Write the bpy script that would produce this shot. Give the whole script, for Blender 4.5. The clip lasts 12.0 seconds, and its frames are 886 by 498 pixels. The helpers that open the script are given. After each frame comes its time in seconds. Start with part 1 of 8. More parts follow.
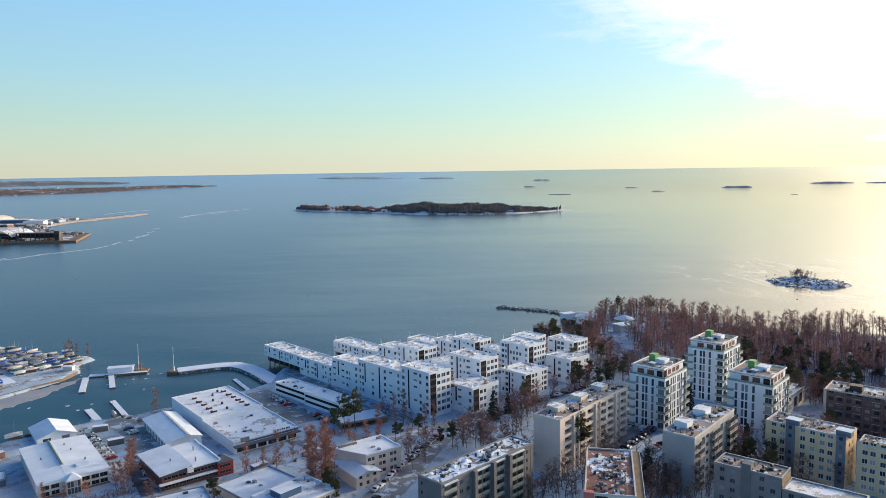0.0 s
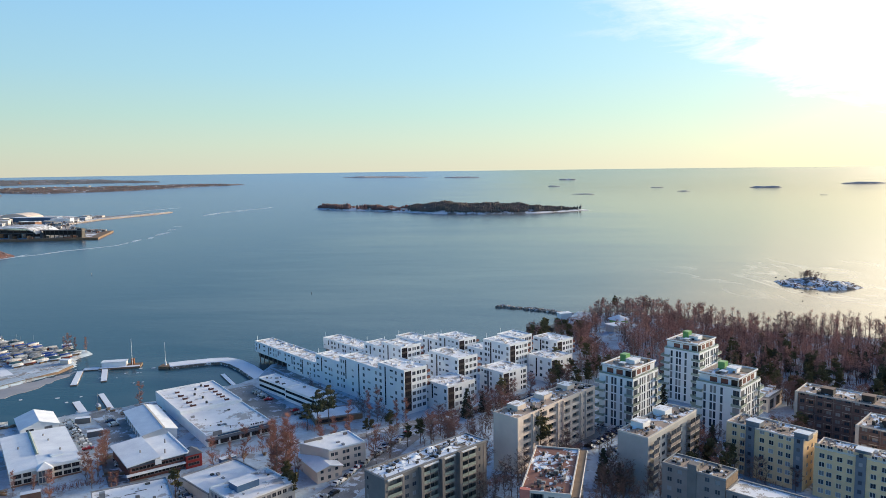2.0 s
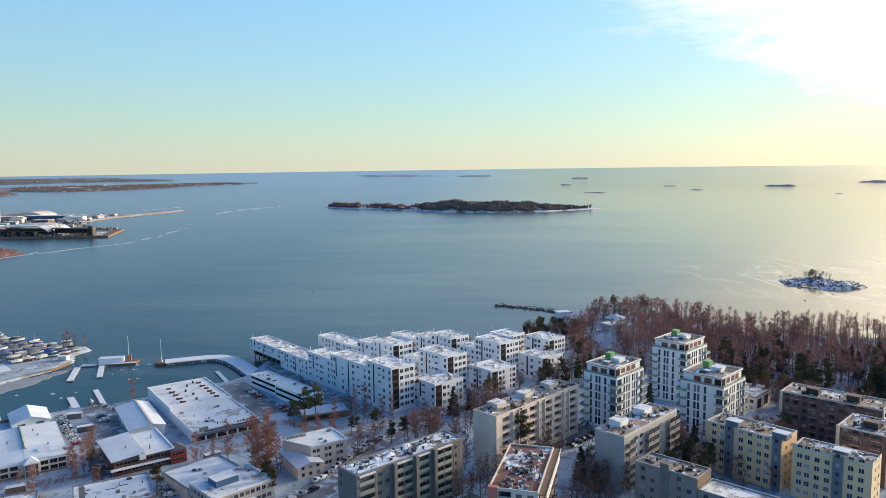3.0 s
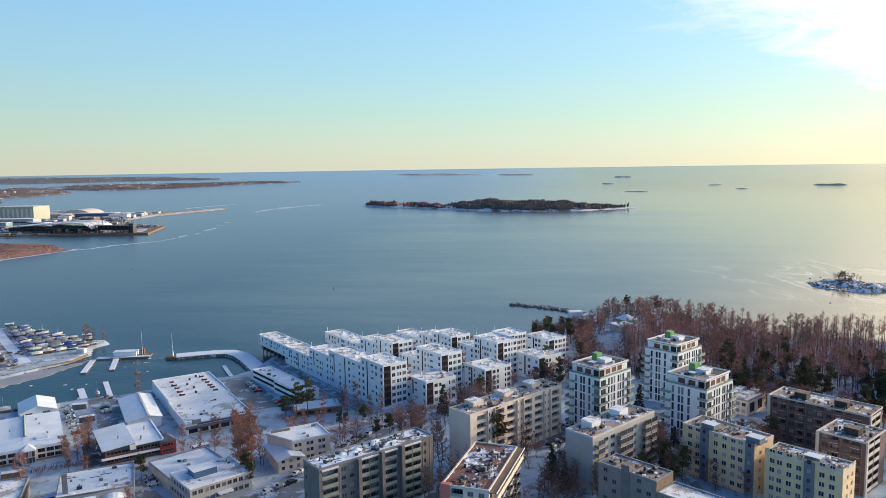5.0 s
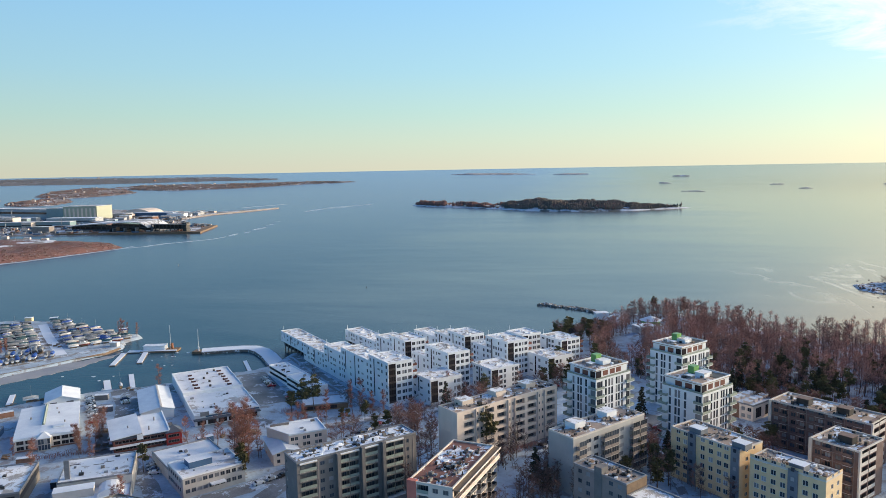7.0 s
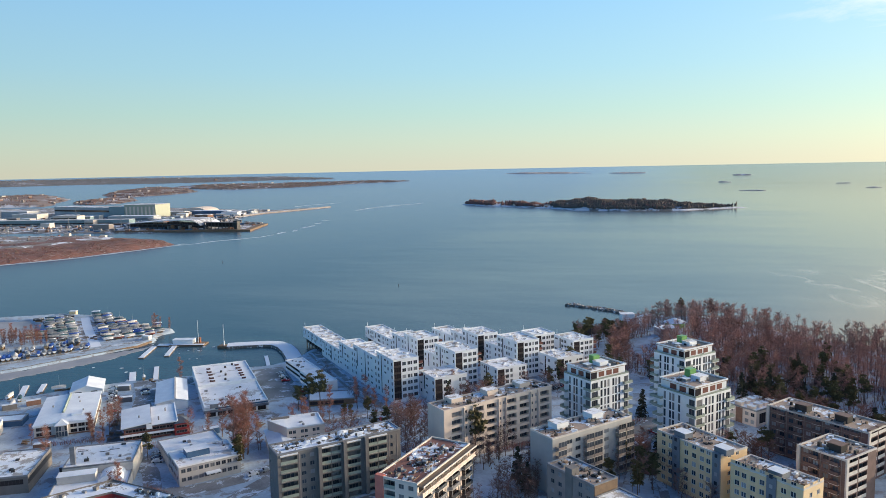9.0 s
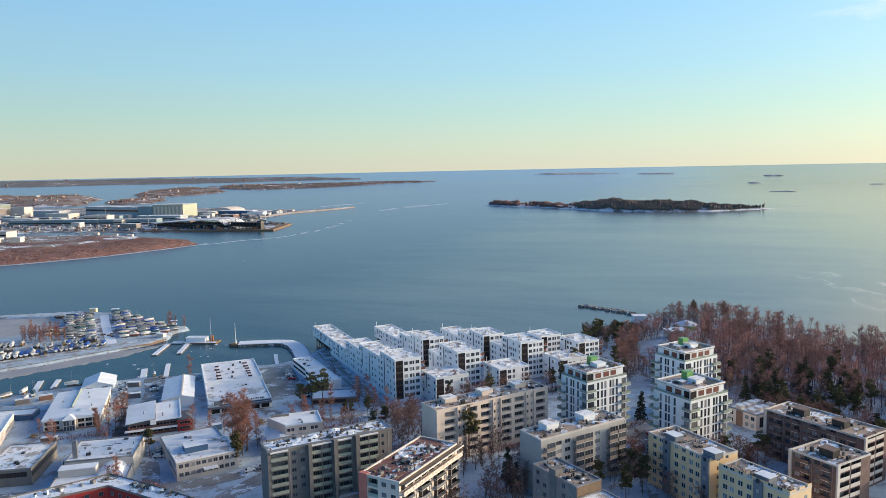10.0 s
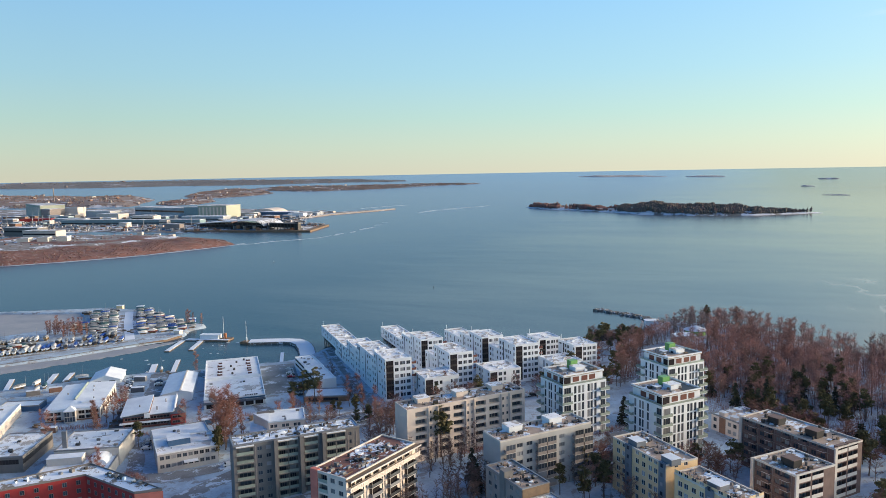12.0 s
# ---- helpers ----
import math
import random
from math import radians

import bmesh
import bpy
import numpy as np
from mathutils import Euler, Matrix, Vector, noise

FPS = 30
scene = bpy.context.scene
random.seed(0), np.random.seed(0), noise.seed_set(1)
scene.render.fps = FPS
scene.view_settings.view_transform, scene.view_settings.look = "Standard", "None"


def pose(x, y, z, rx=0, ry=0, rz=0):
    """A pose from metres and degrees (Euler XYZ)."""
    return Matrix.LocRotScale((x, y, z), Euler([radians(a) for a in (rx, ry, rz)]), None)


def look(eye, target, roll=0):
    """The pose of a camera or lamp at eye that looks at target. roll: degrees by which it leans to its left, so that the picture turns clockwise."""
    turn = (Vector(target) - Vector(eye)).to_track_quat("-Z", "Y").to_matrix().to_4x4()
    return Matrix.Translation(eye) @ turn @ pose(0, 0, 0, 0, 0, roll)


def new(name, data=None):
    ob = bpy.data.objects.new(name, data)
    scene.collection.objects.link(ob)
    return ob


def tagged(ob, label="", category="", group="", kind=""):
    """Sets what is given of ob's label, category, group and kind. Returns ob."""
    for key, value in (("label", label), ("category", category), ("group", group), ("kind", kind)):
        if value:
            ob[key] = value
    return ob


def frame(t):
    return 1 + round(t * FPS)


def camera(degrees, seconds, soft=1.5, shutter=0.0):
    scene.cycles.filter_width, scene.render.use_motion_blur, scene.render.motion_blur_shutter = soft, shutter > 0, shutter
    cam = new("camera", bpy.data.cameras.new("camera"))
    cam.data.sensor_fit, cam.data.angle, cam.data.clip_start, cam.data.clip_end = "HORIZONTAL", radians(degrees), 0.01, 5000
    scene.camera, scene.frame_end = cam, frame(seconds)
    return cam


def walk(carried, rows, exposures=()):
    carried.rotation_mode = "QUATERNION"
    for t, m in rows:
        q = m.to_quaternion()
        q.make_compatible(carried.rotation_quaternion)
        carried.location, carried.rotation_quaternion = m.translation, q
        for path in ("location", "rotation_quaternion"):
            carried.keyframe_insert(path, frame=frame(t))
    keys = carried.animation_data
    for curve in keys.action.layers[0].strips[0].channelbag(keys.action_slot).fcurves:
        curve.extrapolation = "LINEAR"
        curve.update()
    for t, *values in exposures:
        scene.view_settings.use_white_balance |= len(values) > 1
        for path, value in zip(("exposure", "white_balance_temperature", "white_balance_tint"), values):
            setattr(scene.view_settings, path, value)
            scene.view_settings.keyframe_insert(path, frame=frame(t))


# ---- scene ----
cam = camera(62.6, 12.0, 0.7)
METRES, EYE, TILT, LEAN, TURN = 146.0, 112.0, 2.05, -0.55, 0.0
ROWS = [
    (0.0, 0.0, 0.0, 0.0, -0.21, -8.46, 1.38),
    (0.5, 0.0404, -0.0042, -0.0005, 0.4, -8.42, 1.44),
    (1.0, 0.0807, -0.0075, -0.0015, 0.98, -8.44, 1.44),
    (1.5, 0.1209, -0.0099, -0.003, 1.55, -8.46, 1.4),
    (2.0, 0.1612, -0.0116, -0.0044, 2.08, -8.46, 1.38),
    (2.5, 0.202, -0.0124, -0.0059, 2.63, -8.49, 1.38),
    (3.0, 0.2428, -0.0126, -0.0068, 3.21, -8.54, 1.44),
    (5.0, 0.405, -0.0115, -0.0089, 6.74, -8.55, 1.62),
    (5.5, 0.4459, -0.0093, -0.0099, 7.81, -8.52, 1.69),
    (6.0, 0.4867, -0.0065, -0.0109, 8.93, -8.48, 1.78),
    (6.5, 0.5274, -0.0031, -0.0121, 10.09, -8.44, 1.88),
    (7.0, 0.5682, 0.0014, -0.0134, 11.28, -8.43, 1.99),
    (9.0, 0.7303, 0.0237, -0.0167, 15.81, -8.34, 2.26),
    (9.5, 0.7706, 0.0316, -0.0178, 16.91, -8.28, 2.29),
    (10.0, 0.8108, 0.0403, -0.0192, 18.03, -8.21, 2.32),
    (10.5, 0.8507, 0.0499, -0.0206, 19.15, -8.13, 2.34),
    (11.0, 0.8905, 0.0601, -0.0222, 20.06, -8.07, 2.36),
    (11.5, 0.9295, 0.0711, -0.0236, 20.76, -8.02, 2.35),
    (12.0, 0.9889, 0.0886, -0.0262, 21.9, -7.88, 2.35),
]
walk(cam, [(t, pose(0, 0, EYE, TILT, LEAN, TURN) @ pose(METRES * x, METRES * y, METRES * z, 90 + pitch, roll, yaw)) for t, x, y, z, yaw, pitch, roll in ROWS])

# ---- sky, sun ----
SUN_AZ, SUN_EL = 58.0, 10.5     # degrees, from +y towards +x
sun_dir = Vector((math.sin(radians(SUN_AZ)) * math.cos(radians(SUN_EL)), math.cos(radians(SUN_AZ)) * math.cos(radians(SUN_EL)), math.sin(radians(SUN_EL))))
sun = new("sun", bpy.data.lights.new("sun", "SUN"))
sun.data.energy, sun.data.angle, sun.data.color = 3.9, radians(1.5), (1.0, 0.75, 0.48)
sun.matrix_basis = look(sun_dir * 900, (0, 0, 0))


class Nodes:
    """Short hand for a node tree."""

    def __init__(self, tree):
        self.tree = tree
        tree.nodes.clear()

    def add(self, kind, links=None, **props):
        n = self.tree.nodes.new(kind)
        for k, v in props.items():
            setattr(n, k, v)
        for k, v in (links or {}).items():
            self.put(n, k, v)
        return n

    def put(self, n, k, v):
        s = n.inputs[k]
        if isinstance(v, bpy.types.NodeSocket):
            self.tree.links.new(v, s)
        else:
            s.default_value = v

    def math(self, op, a, b=0.0, clamp=False):
        return self.add("ShaderNodeMath", {0: a, 1: b}, operation=op, use_clamp=clamp).outputs[0]

    def ramp(self, fac, stops, smooth=False):
        r = self.add("ShaderNodeValToRGB", {0: fac})
        r.color_ramp.interpolation = "EASE" if smooth else "LINEAR"
        e = r.color_ramp.elements
        while len(e) < len(stops):
            e.new(0.5)
        for el, (p, c) in zip(e, stops):
            el.position, el.color = p, (*c, 1) if len(c) == 3 else c
        return r.outputs[0]

    def mix(self, fac, a, b):
        m = self.add("ShaderNodeMix", data_type="RGBA")
        for i, v in ((0, fac), (6, a), (7, b)):
            if isinstance(v, bpy.types.NodeSocket):
                self.tree.links.new(v, m.inputs[i])
            else:
                m.inputs[i].default_value = (*v, 1) if isinstance(v, tuple) and len(v) == 3 else v
        return m.outputs[2]

    def noise(self, vec, scale, detail=3.0, rough=0.55, dist=0.0):
        return self.add("ShaderNodeTexNoise", {"Vector": vec, "Scale": scale, "Detail": detail, "Roughness": rough, "Distortion": dist}).outputs[0]


world = bpy.data.worlds.new("sky")
scene.world = world
world.use_nodes = True
w = Nodes(world.node_tree)
tc = w.add("ShaderNodeTexCoord").outputs["Generated"]
sep = w.add("ShaderNodeSeparateXYZ", {0: tc})
el = w.math("MULTIPLY", w.math("ARCSINE", sep.outputs[2]), 57.2958)
az = w.math("MULTIPLY", w.math("ARCTAN2", sep.outputs[0], sep.outputs[1]), 57.2958)
up = w.math("DIVIDE", el, 90.0, True)
sky = w.ramp(up, [(0.0, (0.72, 0.73, 0.58)), (0.02, (0.63, 0.755, 0.63)), (0.045, (0.51, 0.75, 0.71)), (0.08, (0.41, 0.71, 0.85)),
                  (0.14, (0.32, 0.64, 0.95)), (0.22, (0.16, 0.46, 0.87)), (0.42, (0.040, 0.150, 0.45)), (1.0, (0.017, 0.084, 0.31))])
nishita = w.add("ShaderNodeTexSky", sky_type="NISHITA", sun_disc=False, sun_elevation=radians(SUN_EL), sun_rotation=radians(SUN_AZ))
thin = w.add("ShaderNodeVectorMath", {0: nishita.outputs[0], 1: (0.02, 0.02, 0.02)}, operation="MULTIPLY").outputs[0]
sky = w.add("ShaderNodeVectorMath", {0: sky, 1: thin}, operation="ADD").outputs[0]
# warm glow round the veiled sun
near = w.add("ShaderNodeVectorMath", {0: tc, 1: tuple(sun_dir)}, operation="DOT_PRODUCT").outputs["Value"]
side = w.math("ADD", 0.82, w.math("MULTIPLY", w.math("ADD", near, 0.25, True), 0.22))
away = w.math("DIVIDE", w.math("SUBTRACT", w.math("MULTIPLY", near, -1.0), 0.42), 0.5, True)
sky = w.add("ShaderNodeVectorMath", {0: sky, "Scale": side}, operation="SCALE").outputs[0]
# the sky away from the sun is dimmer and bluer
sky = w.add("ShaderNodeVectorMath", {0: sky, 1: w.mix(away, (1.0, 1.0, 1.0), (0.47, 0.87, 1.07))}, operation="MULTIPLY").outputs[0]
near = w.math("MAXIMUM", near, 0.0)
glow = w.math("ADD", w.math("MULTIPLY", w.math("POWER", near, 5.4), 0.46), w.math("MULTIPLY", w.math("POWER", near, 25.0), 3.2))
sky = w.add("ShaderNodeVectorMath", {0: sky, 1: w.add("ShaderNodeVectorMath", {0: (1.0, 0.82, 0.22), "Scale": glow}, operation="SCALE").outputs[0]}, operation="ADD").outputs[0]
# thin cloud sheet towards the sun, with a feathered lower edge
stretch = w.add("ShaderNodeMapping", {"Vector": tc, "Rotation": (0.0, radians(18), 0.0), "Scale": (2.0, 2.0, 9.0)}).outputs[0]
feather = w.math("MULTIPLY", w.math("SUBTRACT", w.noise(stretch, 3.2, 7.0, 0.66, 0.7), 0.5), 14.0)
edge = w.math("SUBTRACT", w.math("ADD", el, feather), w.math("SUBTRACT", 14.5, w.math("MULTIPLY", az, 0.41)))
cover = w.math("MULTIPLY", w.math("DIVIDE", edge, 5.5, True), w.math("DIVIDE", w.math("SUBTRACT", 130.0, w.math("ABSOLUTE", az)), 20.0, True))
cover = w.math("MULTIPLY", cover, w.math("DIVIDE", w.math("SUBTRACT", az, 3.0), 14.0, True))
cover = w.math("MULTIPLY", cover, w.math("DIVIDE", w.math("SUBTRACT", 52.0, el), 20.0, True))
cloud = w.add("ShaderNodeVectorMath", {0: (0.92, 0.90, 0.78), "Scale": w.math("ADD", 1.0, w.math("MULTIPLY", glow, 4.0))}, operation="SCALE").outputs[0]
sky = w.mix(cover, sky, cloud)
w.add("ShaderNodeOutputWorld", {0: w.add("ShaderNodeBackground", {0: sky, 1: 1.0}).outputs[0]})

# ---- materials ----
def material(name, c1, c2=None, rough=0.8, scale=0.6, fine=14.0, bump=0.15, metal=0.0, vary=0.0, patch=None, patch_at=0.52, patch_scale=0.12, spec=0.4):
    """c1 to c2 over stains and grain; vary: by object; patch: a third colour over parts of the surface (snow on roofs)."""
    m = bpy.data.materials.new(name)
    m.use_nodes = True
    n = Nodes(m.node_tree)
    pos = n.add("ShaderNodeNewGeometry").outputs["Position"]
    c2 = c2 or tuple(v * 0.78 for v in c1)
    big, grain = n.noise(pos, scale, 4.0, 0.6), n.noise(pos, fine, 3.0, 0.6)
    fac = n.math("ADD", n.math("MULTIPLY", n.math("SUBTRACT", big, 0.5), 2.6), n.math("ADD", 0.5, n.math("MULTIPLY", n.math("SUBTRACT", grain, 0.5), 1.2)), True)
    col = n.mix(fac, c1, c2)
    if patch:
        p = n.math("ADD", n.noise(pos, patch_scale, 5.0, 0.62, 0.5), n.math("MULTIPLY", n.math("SUBTRACT", n.noise(pos, patch_scale * 9, 3.0), 0.5), 0.25))
        p = n.math("MULTIPLY", n.math("SUBTRACT", p, patch_at), 22.0, True)
        col = n.mix(p, col, patch)
    if vary:
        rnd = n.add("ShaderNodeObjectInfo").outputs["Random"]
        v = n.math("ADD", 1.0 - vary, n.math("MULTIPLY", rnd, 2 * vary))
        col = n.add("ShaderNodeVectorMath", {0: col, "Scale": v}, operation="SCALE").outputs[0]
    bs = n.add("ShaderNodeBsdfPrincipled", {"Base Color": col, "Roughness": rough, "Metallic": metal, "Specular IOR Level": spec})
    if bump:
        n.put(bs, "Normal", n.add("ShaderNodeBump", {"Height": n.math("ADD", grain, big), "Strength": bump, "Distance": 0.08}).outputs[0])
    n.add("ShaderNodeOutputMaterial", {0: bs.outputs[0]})
    return m


def glass(name, tint, rough=0.06, vary=0.5, curtain=0.25):
    """A window seen by day: dark room behind a shiny pane, in some of them a pale blind."""
    m = bpy.data.materials.new(name)
    m.use_nodes = True
    n = Nodes(m.node_tree)
    rnd = n.add("ShaderNodeObjectInfo").outputs["Random"]
    pale = n.math("MULTIPLY", n.math("SUBTRACT", rnd, 1 - curtain), 30.0, True)
    shade = n.math("ADD", 1 - vary, n.math("MULTIPLY", n.math("FRACT", n.math("MULTIPLY", rnd, 7.31)), 2 * vary))
    col = n.mix(pale, tint, (0.26, 0.26, 0.27))
    col = n.add("ShaderNodeVectorMath", {0: col, "Scale": shade}, operation="SCALE").outputs[0]
    bs = n.add("ShaderNodeBsdfPrincipled", {"Base Color": col, "Roughness": rough, "Specular IOR Level": 0.35, "IOR": 1.45})
    n.add("ShaderNodeOutputMaterial", {0: bs.outputs[0]})
    return m


SNOW = (0.75, 0.80, 0.87)
M = dict(
    snow=material("snow", SNOW, (0.70, 0.73, 0.79), 0.75, 0.05, 1.2, 0.5),
    # trodden snow, with the blue of shaded snow tinted into its base
    town_snow=material("trodden_shade_blue_snow", (0.47, 0.575, 0.67), (0.30, 0.355, 0.42), 0.8, 0.09, 0.9, 0.6, patch=(0.28, 0.28, 0.295), patch_at=0.55, patch_scale=0.16),
    roof_snow=material("roof_snow", (0.81, 0.85, 0.89), (0.65, 0.69, 0.75), 0.7, 0.16, 2.5, 0.35),
    roof_mottle=material("roof_mottled_snow", (0.82, 0.83, 0.86), (0.68, 0.70, 0.74), 0.75, 0.12, 2.5, 0.4, patch=(0.40, 0.385, 0.385), patch_at=0.575, patch_scale=0.11),
    roof_tan=material("roof_bitumen_snow", (0.43, 0.33, 0.265), (0.31, 0.24, 0.195), 0.9, 0.3, 6.0, 0.2, patch=SNOW, patch_at=0.545, patch_scale=0.16),
    roof_red=material("roof_red_brown", (0.25, 0.115, 0.09), (0.18, 0.085, 0.072), 0.9, 0.4, 6.0, 0.2, patch=SNOW, patch_at=0.545, patch_scale=0.2),
    roof_mix=material("roof_mixed_snow", (0.50, 0.46, 0.42), (0.36, 0.32, 0.29), 0.85, 0.25, 5.0, 0.3, patch=(0.84, 0.85, 0.87), patch_at=0.44, patch_scale=0.28),
    roof_heavy=material("roof_heavy_snow", (0.27, 0.23, 0.19), (0.19, 0.165, 0.14), 0.9, 0.3, 6.0, 0.4, patch=SNOW, patch_at=0.45, patch_scale=0.2),
    white=material("white_render", (0.82, 0.84, 0.86), (0.73, 0.75, 0.78), 0.75, 0.25, 5.0, 0.08),
    cream=material("cream_render", (0.73, 0.615, 0.535), (0.64, 0.54, 0.47), 0.85, 0.2, 5.0, 0.1),
    pale=material("pale_concrete", (0.66, 0.61, 0.56), (0.54, 0.50, 0.455), 0.9, 0.25, 6.0, 0.1),
    cool=material("cool_grey_render", (0.47, 0.46, 0.45), (0.40, 0.39, 0.385), 0.9, 0.25, 6.0, 0.1),
    grey=material("grey_concrete", (0.215, 0.198, 0.188), (0.17, 0.158, 0.152), 0.9, 0.3, 6.0, 0.1),
    taupe=material("taupe_render", (0.31, 0.265, 0.245), (0.25, 0.215, 0.20), 0.9, 0.3, 6.0, 0.1),
    dgrey=material("dark_grey_concrete", (0.22, 0.205, 0.195), (0.17, 0.16, 0.155), 0.9, 0.3, 6.0, 0.1),
    yellow=material("yellow_render", (0.82, 0.61, 0.36), (0.70, 0.52, 0.31), 0.88, 0.3, 6.0, 0.1),
    stair=material("blue_grey_stair_panel", (0.20, 0.225, 0.26), (0.155, 0.175, 0.205), 0.6, 0.3, 7.0, 0.06),
    maroon=material("dark_maroon_sheet", (0.085, 0.03, 0.028), (0.06, 0.022, 0.02), 0.6, 0.6, 9.0, 0.05),
    brown=material("brown_panel", (0.20, 0.128, 0.112), (0.145, 0.095, 0.084), 0.7, 0.5, 7.0, 0.1),
    brick=material("red_brick", (0.30, 0.165, 0.115), (0.21, 0.12, 0.085), 0.9, 0.5, 9.0, 0.15),
    red=material("red_panel", (0.38, 0.038, 0.035), (0.29, 0.030, 0.028), 0.6, 0.4, 9.0, 0.06),
    coral=material("coral_render", (0.62, 0.20, 0.15), (0.5, 0.16, 0.12), 0.7, 0.4, 9.0, 0.06),
    blue=material("blue_sheet", (0.06, 0.13, 0.24), (0.045, 0.10, 0.19), 0.5, 0.4, 9.0, 0.06),
    slate=material("slate_panel", (0.10, 0.115, 0.145), (0.075, 0.085, 0.11), 0.5, 0.4, 9.0, 0.06),
    green=material("green_glass_box", (0.20, 0.42, 0.13), (0.15, 0.34, 0.10), 0.35, 0.4, 9.0, 0.03),
    mint=material("mint_balcony", (0.33, 0.38, 0.33), (0.26, 0.305, 0.265), 0.5, 0.3, 9.0, 0.03, vary=0.15),
    metal=material("grey_metal", (0.35, 0.35, 0.36), (0.25, 0.25, 0.26), 0.45, 0.5, 9.0, 0.05, metal=0.6),
    umber=material("dark_umber_panel", (0.060, 0.045, 0.042), (0.042, 0.032, 0.030), 0.45, 0.5, 9.0, 0.05),
    dark=material("dark_sheet", (0.045, 0.042, 0.042), (0.03, 0.028, 0.028), 0.5, 0.5, 9.0, 0.05),
    wood=material("worn_timber", (0.24, 0.16, 0.10), (0.16, 0.11, 0.075), 0.85, 0.6, 9.0, 0.15),
    rust=material("red_brown_panel", (0.20, 0.075, 0.055), (0.14, 0.052, 0.042), 0.5, 0.5, 9.0, 0.05),
    road=material("packed_snow_road", (0.31, 0.305, 0.305), (0.18, 0.168, 0.165), 0.85, 0.08, 1.6, 0.25, patch=(0.58, 0.635, 0.70), patch_at=0.535, patch_scale=0.22),
    asphalt=material("wet_asphalt", (0.12, 0.118, 0.12), (0.24, 0.24, 0.25), 0.6, 0.08, 2.0, 0.15, patch=(0.52, 0.56, 0.63), patch_at=0.55, patch_scale=0.1),
    stone=material("shore_stone", (0.20, 0.18, 0.165), (0.12, 0.11, 0.10), 0.9, 0.6, 3.0, 0.4, patch=SNOW, patch_at=0.55, patch_scale=0.5),
    # pane tint lifted and blued to paint some sky reflection in
    pane=glass("window_pane", (0.055, 0.066, 0.085), curtain=0.3),
    strip=glass("dark_glass", (0.036, 0.031, 0.033), 0.12, 0.4, 0.0),
    frame=material("window_frame", (0.30, 0.29, 0.28), None, 0.5, 1.0, 9.0, 0.0),
)


def water_material():
    """Open water: ruffled in the west, smoother eastward, with sunward sheen painted into base and tint."""
    m = bpy.data.materials.new("sea_water")
    m.use_nodes = True
    n = Nodes(m.node_tree)
    pos = n.add("ShaderNodeNewGeometry").outputs["Position"]
    wind = n.add("ShaderNodeMapping", {"Vector": pos, "Rotation": (0, 0, radians(25)), "Scale": (0.35, 1.0, 1.0)}).outputs[0]
    slick = n.noise(wind, 0.006, 4.0, 0.55, 0.8)
    sunward = n.math("DIVIDE", n.math("ADD", n.add("ShaderNodeSeparateXYZ", {0: pos}).outputs[0], 260.0), 640.0)
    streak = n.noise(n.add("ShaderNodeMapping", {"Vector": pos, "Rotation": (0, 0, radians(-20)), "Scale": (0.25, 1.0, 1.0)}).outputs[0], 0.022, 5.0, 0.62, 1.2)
    calm = n.math("ADD", sunward, n.math("ADD", n.math("MULTIPLY", n.math("SUBTRACT", slick, 0.5), 0.9), n.math("MULTIPLY", n.math("SUBTRACT", streak, 0.5), 0.45)), True)
    # warm brightness of the sun side is painted into base and gloss tint
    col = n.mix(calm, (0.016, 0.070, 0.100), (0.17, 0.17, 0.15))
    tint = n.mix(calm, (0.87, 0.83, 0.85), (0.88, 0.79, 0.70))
    # threads of skim ice round the islet, their warm glint painted in as colour
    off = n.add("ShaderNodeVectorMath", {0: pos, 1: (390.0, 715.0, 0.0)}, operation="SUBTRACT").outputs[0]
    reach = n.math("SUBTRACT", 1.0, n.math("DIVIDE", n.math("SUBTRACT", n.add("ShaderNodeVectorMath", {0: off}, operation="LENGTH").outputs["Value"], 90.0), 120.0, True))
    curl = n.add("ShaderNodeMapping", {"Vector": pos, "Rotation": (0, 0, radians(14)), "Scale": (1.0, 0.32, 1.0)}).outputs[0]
    ice_glint = n.math("SUBTRACT", 1.0, n.math("MULTIPLY", n.math("ABSOLUTE", n.math("SUBTRACT", n.noise(curl, 0.016, 3.0, 0.5, 1.6), 0.5)), 16.0), True)
    skim = n.math("MULTIPLY", n.math("MULTIPLY", ice_glint, reach), n.math("MULTIPLY", n.math("SUBTRACT", n.noise(pos, 0.02, 3.0), 0.38), 5.0, True))
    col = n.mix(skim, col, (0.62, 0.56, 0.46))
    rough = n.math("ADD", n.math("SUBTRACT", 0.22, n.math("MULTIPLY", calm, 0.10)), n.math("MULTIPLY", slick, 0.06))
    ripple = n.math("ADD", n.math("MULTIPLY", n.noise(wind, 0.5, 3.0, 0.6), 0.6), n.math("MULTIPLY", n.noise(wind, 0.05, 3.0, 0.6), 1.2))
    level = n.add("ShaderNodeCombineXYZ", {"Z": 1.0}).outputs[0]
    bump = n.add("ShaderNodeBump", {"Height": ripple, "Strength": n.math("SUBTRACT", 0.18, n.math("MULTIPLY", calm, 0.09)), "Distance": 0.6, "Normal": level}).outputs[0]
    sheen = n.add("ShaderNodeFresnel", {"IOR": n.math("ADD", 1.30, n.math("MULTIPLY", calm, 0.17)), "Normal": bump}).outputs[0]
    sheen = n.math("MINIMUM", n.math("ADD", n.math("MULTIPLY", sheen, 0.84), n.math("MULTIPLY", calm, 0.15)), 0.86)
    deep = n.add("ShaderNodeBsdfDiffuse", {"Color": col, "Normal": bump}).outputs[0]
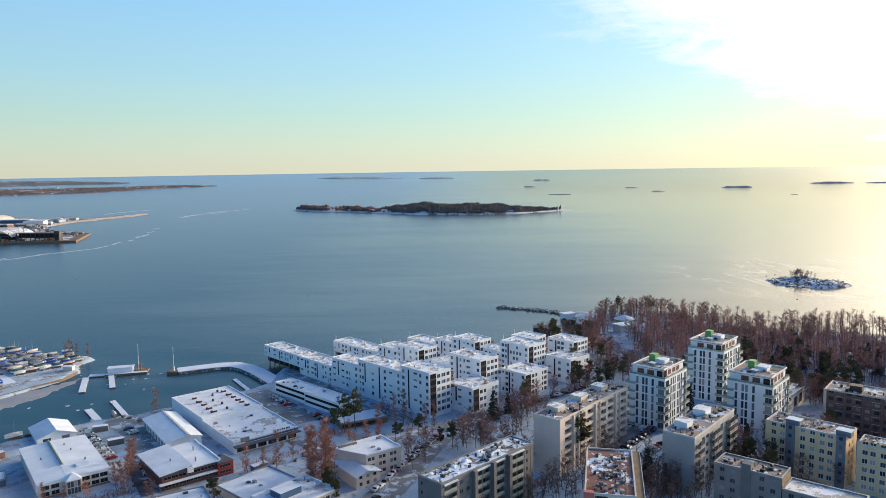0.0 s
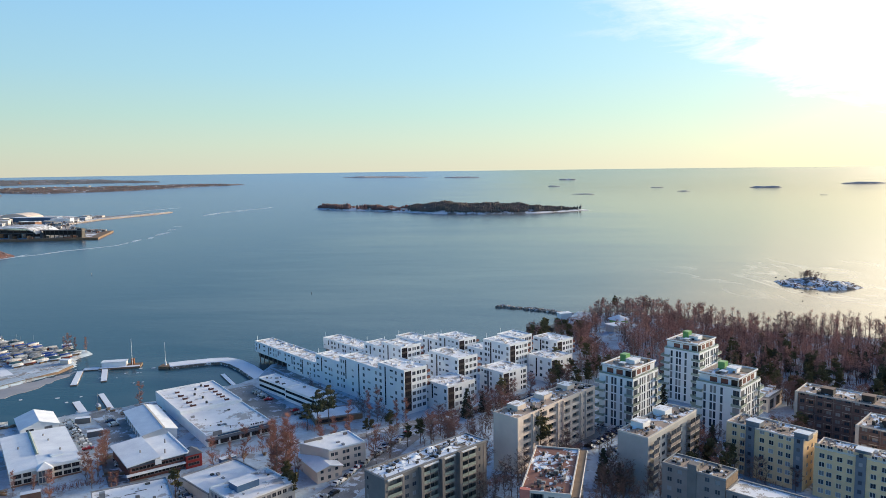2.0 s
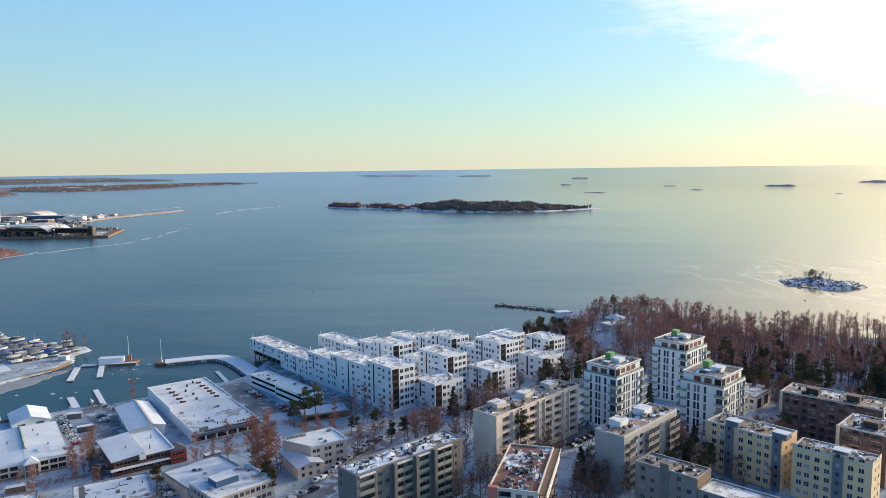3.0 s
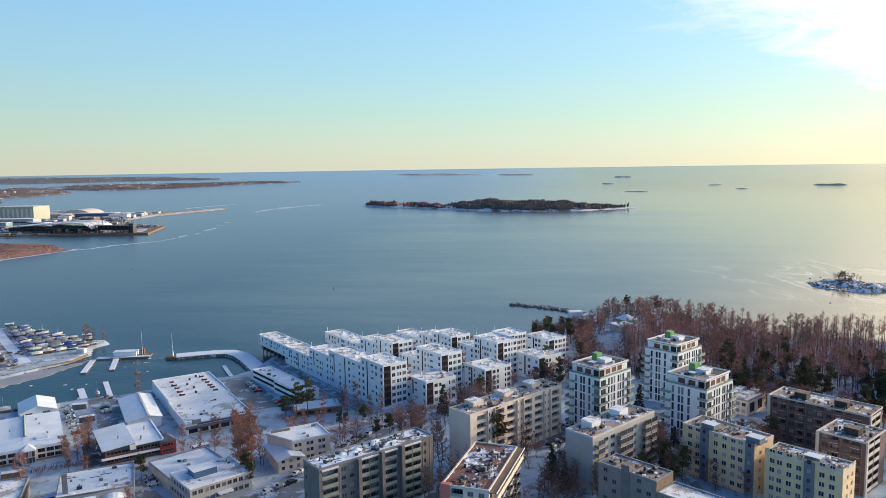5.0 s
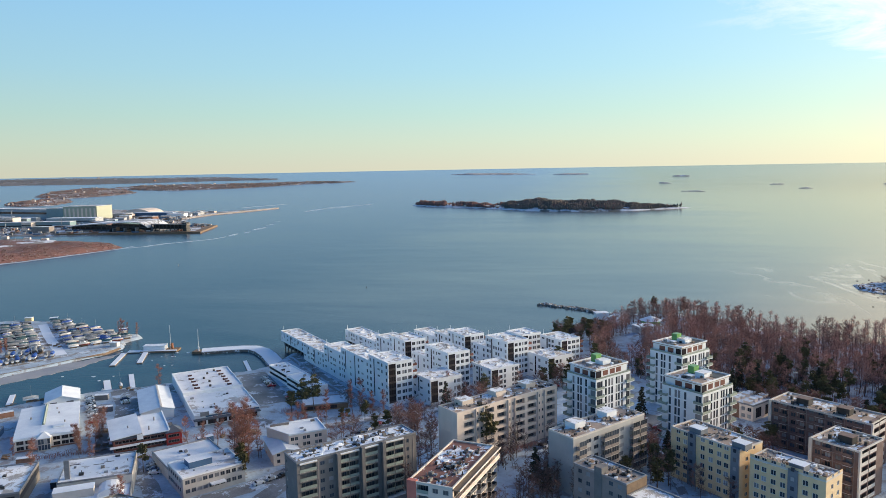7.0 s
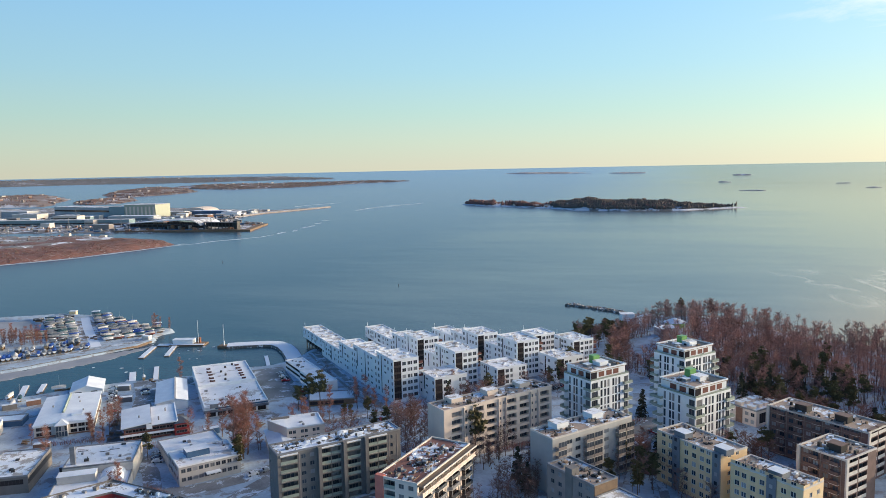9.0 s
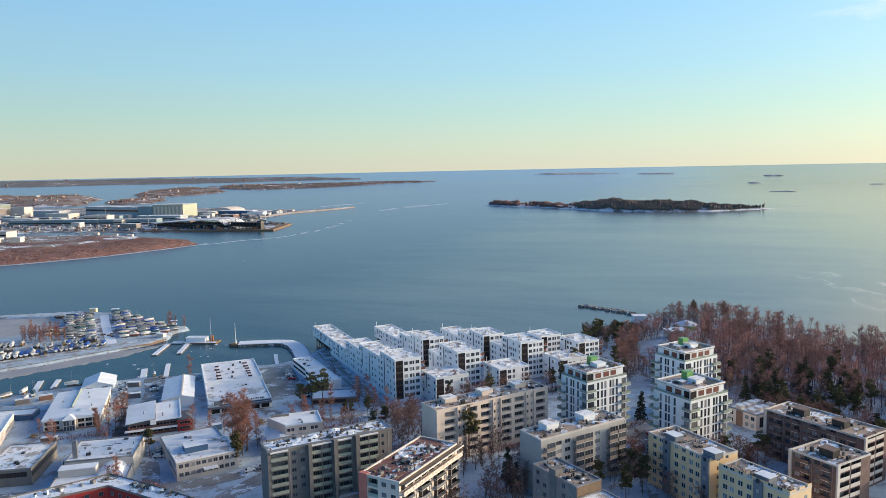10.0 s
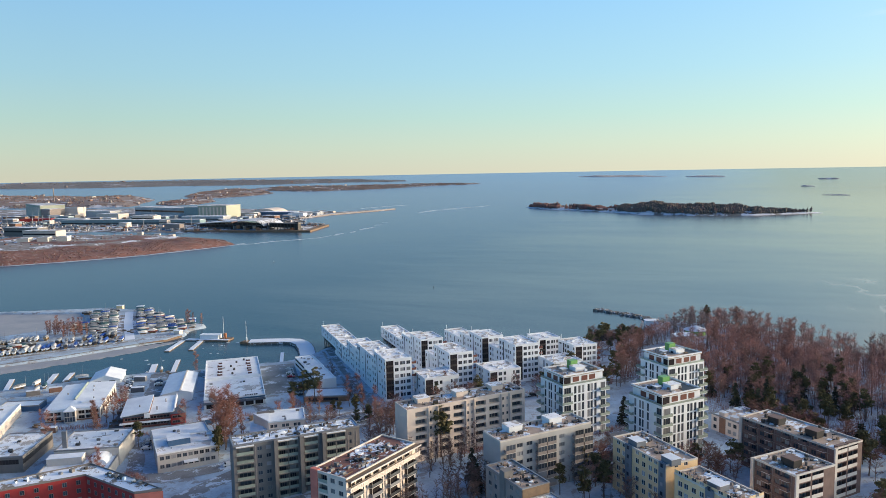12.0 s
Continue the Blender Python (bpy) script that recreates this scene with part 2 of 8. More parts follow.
    gloss = n.add("ShaderNodeBsdfGlossy", {"Color": tint, "Roughness": rough, "Normal": bump}).outputs[0]
    n.add("ShaderNodeOutputMaterial", {0: n.add("ShaderNodeMixShader", {0: sheen, 1: deep, 2: gloss}).outputs[0]})
    return m


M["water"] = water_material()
M["ice"] = material("grey_sea_ice", (0.40, 0.37, 0.36), (0.27, 0.27, 0.29), 0.5, 0.07, 1.0, 0.3)


# ---- mesh helpers ----
class Shape:
    """Collects faces with a material slot each."""

    def __init__(self):
        self.v, self.f, self.m = [], [], []

    def face(self, pts, slot=0):
        i = len(self.v)
        self.v += [tuple(p) for p in pts]
        self.f.append(tuple(range(i, i + len(pts))))
        self.m.append(slot)

    def box(self, x0, y0, z0, x1, y1, z1, slot=0, top=None):
        i = len(self.v)
        self.v += [(x0, y0, z0), (x1, y0, z0), (x1, y1, z0), (x0, y1, z0), (x0, y0, z1), (x1, y0, z1), (x1, y1, z1), (x0, y1, z1)]
        for q in ((3, 2, 1, 0), (4, 5, 6, 7), (0, 1, 5, 4), (1, 2, 6, 5), (2, 3, 7, 6), (3, 0, 4, 7)):
            self.f.append(tuple(i + k for k in q))
            self.m.append(top if top is not None and q == (4, 5, 6, 7) else slot)
        return self

    def prism(self, pts, z0, z1, slot=0, top=None):
        n, i = len(pts), len(self.v)
        self.v += [(x, y, z0) for x, y in pts] + [(x, y, z1) for x, y in pts]
        self.f.append(tuple(i + n + k for k in range(n)))
        self.m.append(slot if top is None else top)
        self.f.append(tuple(i + n - 1 - k for k in range(n)))
        self.m.append(slot)
        for k in range(n):
            j = (k + 1) % n
            self.f.append((i + k, i + j, i + n + j, i + n + k))
            self.m.append(slot)
        return self

    def ring(self, outer, inner, z0, z1, slot=0):
        """A closed kerb between two outlines of as many corners."""
        n, i = len(outer), len(self.v)
        for z in (z0, z1):
            self.v += [(x, y, z) for x, y in outer] + [(x, y, z) for x, y in inner]
        for k in range(n):
            j = (k + 1) % n
            for q in ((k, j, 2 * n + j, 2 * n + k), (n + j, n + k, 3 * n + k, 3 * n + j), (2 * n + k, 2 * n + j, 3 * n + j, 3 * n + k), (j, k, n + k, n + j)):
                self.f.append(tuple(i + t for t in q))
                self.m.append(slot)
        return self

    def tube(self, a, b, r0, r1, sides=4, slot=0):
        a, b = Vector(a), Vector(b)
        d = (b - a).normalized()
        s = d.orthogonal().normalized()
        t = d.cross(s)
        i = len(self.v)
        for p, r in ((a, r0), (b, r1)):
            for k in range(sides):
                c = 2 * math.pi * k / sides
                self.v.append(tuple(p + (s * math.cos(c) + t * math.sin(c)) * r))
        for k in range(sides):
            j = (k + 1) % sides
            self.f.append((i + k, i + j, i + sides + j, i + sides + k))
            self.m.append(slot)
        self.f.append(tuple(i + sides + k for k in range(sides)))
        self.m.append(slot)
        return self

    def mesh(self, name, mats):
        me = bpy.data.meshes.new(name)
        spot, verts, idx = {}, [], []
        for q in self.v:
            k = (round(q[0], 4), round(q[1], 4), round(q[2], 4))
            if k not in spot:
                spot[k] = len(verts)
                verts.append(q)
            idx.append(spot[k])
        keep = [(fa, mi) for f, mi in zip(self.f, self.m) if len(set(fa := tuple(idx[i] for i in f))) == len(f)]
        self.m = [mi for _, mi in keep]
        me.from_pydata(verts, [], [fa for fa, _ in keep])
        for m in mats:
            me.materials.append(m)
        me.polygons.foreach_set("material_index", self.m)
        me.update()
        return me


def part(name, shape, mats, parent, label="", at=None):
    """One mesh object under a thing or under a part."""
    data = shape.mesh(name, mats if isinstance(mats, (list, tuple)) else [mats]) if isinstance(shape, Shape) else shape
    ob = new(name, data)
    ob.parent = parent
    if at is not None:
        ob.matrix_basis = at
    return tagged(ob, label) if label else ob


def thing(name, m, label, category, group="", kind=""):
    ob = new(name)
    ob.empty_display_size = 0.5
    ob.matrix_basis = m
    return tagged(ob, label, category, group, kind)


# ---- ground and sea ----
SHORE = [(-900, -300), (-400, 90), (-235, 235), (-205, 268), (-190, 285), (-178, 299), (-163, 312), (-152, 321), (-140, 326), (-130, 334), (-112, 352),
         (-99, 361), (-92, 372), (-93, 388), (-90, 402), (-60, 418), (-30, 434), (20, 444), (60, 458), (85, 485), (92, 520), (98, 536), (104, 547),
         (118, 536), (150, 538), (185, 502), (215, 474), (262, 456), (330, 430), (420, 398), (600, 300), (900, 100), (1600, -400), (1600, -4000), (-900, -4000)]
MARINA = [(-253, 301), (-236, 325), (-221, 354), (-206, 384), (-204, 400), (-212, 414), (-209, 428), (-216, 434), (-233, 437), (-263, 450), (-293, 466), (-336, 466), (-413, 424), (-560, 330),
          (-565, 322), (-415, 416), (-345, 438), (-303, 410), (-316, 384), (-330, 352), (-450, 250), (-600, 140), (-560, 90), (-330, 200)]


def inside_by(poly, x, y):
    """Distance to the outline, positive inside (arrays)."""
    d, odd = np.full(x.shape, 1e9), np.zeros(x.shape, bool)
    for (ax, ay), (bx, by) in zip(poly, poly[1:] + poly[:1]):
        ex, ey = bx - ax, by - ay
        k = np.clip(((x - ax) * ex + (y - ay) * ey) / (ex * ex + ey * ey), 0, 1)
        d = np.minimum(d, np.hypot(x - ax - k * ex, y - ay - k * ey))
        if ay != by:
            odd ^= ((ay > y) != (by > y)) & (x < ex * (y - ay) / ey + ax)
    return np.where(odd, d, -d)


def smooth(a, b, v):
    k = np.clip((v - a) / (b - a), 0, 1)
    return k * k * (3 - 2 * k)


def land_height(x, y):
    x, y = np.asarray(x, float), np.asarray(y, float)
    s = x * 0.745 - y * 0.67
    top = np.interp(s, [-260, -212, -185, -150, -125, -60], [2.2, 2.6, 3.6, 6.0, 8.0, 8.0])
    top = 1.7 + (top - 1.7) * smooth(-50, 60, x)
    wood = smooth(300, 380, y) * smooth(80, 130, x)
    top = top + wood * (6.5 + 2.0 * np.sin(x * 0.045) * np.cos(y * 0.05) - top)
    sd = inside_by(SHORE, x, y)
    z = np.minimum(top, -1.5 + 1.5 * (sd + 1) ) * (sd > -1) + np.where(sd <= -1, -3.0, 0)
    z = np.where(sd > 0, np.minimum(z, 1.3 + sd * 0.25), z)
    sm = inside_by(MARINA, x, y)
    zm = np.where(sm > -1, np.minimum(1.25, -1.5 + 1.5 * (sm + 1)), -3.0)
    return np.maximum(z, zm)


GX, GY = np.arange(-460, 461, 2.0), np.arange(140, 581, 2.0)
GZ = land_height(*np.meshgrid(GX, GY, indexing="ij")).tolist()


def ground_z(x, y):
    """The ground's height, from a grid."""
    u, v = (x + 460) / 2.0, (y - 140) / 2.0
    if not (0 <= u < len(GX) - 1 and 0 <= v < len(GY) - 1):
        return float(land_height(np.array([x]), np.array([y]))[0])
    i, j = int(u), int(v)
    u, v = u - i, v - j
    return (GZ[i][j] * (1 - u) + GZ[i + 1][j] * u) * (1 - v) + (GZ[i][j + 1] * (1 - u) + GZ[i + 1][j + 1] * u) * v


def within(poly, x, y):
    odd = False
    for (ax, ay), (bx, by) in zip(poly, poly[1:] + poly[:1]):
        if (ay > y) != (by > y) and x < (bx - ax) * (y - ay) / (by - ay) + ax:
            odd = not odd
    return odd


def sheet(name, xs, ys, fz, mats):
    gx, gy = np.meshgrid(xs, ys)
    gz = fz(gx, gy)
    nx, ny = len(xs), len(ys)
    verts = np.stack([gx.ravel(), gy.ravel(), gz.ravel()], 1)
    k = (np.arange(ny - 1)[:, None] * nx + np.arange(nx - 1)[None]).ravel()
    me = bpy.data.meshes.new(name)
    me.from_pydata(verts.tolist(), [], np.stack([k, k + 1, k + nx + 1, k + nx], 1).tolist())
    me.materials.append(mats)
    me.polygons.foreach_set("use_smooth", [True] * len(me.polygons))
    return new(name, me)


xs = np.r_[np.arange(-900, -420, 40), np.arange(-420, -60, 3), np.arange(-60, 130, 4), np.arange(130, 340, 6), np.arange(340, 1600, 60)]
ys = np.r_[np.arange(-3000, -200, 200), np.arange(-200, 160, 20), np.arange(160, 560, 3), np.arange(560, 700, 20)]
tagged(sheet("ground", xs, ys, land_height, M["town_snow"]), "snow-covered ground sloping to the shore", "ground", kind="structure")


def sea_z(r):
    """The sea lies level; far out it comes up to where its horizon shows."""
    return 83.0 * (max(0.0, r - 2500.0) / 2350.0) ** 2


SEA_MID = (70.0, 0.0)


def sea_disc():
    s = Shape()
    rings = [0.5, 60, 150, 300, 500, 700, 900, 1200, 1600, 2000, 2500, 2800, 3100, 3400, 3700, 4000, 4200, 4400, 4600, 4750, 4850]
    n = 180
    for r in rings:
        for k in range(n):
            c = 2 * math.pi * k / n
            s.v.append((SEA_MID[0] + r * math.cos(c), SEA_MID[1] + r * math.sin(c), sea_z(r)))
    for i in range(len(rings) - 1):
        for k in range(n):
            j = (k + 1) % n
            s.f.append((i * n + k, (i + 1) * n + k, (i + 1) * n + j, i * n + j))
            s.m.append(0)
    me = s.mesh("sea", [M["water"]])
    me.polygons.foreach_set("use_smooth", [True] * len(me.polygons))
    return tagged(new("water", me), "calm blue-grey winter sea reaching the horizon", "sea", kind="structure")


sea_disc()


# ---- buildings ----
SIDES = {"f": 0, "r": 90, "b": 180, "l": -90}
unit_cache = {}


def side_pose(side, L, W):
    o = {"f": (0, 0), "r": (L, 0), "b": (L, W), "l": (0, W)}[side]
    return pose(o[0], o[1], 0, 0, 0, SIDES[side])


def window_mesh(w, h, leaves, frame_mat, pane_mat, piece="all"):
    """A casement: frame and recessed panes, together or each alone."""
    key = ("window", round(w, 2), round(h, 2), leaves, frame_mat, pane_mat, piece)
    if key not in unit_cache:
        s = Shape()
        t = 0.06
        xs = sorted({0.0, w, *(round(v, 3) for k in range(leaves) for v in ((w - t) * k / leaves + t, (w - t) * (k + 1) / leaves))})
        zs = [0.0, t, h - t, h]
        if piece == "pane":
            s.face([(0.01, 0.05, 0.01), (w - 0.01, 0.05, 0.01), (w - 0.01, 0.05, h - 0.01), (0.01, 0.05, h - 0.01)])
            unit_cache[key] = s.mesh("pane", [M[pane_mat]])
            return unit_cache[key]
        for i in range(len(xs) - 1):
            for j in range(3):
                q = [(xs[i], zs[j]), (xs[i + 1], zs[j]), (xs[i + 1], zs[j + 1]), (xs[i], zs[j + 1])]
                if j == 1 and i % 2 == 1:
                    if piece == "all":
                        s.face([(a, 0.05, z) for a, z in q], 1)
                    for k in range(4):
                        (xa, za), (xb, zb) = q[k], q[(k + 1) % 4]
                        s.face([(xa, -0.02, za), (xb, -0.02, zb), (xb, 0.05, zb), (xa, 0.05, za)])
                else:
                    s.face([(a, -0.02, z) for a, z in q])
        for (xa, za), (xb, zb) in (((0, 0), (w, 0)), ((w, 0), (w, h)), ((w, h), (0, h)), ((0, h), (0, 0))):
            s.face([(xa, 0.06, za), (xb, 0.06, zb), (xb, -0.02, zb), (xa, -0.02, za)])
        unit_cache[key] = s.mesh("window", [M[frame_mat], M[pane_mat]])
    return unit_cache[key]


def window(root, m, w, h, leaves, frame_mat, detail):
    if not detail:
        return part("window", window_mesh(w, h, leaves, frame_mat, "pane"), None, root, at=m)
    fr = part("window", window_mesh(w, h, leaves, frame_mat, "pane", "frame"), None, root, at=m)
    part("pane", window_mesh(w, h, leaves, frame_mat, "pane", "pane"), None, fr)
    return fr


def balcony_mesh(w, d, panel, glazed, h=1.0, storey=2.8):
    key = ("balcony", round(w, 2), round(d, 2), panel, glazed, round(storey, 2))
    if key not in unit_cache:
        s = Shape()
        s.box(0, -d, -0.16, w, 0, 0)
        s.box(0, -d, 0.0, w, -d + 0.07, h, 1)
        if d > 0.3:
            s.box(0, -d + 0.07, 0.0, 0.07, 0, h, 1)
            s.box(w - 0.07, -d + 0.07, 0.0, w, 0, h, 1)
        if glazed:
            s.box(0.02, -d + 0.02, h, w - 0.02, -d + 0.05, storey - 0.2, 2)
            n = max(2, round(w / 1.0))
            for k in range(n + 1):
                x = (w - 0.06) * k / n
                s.box(x, -d, h, x + 0.06, -d + 0.06, storey - 0.18, 3)
        unit_cache[key] = s.mesh("balcony", [M["pale"], M[panel], M["pane"], M["metal"]])
    return unit_cache[key]


def wall_shape(L, W, H, holes, foot=-3.0):
    """Four walls with real openings. holes: side -> rows of (a0, a1, z0, z1, depth)."""
    s = Shape()
    for side in "frbl":
        m = side_pose(side, L, W)
        long = L if side in "fb" else W
        cuts = [tuple(round(float(v), 3) for v in c) for c in holes.get(side, [])]
        xs = sorted({0.0, round(float(long), 3), *(round(v, 3) for c in cuts for v in c[:2])})
        zs = sorted({foot, round(H, 3), *(round(v, 3) for c in cuts for v in c[2:4])})
        for i in range(len(xs) - 1):
            for j in range(len(zs) - 1):
                cx, cz = (xs[i] + xs[i + 1]) / 2, (zs[j] + zs[j + 1]) / 2
                if not any(c[0] < cx < c[1] and c[2] < cz < c[3] for c in cuts):
                    s.face([m @ Vector(p) for p in ((xs[i], 0, zs[j]), (xs[i + 1], 0, zs[j]), (xs[i + 1], 0, zs[j + 1]), (xs[i], 0, zs[j + 1]))])
        for a0, a1, z0, z1, d, *_ in cuts:
            q = [(a0, z0), (a1, z0), (a1, z1), (a0, z1)]
            for k in range(4):
                (xa, za), (xb, zb) = q[k], q[(k + 1) % 4]
                s.face([m @ Vector(p) for p in ((xa, 0, za), (xb, 0, zb), (xb, d, zb), (xa, d, za))])
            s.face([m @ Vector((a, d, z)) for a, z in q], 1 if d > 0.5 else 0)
    return s


def cols(spots, w, z0, dz, n, h, kind="w"):
    """Openings in columns: left edges of spots, n rows from z0 upwards by dz."""
    return [(a, a + w, z0 + dz * k, z0 + dz * k + h, kind) for a in spots for k in range(n)]


def building(name, label, category, x, y, ang, L, W, top, faces, wall="grey", roof="roof_mix", g=None, storey=2.8, panel="mint", frame_mat="frame",
             parapet=0.35, leaves=2, glazed=True, coping="metal", group="", back="dgrey", foot=-3.0, detail=False, strip=("dark", "strip")):
    """A flat-roofed block: corner at x, y; faces: side -> openings (a0, a1, z0, z1, kind), w window, d dark glass, g loggia, p hung balcony."""
    g = ground_z(x + 3, y + 3) if g is None else g
    H = top - g
    root = thing(name, pose(x, y, g, 0, 0, ang), label, category, group)
    depth = {"w": 0.14, "d": 0.10, "g": 1.3, "n": 1.2}
    holes = {k: [(a0, a1, z0, z1, depth[kind]) for a0, a1, z0, z1, kind in v if kind in depth] for k, v in faces.items()}
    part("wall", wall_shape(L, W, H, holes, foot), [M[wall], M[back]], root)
    if foot >= 0:
        part("underside", Shape().box(0.1, 0.1, foot - 0.2, L - 0.1, W - 0.1, foot + 0.05), M["dgrey"], root)
    s = Shape().box(0.3, 0.3, H - 0.5, L - 0.3, W - 0.3, H - parapet)
    part("roof", s, M[roof], root)
    rect = lambda e: [(-e, -e), (L + e, -e), (L + e, W + e), (-e, W + e)]
    s = Shape().ring(rect(0.06), rect(-0.32), H - parapet - 0.1, H + 0.06)
    part("parapet", s, M[coping], root)
    for side, some in faces.items():
        m = side_pose(side, L, W)
        for a0, a1, z0, z1, kind in some:
            w, h = a1 - a0, z1 - z0
            if kind == "w":
                window(root, m @ pose(a0, 0.08, z0), w, h, leaves if w > 1.0 else 1, frame_mat, detail)
            elif kind == "d":
                part("glass_strip", window_mesh(w, h, max(1, round(w / 1.2)), *strip), None, root, at=m @ pose(a0, 0.04, z0))
            elif kind == "g":
                window(root, m @ pose(a0 + w * 0.15, 1.22, z0 + 0.05), w * 0.7, h - 0.1, 3, frame_mat, detail)
                part("balcony", balcony_mesh(w, 0.12, panel, False, 0.95), None, root, at=m @ pose(a0, 0.05, z0 + 0.02))
            elif kind == "n":
                window(root, m @ pose(a0 + w * 0.05, 1.12, z0 + 0.05), w * 0.9, h - 0.1, 3, frame_mat, detail)
            elif kind == "p":
                part("balcony", balcony_mesh(w, 1.5, panel, glazed, 1.0, storey), None, root, at=m @ pose(a0, 0.0, z0))
    return root


def roof_box(root, x0, y0, x1, y1, z0, z1, wall="pale", top="roof_mix", name="roof_house"):
    s = Shape().box(x0, y0, z0, x1, y1, z1, 0)
    s.box(x0 - 0.15, y0 - 0.15, z1, x1 + 0.15, y1 + 0.15, z1 + 0.12, 1)
    return part(name, s, [M[wall], M[top]], root)


def vents(root, spots, z):
    """Roof vents: short pipe with a cowl."""
    if "vent" not in unit_cache:
        s = Shape()
        s.tube((0, 0, -0.1), (0, 0, 0.7), 0.28, 0.28, 8)
        s.tube((0, 0, 0.7), (0, 0, 0.95), 0.48, 0.30, 8)
        unit_cache["vent"] = s.mesh("roof_vent", [M["dark"]])
    for x, y in spots:
        part("roof_vent", unit_cache["vent"], None, root, at=pose(x, y, z))


rnd = random.Random(4)
# grey slab by the street, seven storeys, mint balconies
Z = [0.4 + 2.72 * k for k in range(7)]
grey_f = [(a, a + w, z + 0.0, z + 2.2, "g") for a, w in ((1.0, 5.2), (14.0, 3.0), (17.3, 3.0), (22.6, 4.4), (30.0, 3.0), (33.3, 3.0)) for z in Z]
grey_f += [(a, a + 1.5, z + 0.8, z + 2.1, "w") for a in (7.4, 10.2, 37.0) for z in Z]
grey_slab = building("apartment_block", "long grey concrete apartment block with mint balconies and patchy snow roof", "apartment building", -1.2, 193.0, 45.2, 41.3, 9.4, 25.0,
                     {"f": grey_f, "l": cols([1.0], 0.8, 1.2, 2.72, 7, 1.2)}, "grey", "roof_heavy", g=4.6, detail=True)
for a in (12.6, 20.9, 28.3):
    part("stair_fin", Shape().box(a, -1.3, 0, a + 1.1, 0.02, 20.2), M["grey"], grey_slab)

for a0, a1 in ((0.8, 6.4), (13.9, 20.4), (22.4, 27.2), (29.9, 36.4)):
    part("bay_cap", Shape().box(a0, -0.55, 19.35, a1, -0.004, 19.6), M["pale"], grey_slab)
    part("cap_snow", Shape().box(a0 + 0.05, -0.5, 19.604, a1 - 0.05, -0.05, 19.8), M["roof_snow"], grey_slab)
    for k in range(7):
        part("bay_slab", Shape().box(a0, -0.45, 0.22 + 2.72 * k, a1, -0.004, 0.40 + 2.72 * k), M["grey"], grey_slab)
for a in (6.6, 13.5, 37.0, 39.8):
    part("wall_panel", Shape().box(a + 0.1, -0.07, 0.6, a + 0.45, -0.004, 19.2), M["taupe"], grey_slab)
# beige slab with long loggias
Z = [1.0 + 2.85 * k for k in range(6)]
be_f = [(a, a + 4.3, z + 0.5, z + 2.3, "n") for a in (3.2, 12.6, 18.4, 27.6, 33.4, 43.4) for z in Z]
be_f += [(a, a + 0.8, z + 1.0, z + 2.1, "w") for a in (8.8, 10.6, 24.0, 25.6, 39.0, 40.8) for z in Z]
beige = building("apartment_block", "long beige rendered apartment block with recessed balconies", "apartment building", 38.8, 237.0, 49.0, 49.0, 10.6, 26.8,
                 {"f": be_f}, "cream", "roof_tan", g=7.8, panel="cream", coping="cream", detail=True)
for a in (6.5, 22.3, 37.5):
    roof_box(beige, a, 5.0, a + 5.0, 9.6, 18.3, 20.4, "cream", "roof_mix")

for a in (8.15, 11.75, 23.35, 26.8, 38.35, 42.0):
    part("wall_rib", Shape().box(a, -0.55, -1.0, a + 0.35, -0.004, 18.6), M["cream"], beige)

# red-roofed block with a sunlit balcony front
Z = [0.6 + 2.9 * k for k in range(7)]
rr_bays = ((1.2, 4.6), (9.2, 4.8), (17.2, 4.8), (25.4, 4.8))
rr = building("apartment_block", "white and coral apartment block with red-brown snow-patched roof", "apartment building", 48.5, 177.1, 77.5, 31.0, 13.0, 28.0,
              {"f": [(a + 0.1, a + w - 0.1, z + 0.1, z + 2.5, "d") for a, w in rr_bays for z in Z[:6]] + [(a, a + 0.55, z + 0.3, z + 2.2, "w") for a in (6.7, 7.8, 14.9, 16.0, 23.0, 24.1) for z in Z[:6]]
               + [(a, a + 2.6, 18.1, 20.0, "d") for a in (0.8, 4.0, 7.6, 11.2, 14.8, 18.4, 22.0, 25.6)],
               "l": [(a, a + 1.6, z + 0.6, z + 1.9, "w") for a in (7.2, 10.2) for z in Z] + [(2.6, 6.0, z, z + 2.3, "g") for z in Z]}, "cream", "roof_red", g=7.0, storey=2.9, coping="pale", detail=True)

part("corner_wall", Shape().box(-0.25, 10.6, 0, 1.2, 13.2, 21.2), M["coral"], rr, "coral rendered corner wall")
M["rail_glass"] = glass("balcony_glass", (0.10, 0.105, 0.11), 0.1, 0.4, 0.3)
for k in range(6):
    for a, w in rr_bays:
        part("balcony", balcony_mesh(w, 1.25, "rail_glass", False, 0.95), None, rr, at=pose(a, 0, 0.6 + 2.9 * k))
for a, w in rr_bays:
    for q in (a, a + w - 0.08):
        part("balcony_post", Shape().box(q, -1.24, 0.4, q + 0.08, -1.16, 17.4), M["pale"], rr)
# roof terrace on the top storey: floor, slatted rail, posts and a deep eave
part("terrace_floor", Shape().box(-0.4, -1.9, 17.45, 31.2, -0.004, 17.75), M["cream"], rr)
part("terrace_coping", Shape().box(-0.4, -1.9, 18.62, 31.2, -1.72, 18.74), M["cream"], rr)
for k in range(42):
    part("rail_slat", Shape().box(-0.38 + k * 0.75, -1.86, 17.75, 0.25 + k * 0.75, -1.78, 18.62), M["cream"], rr)
for k in range(9):
    part("terrace_post", Shape().box(0.2 + k * 3.8, -1.7, 17.75, 0.34 + k * 3.8, -1.56, 20.4), M["wood"], rr)
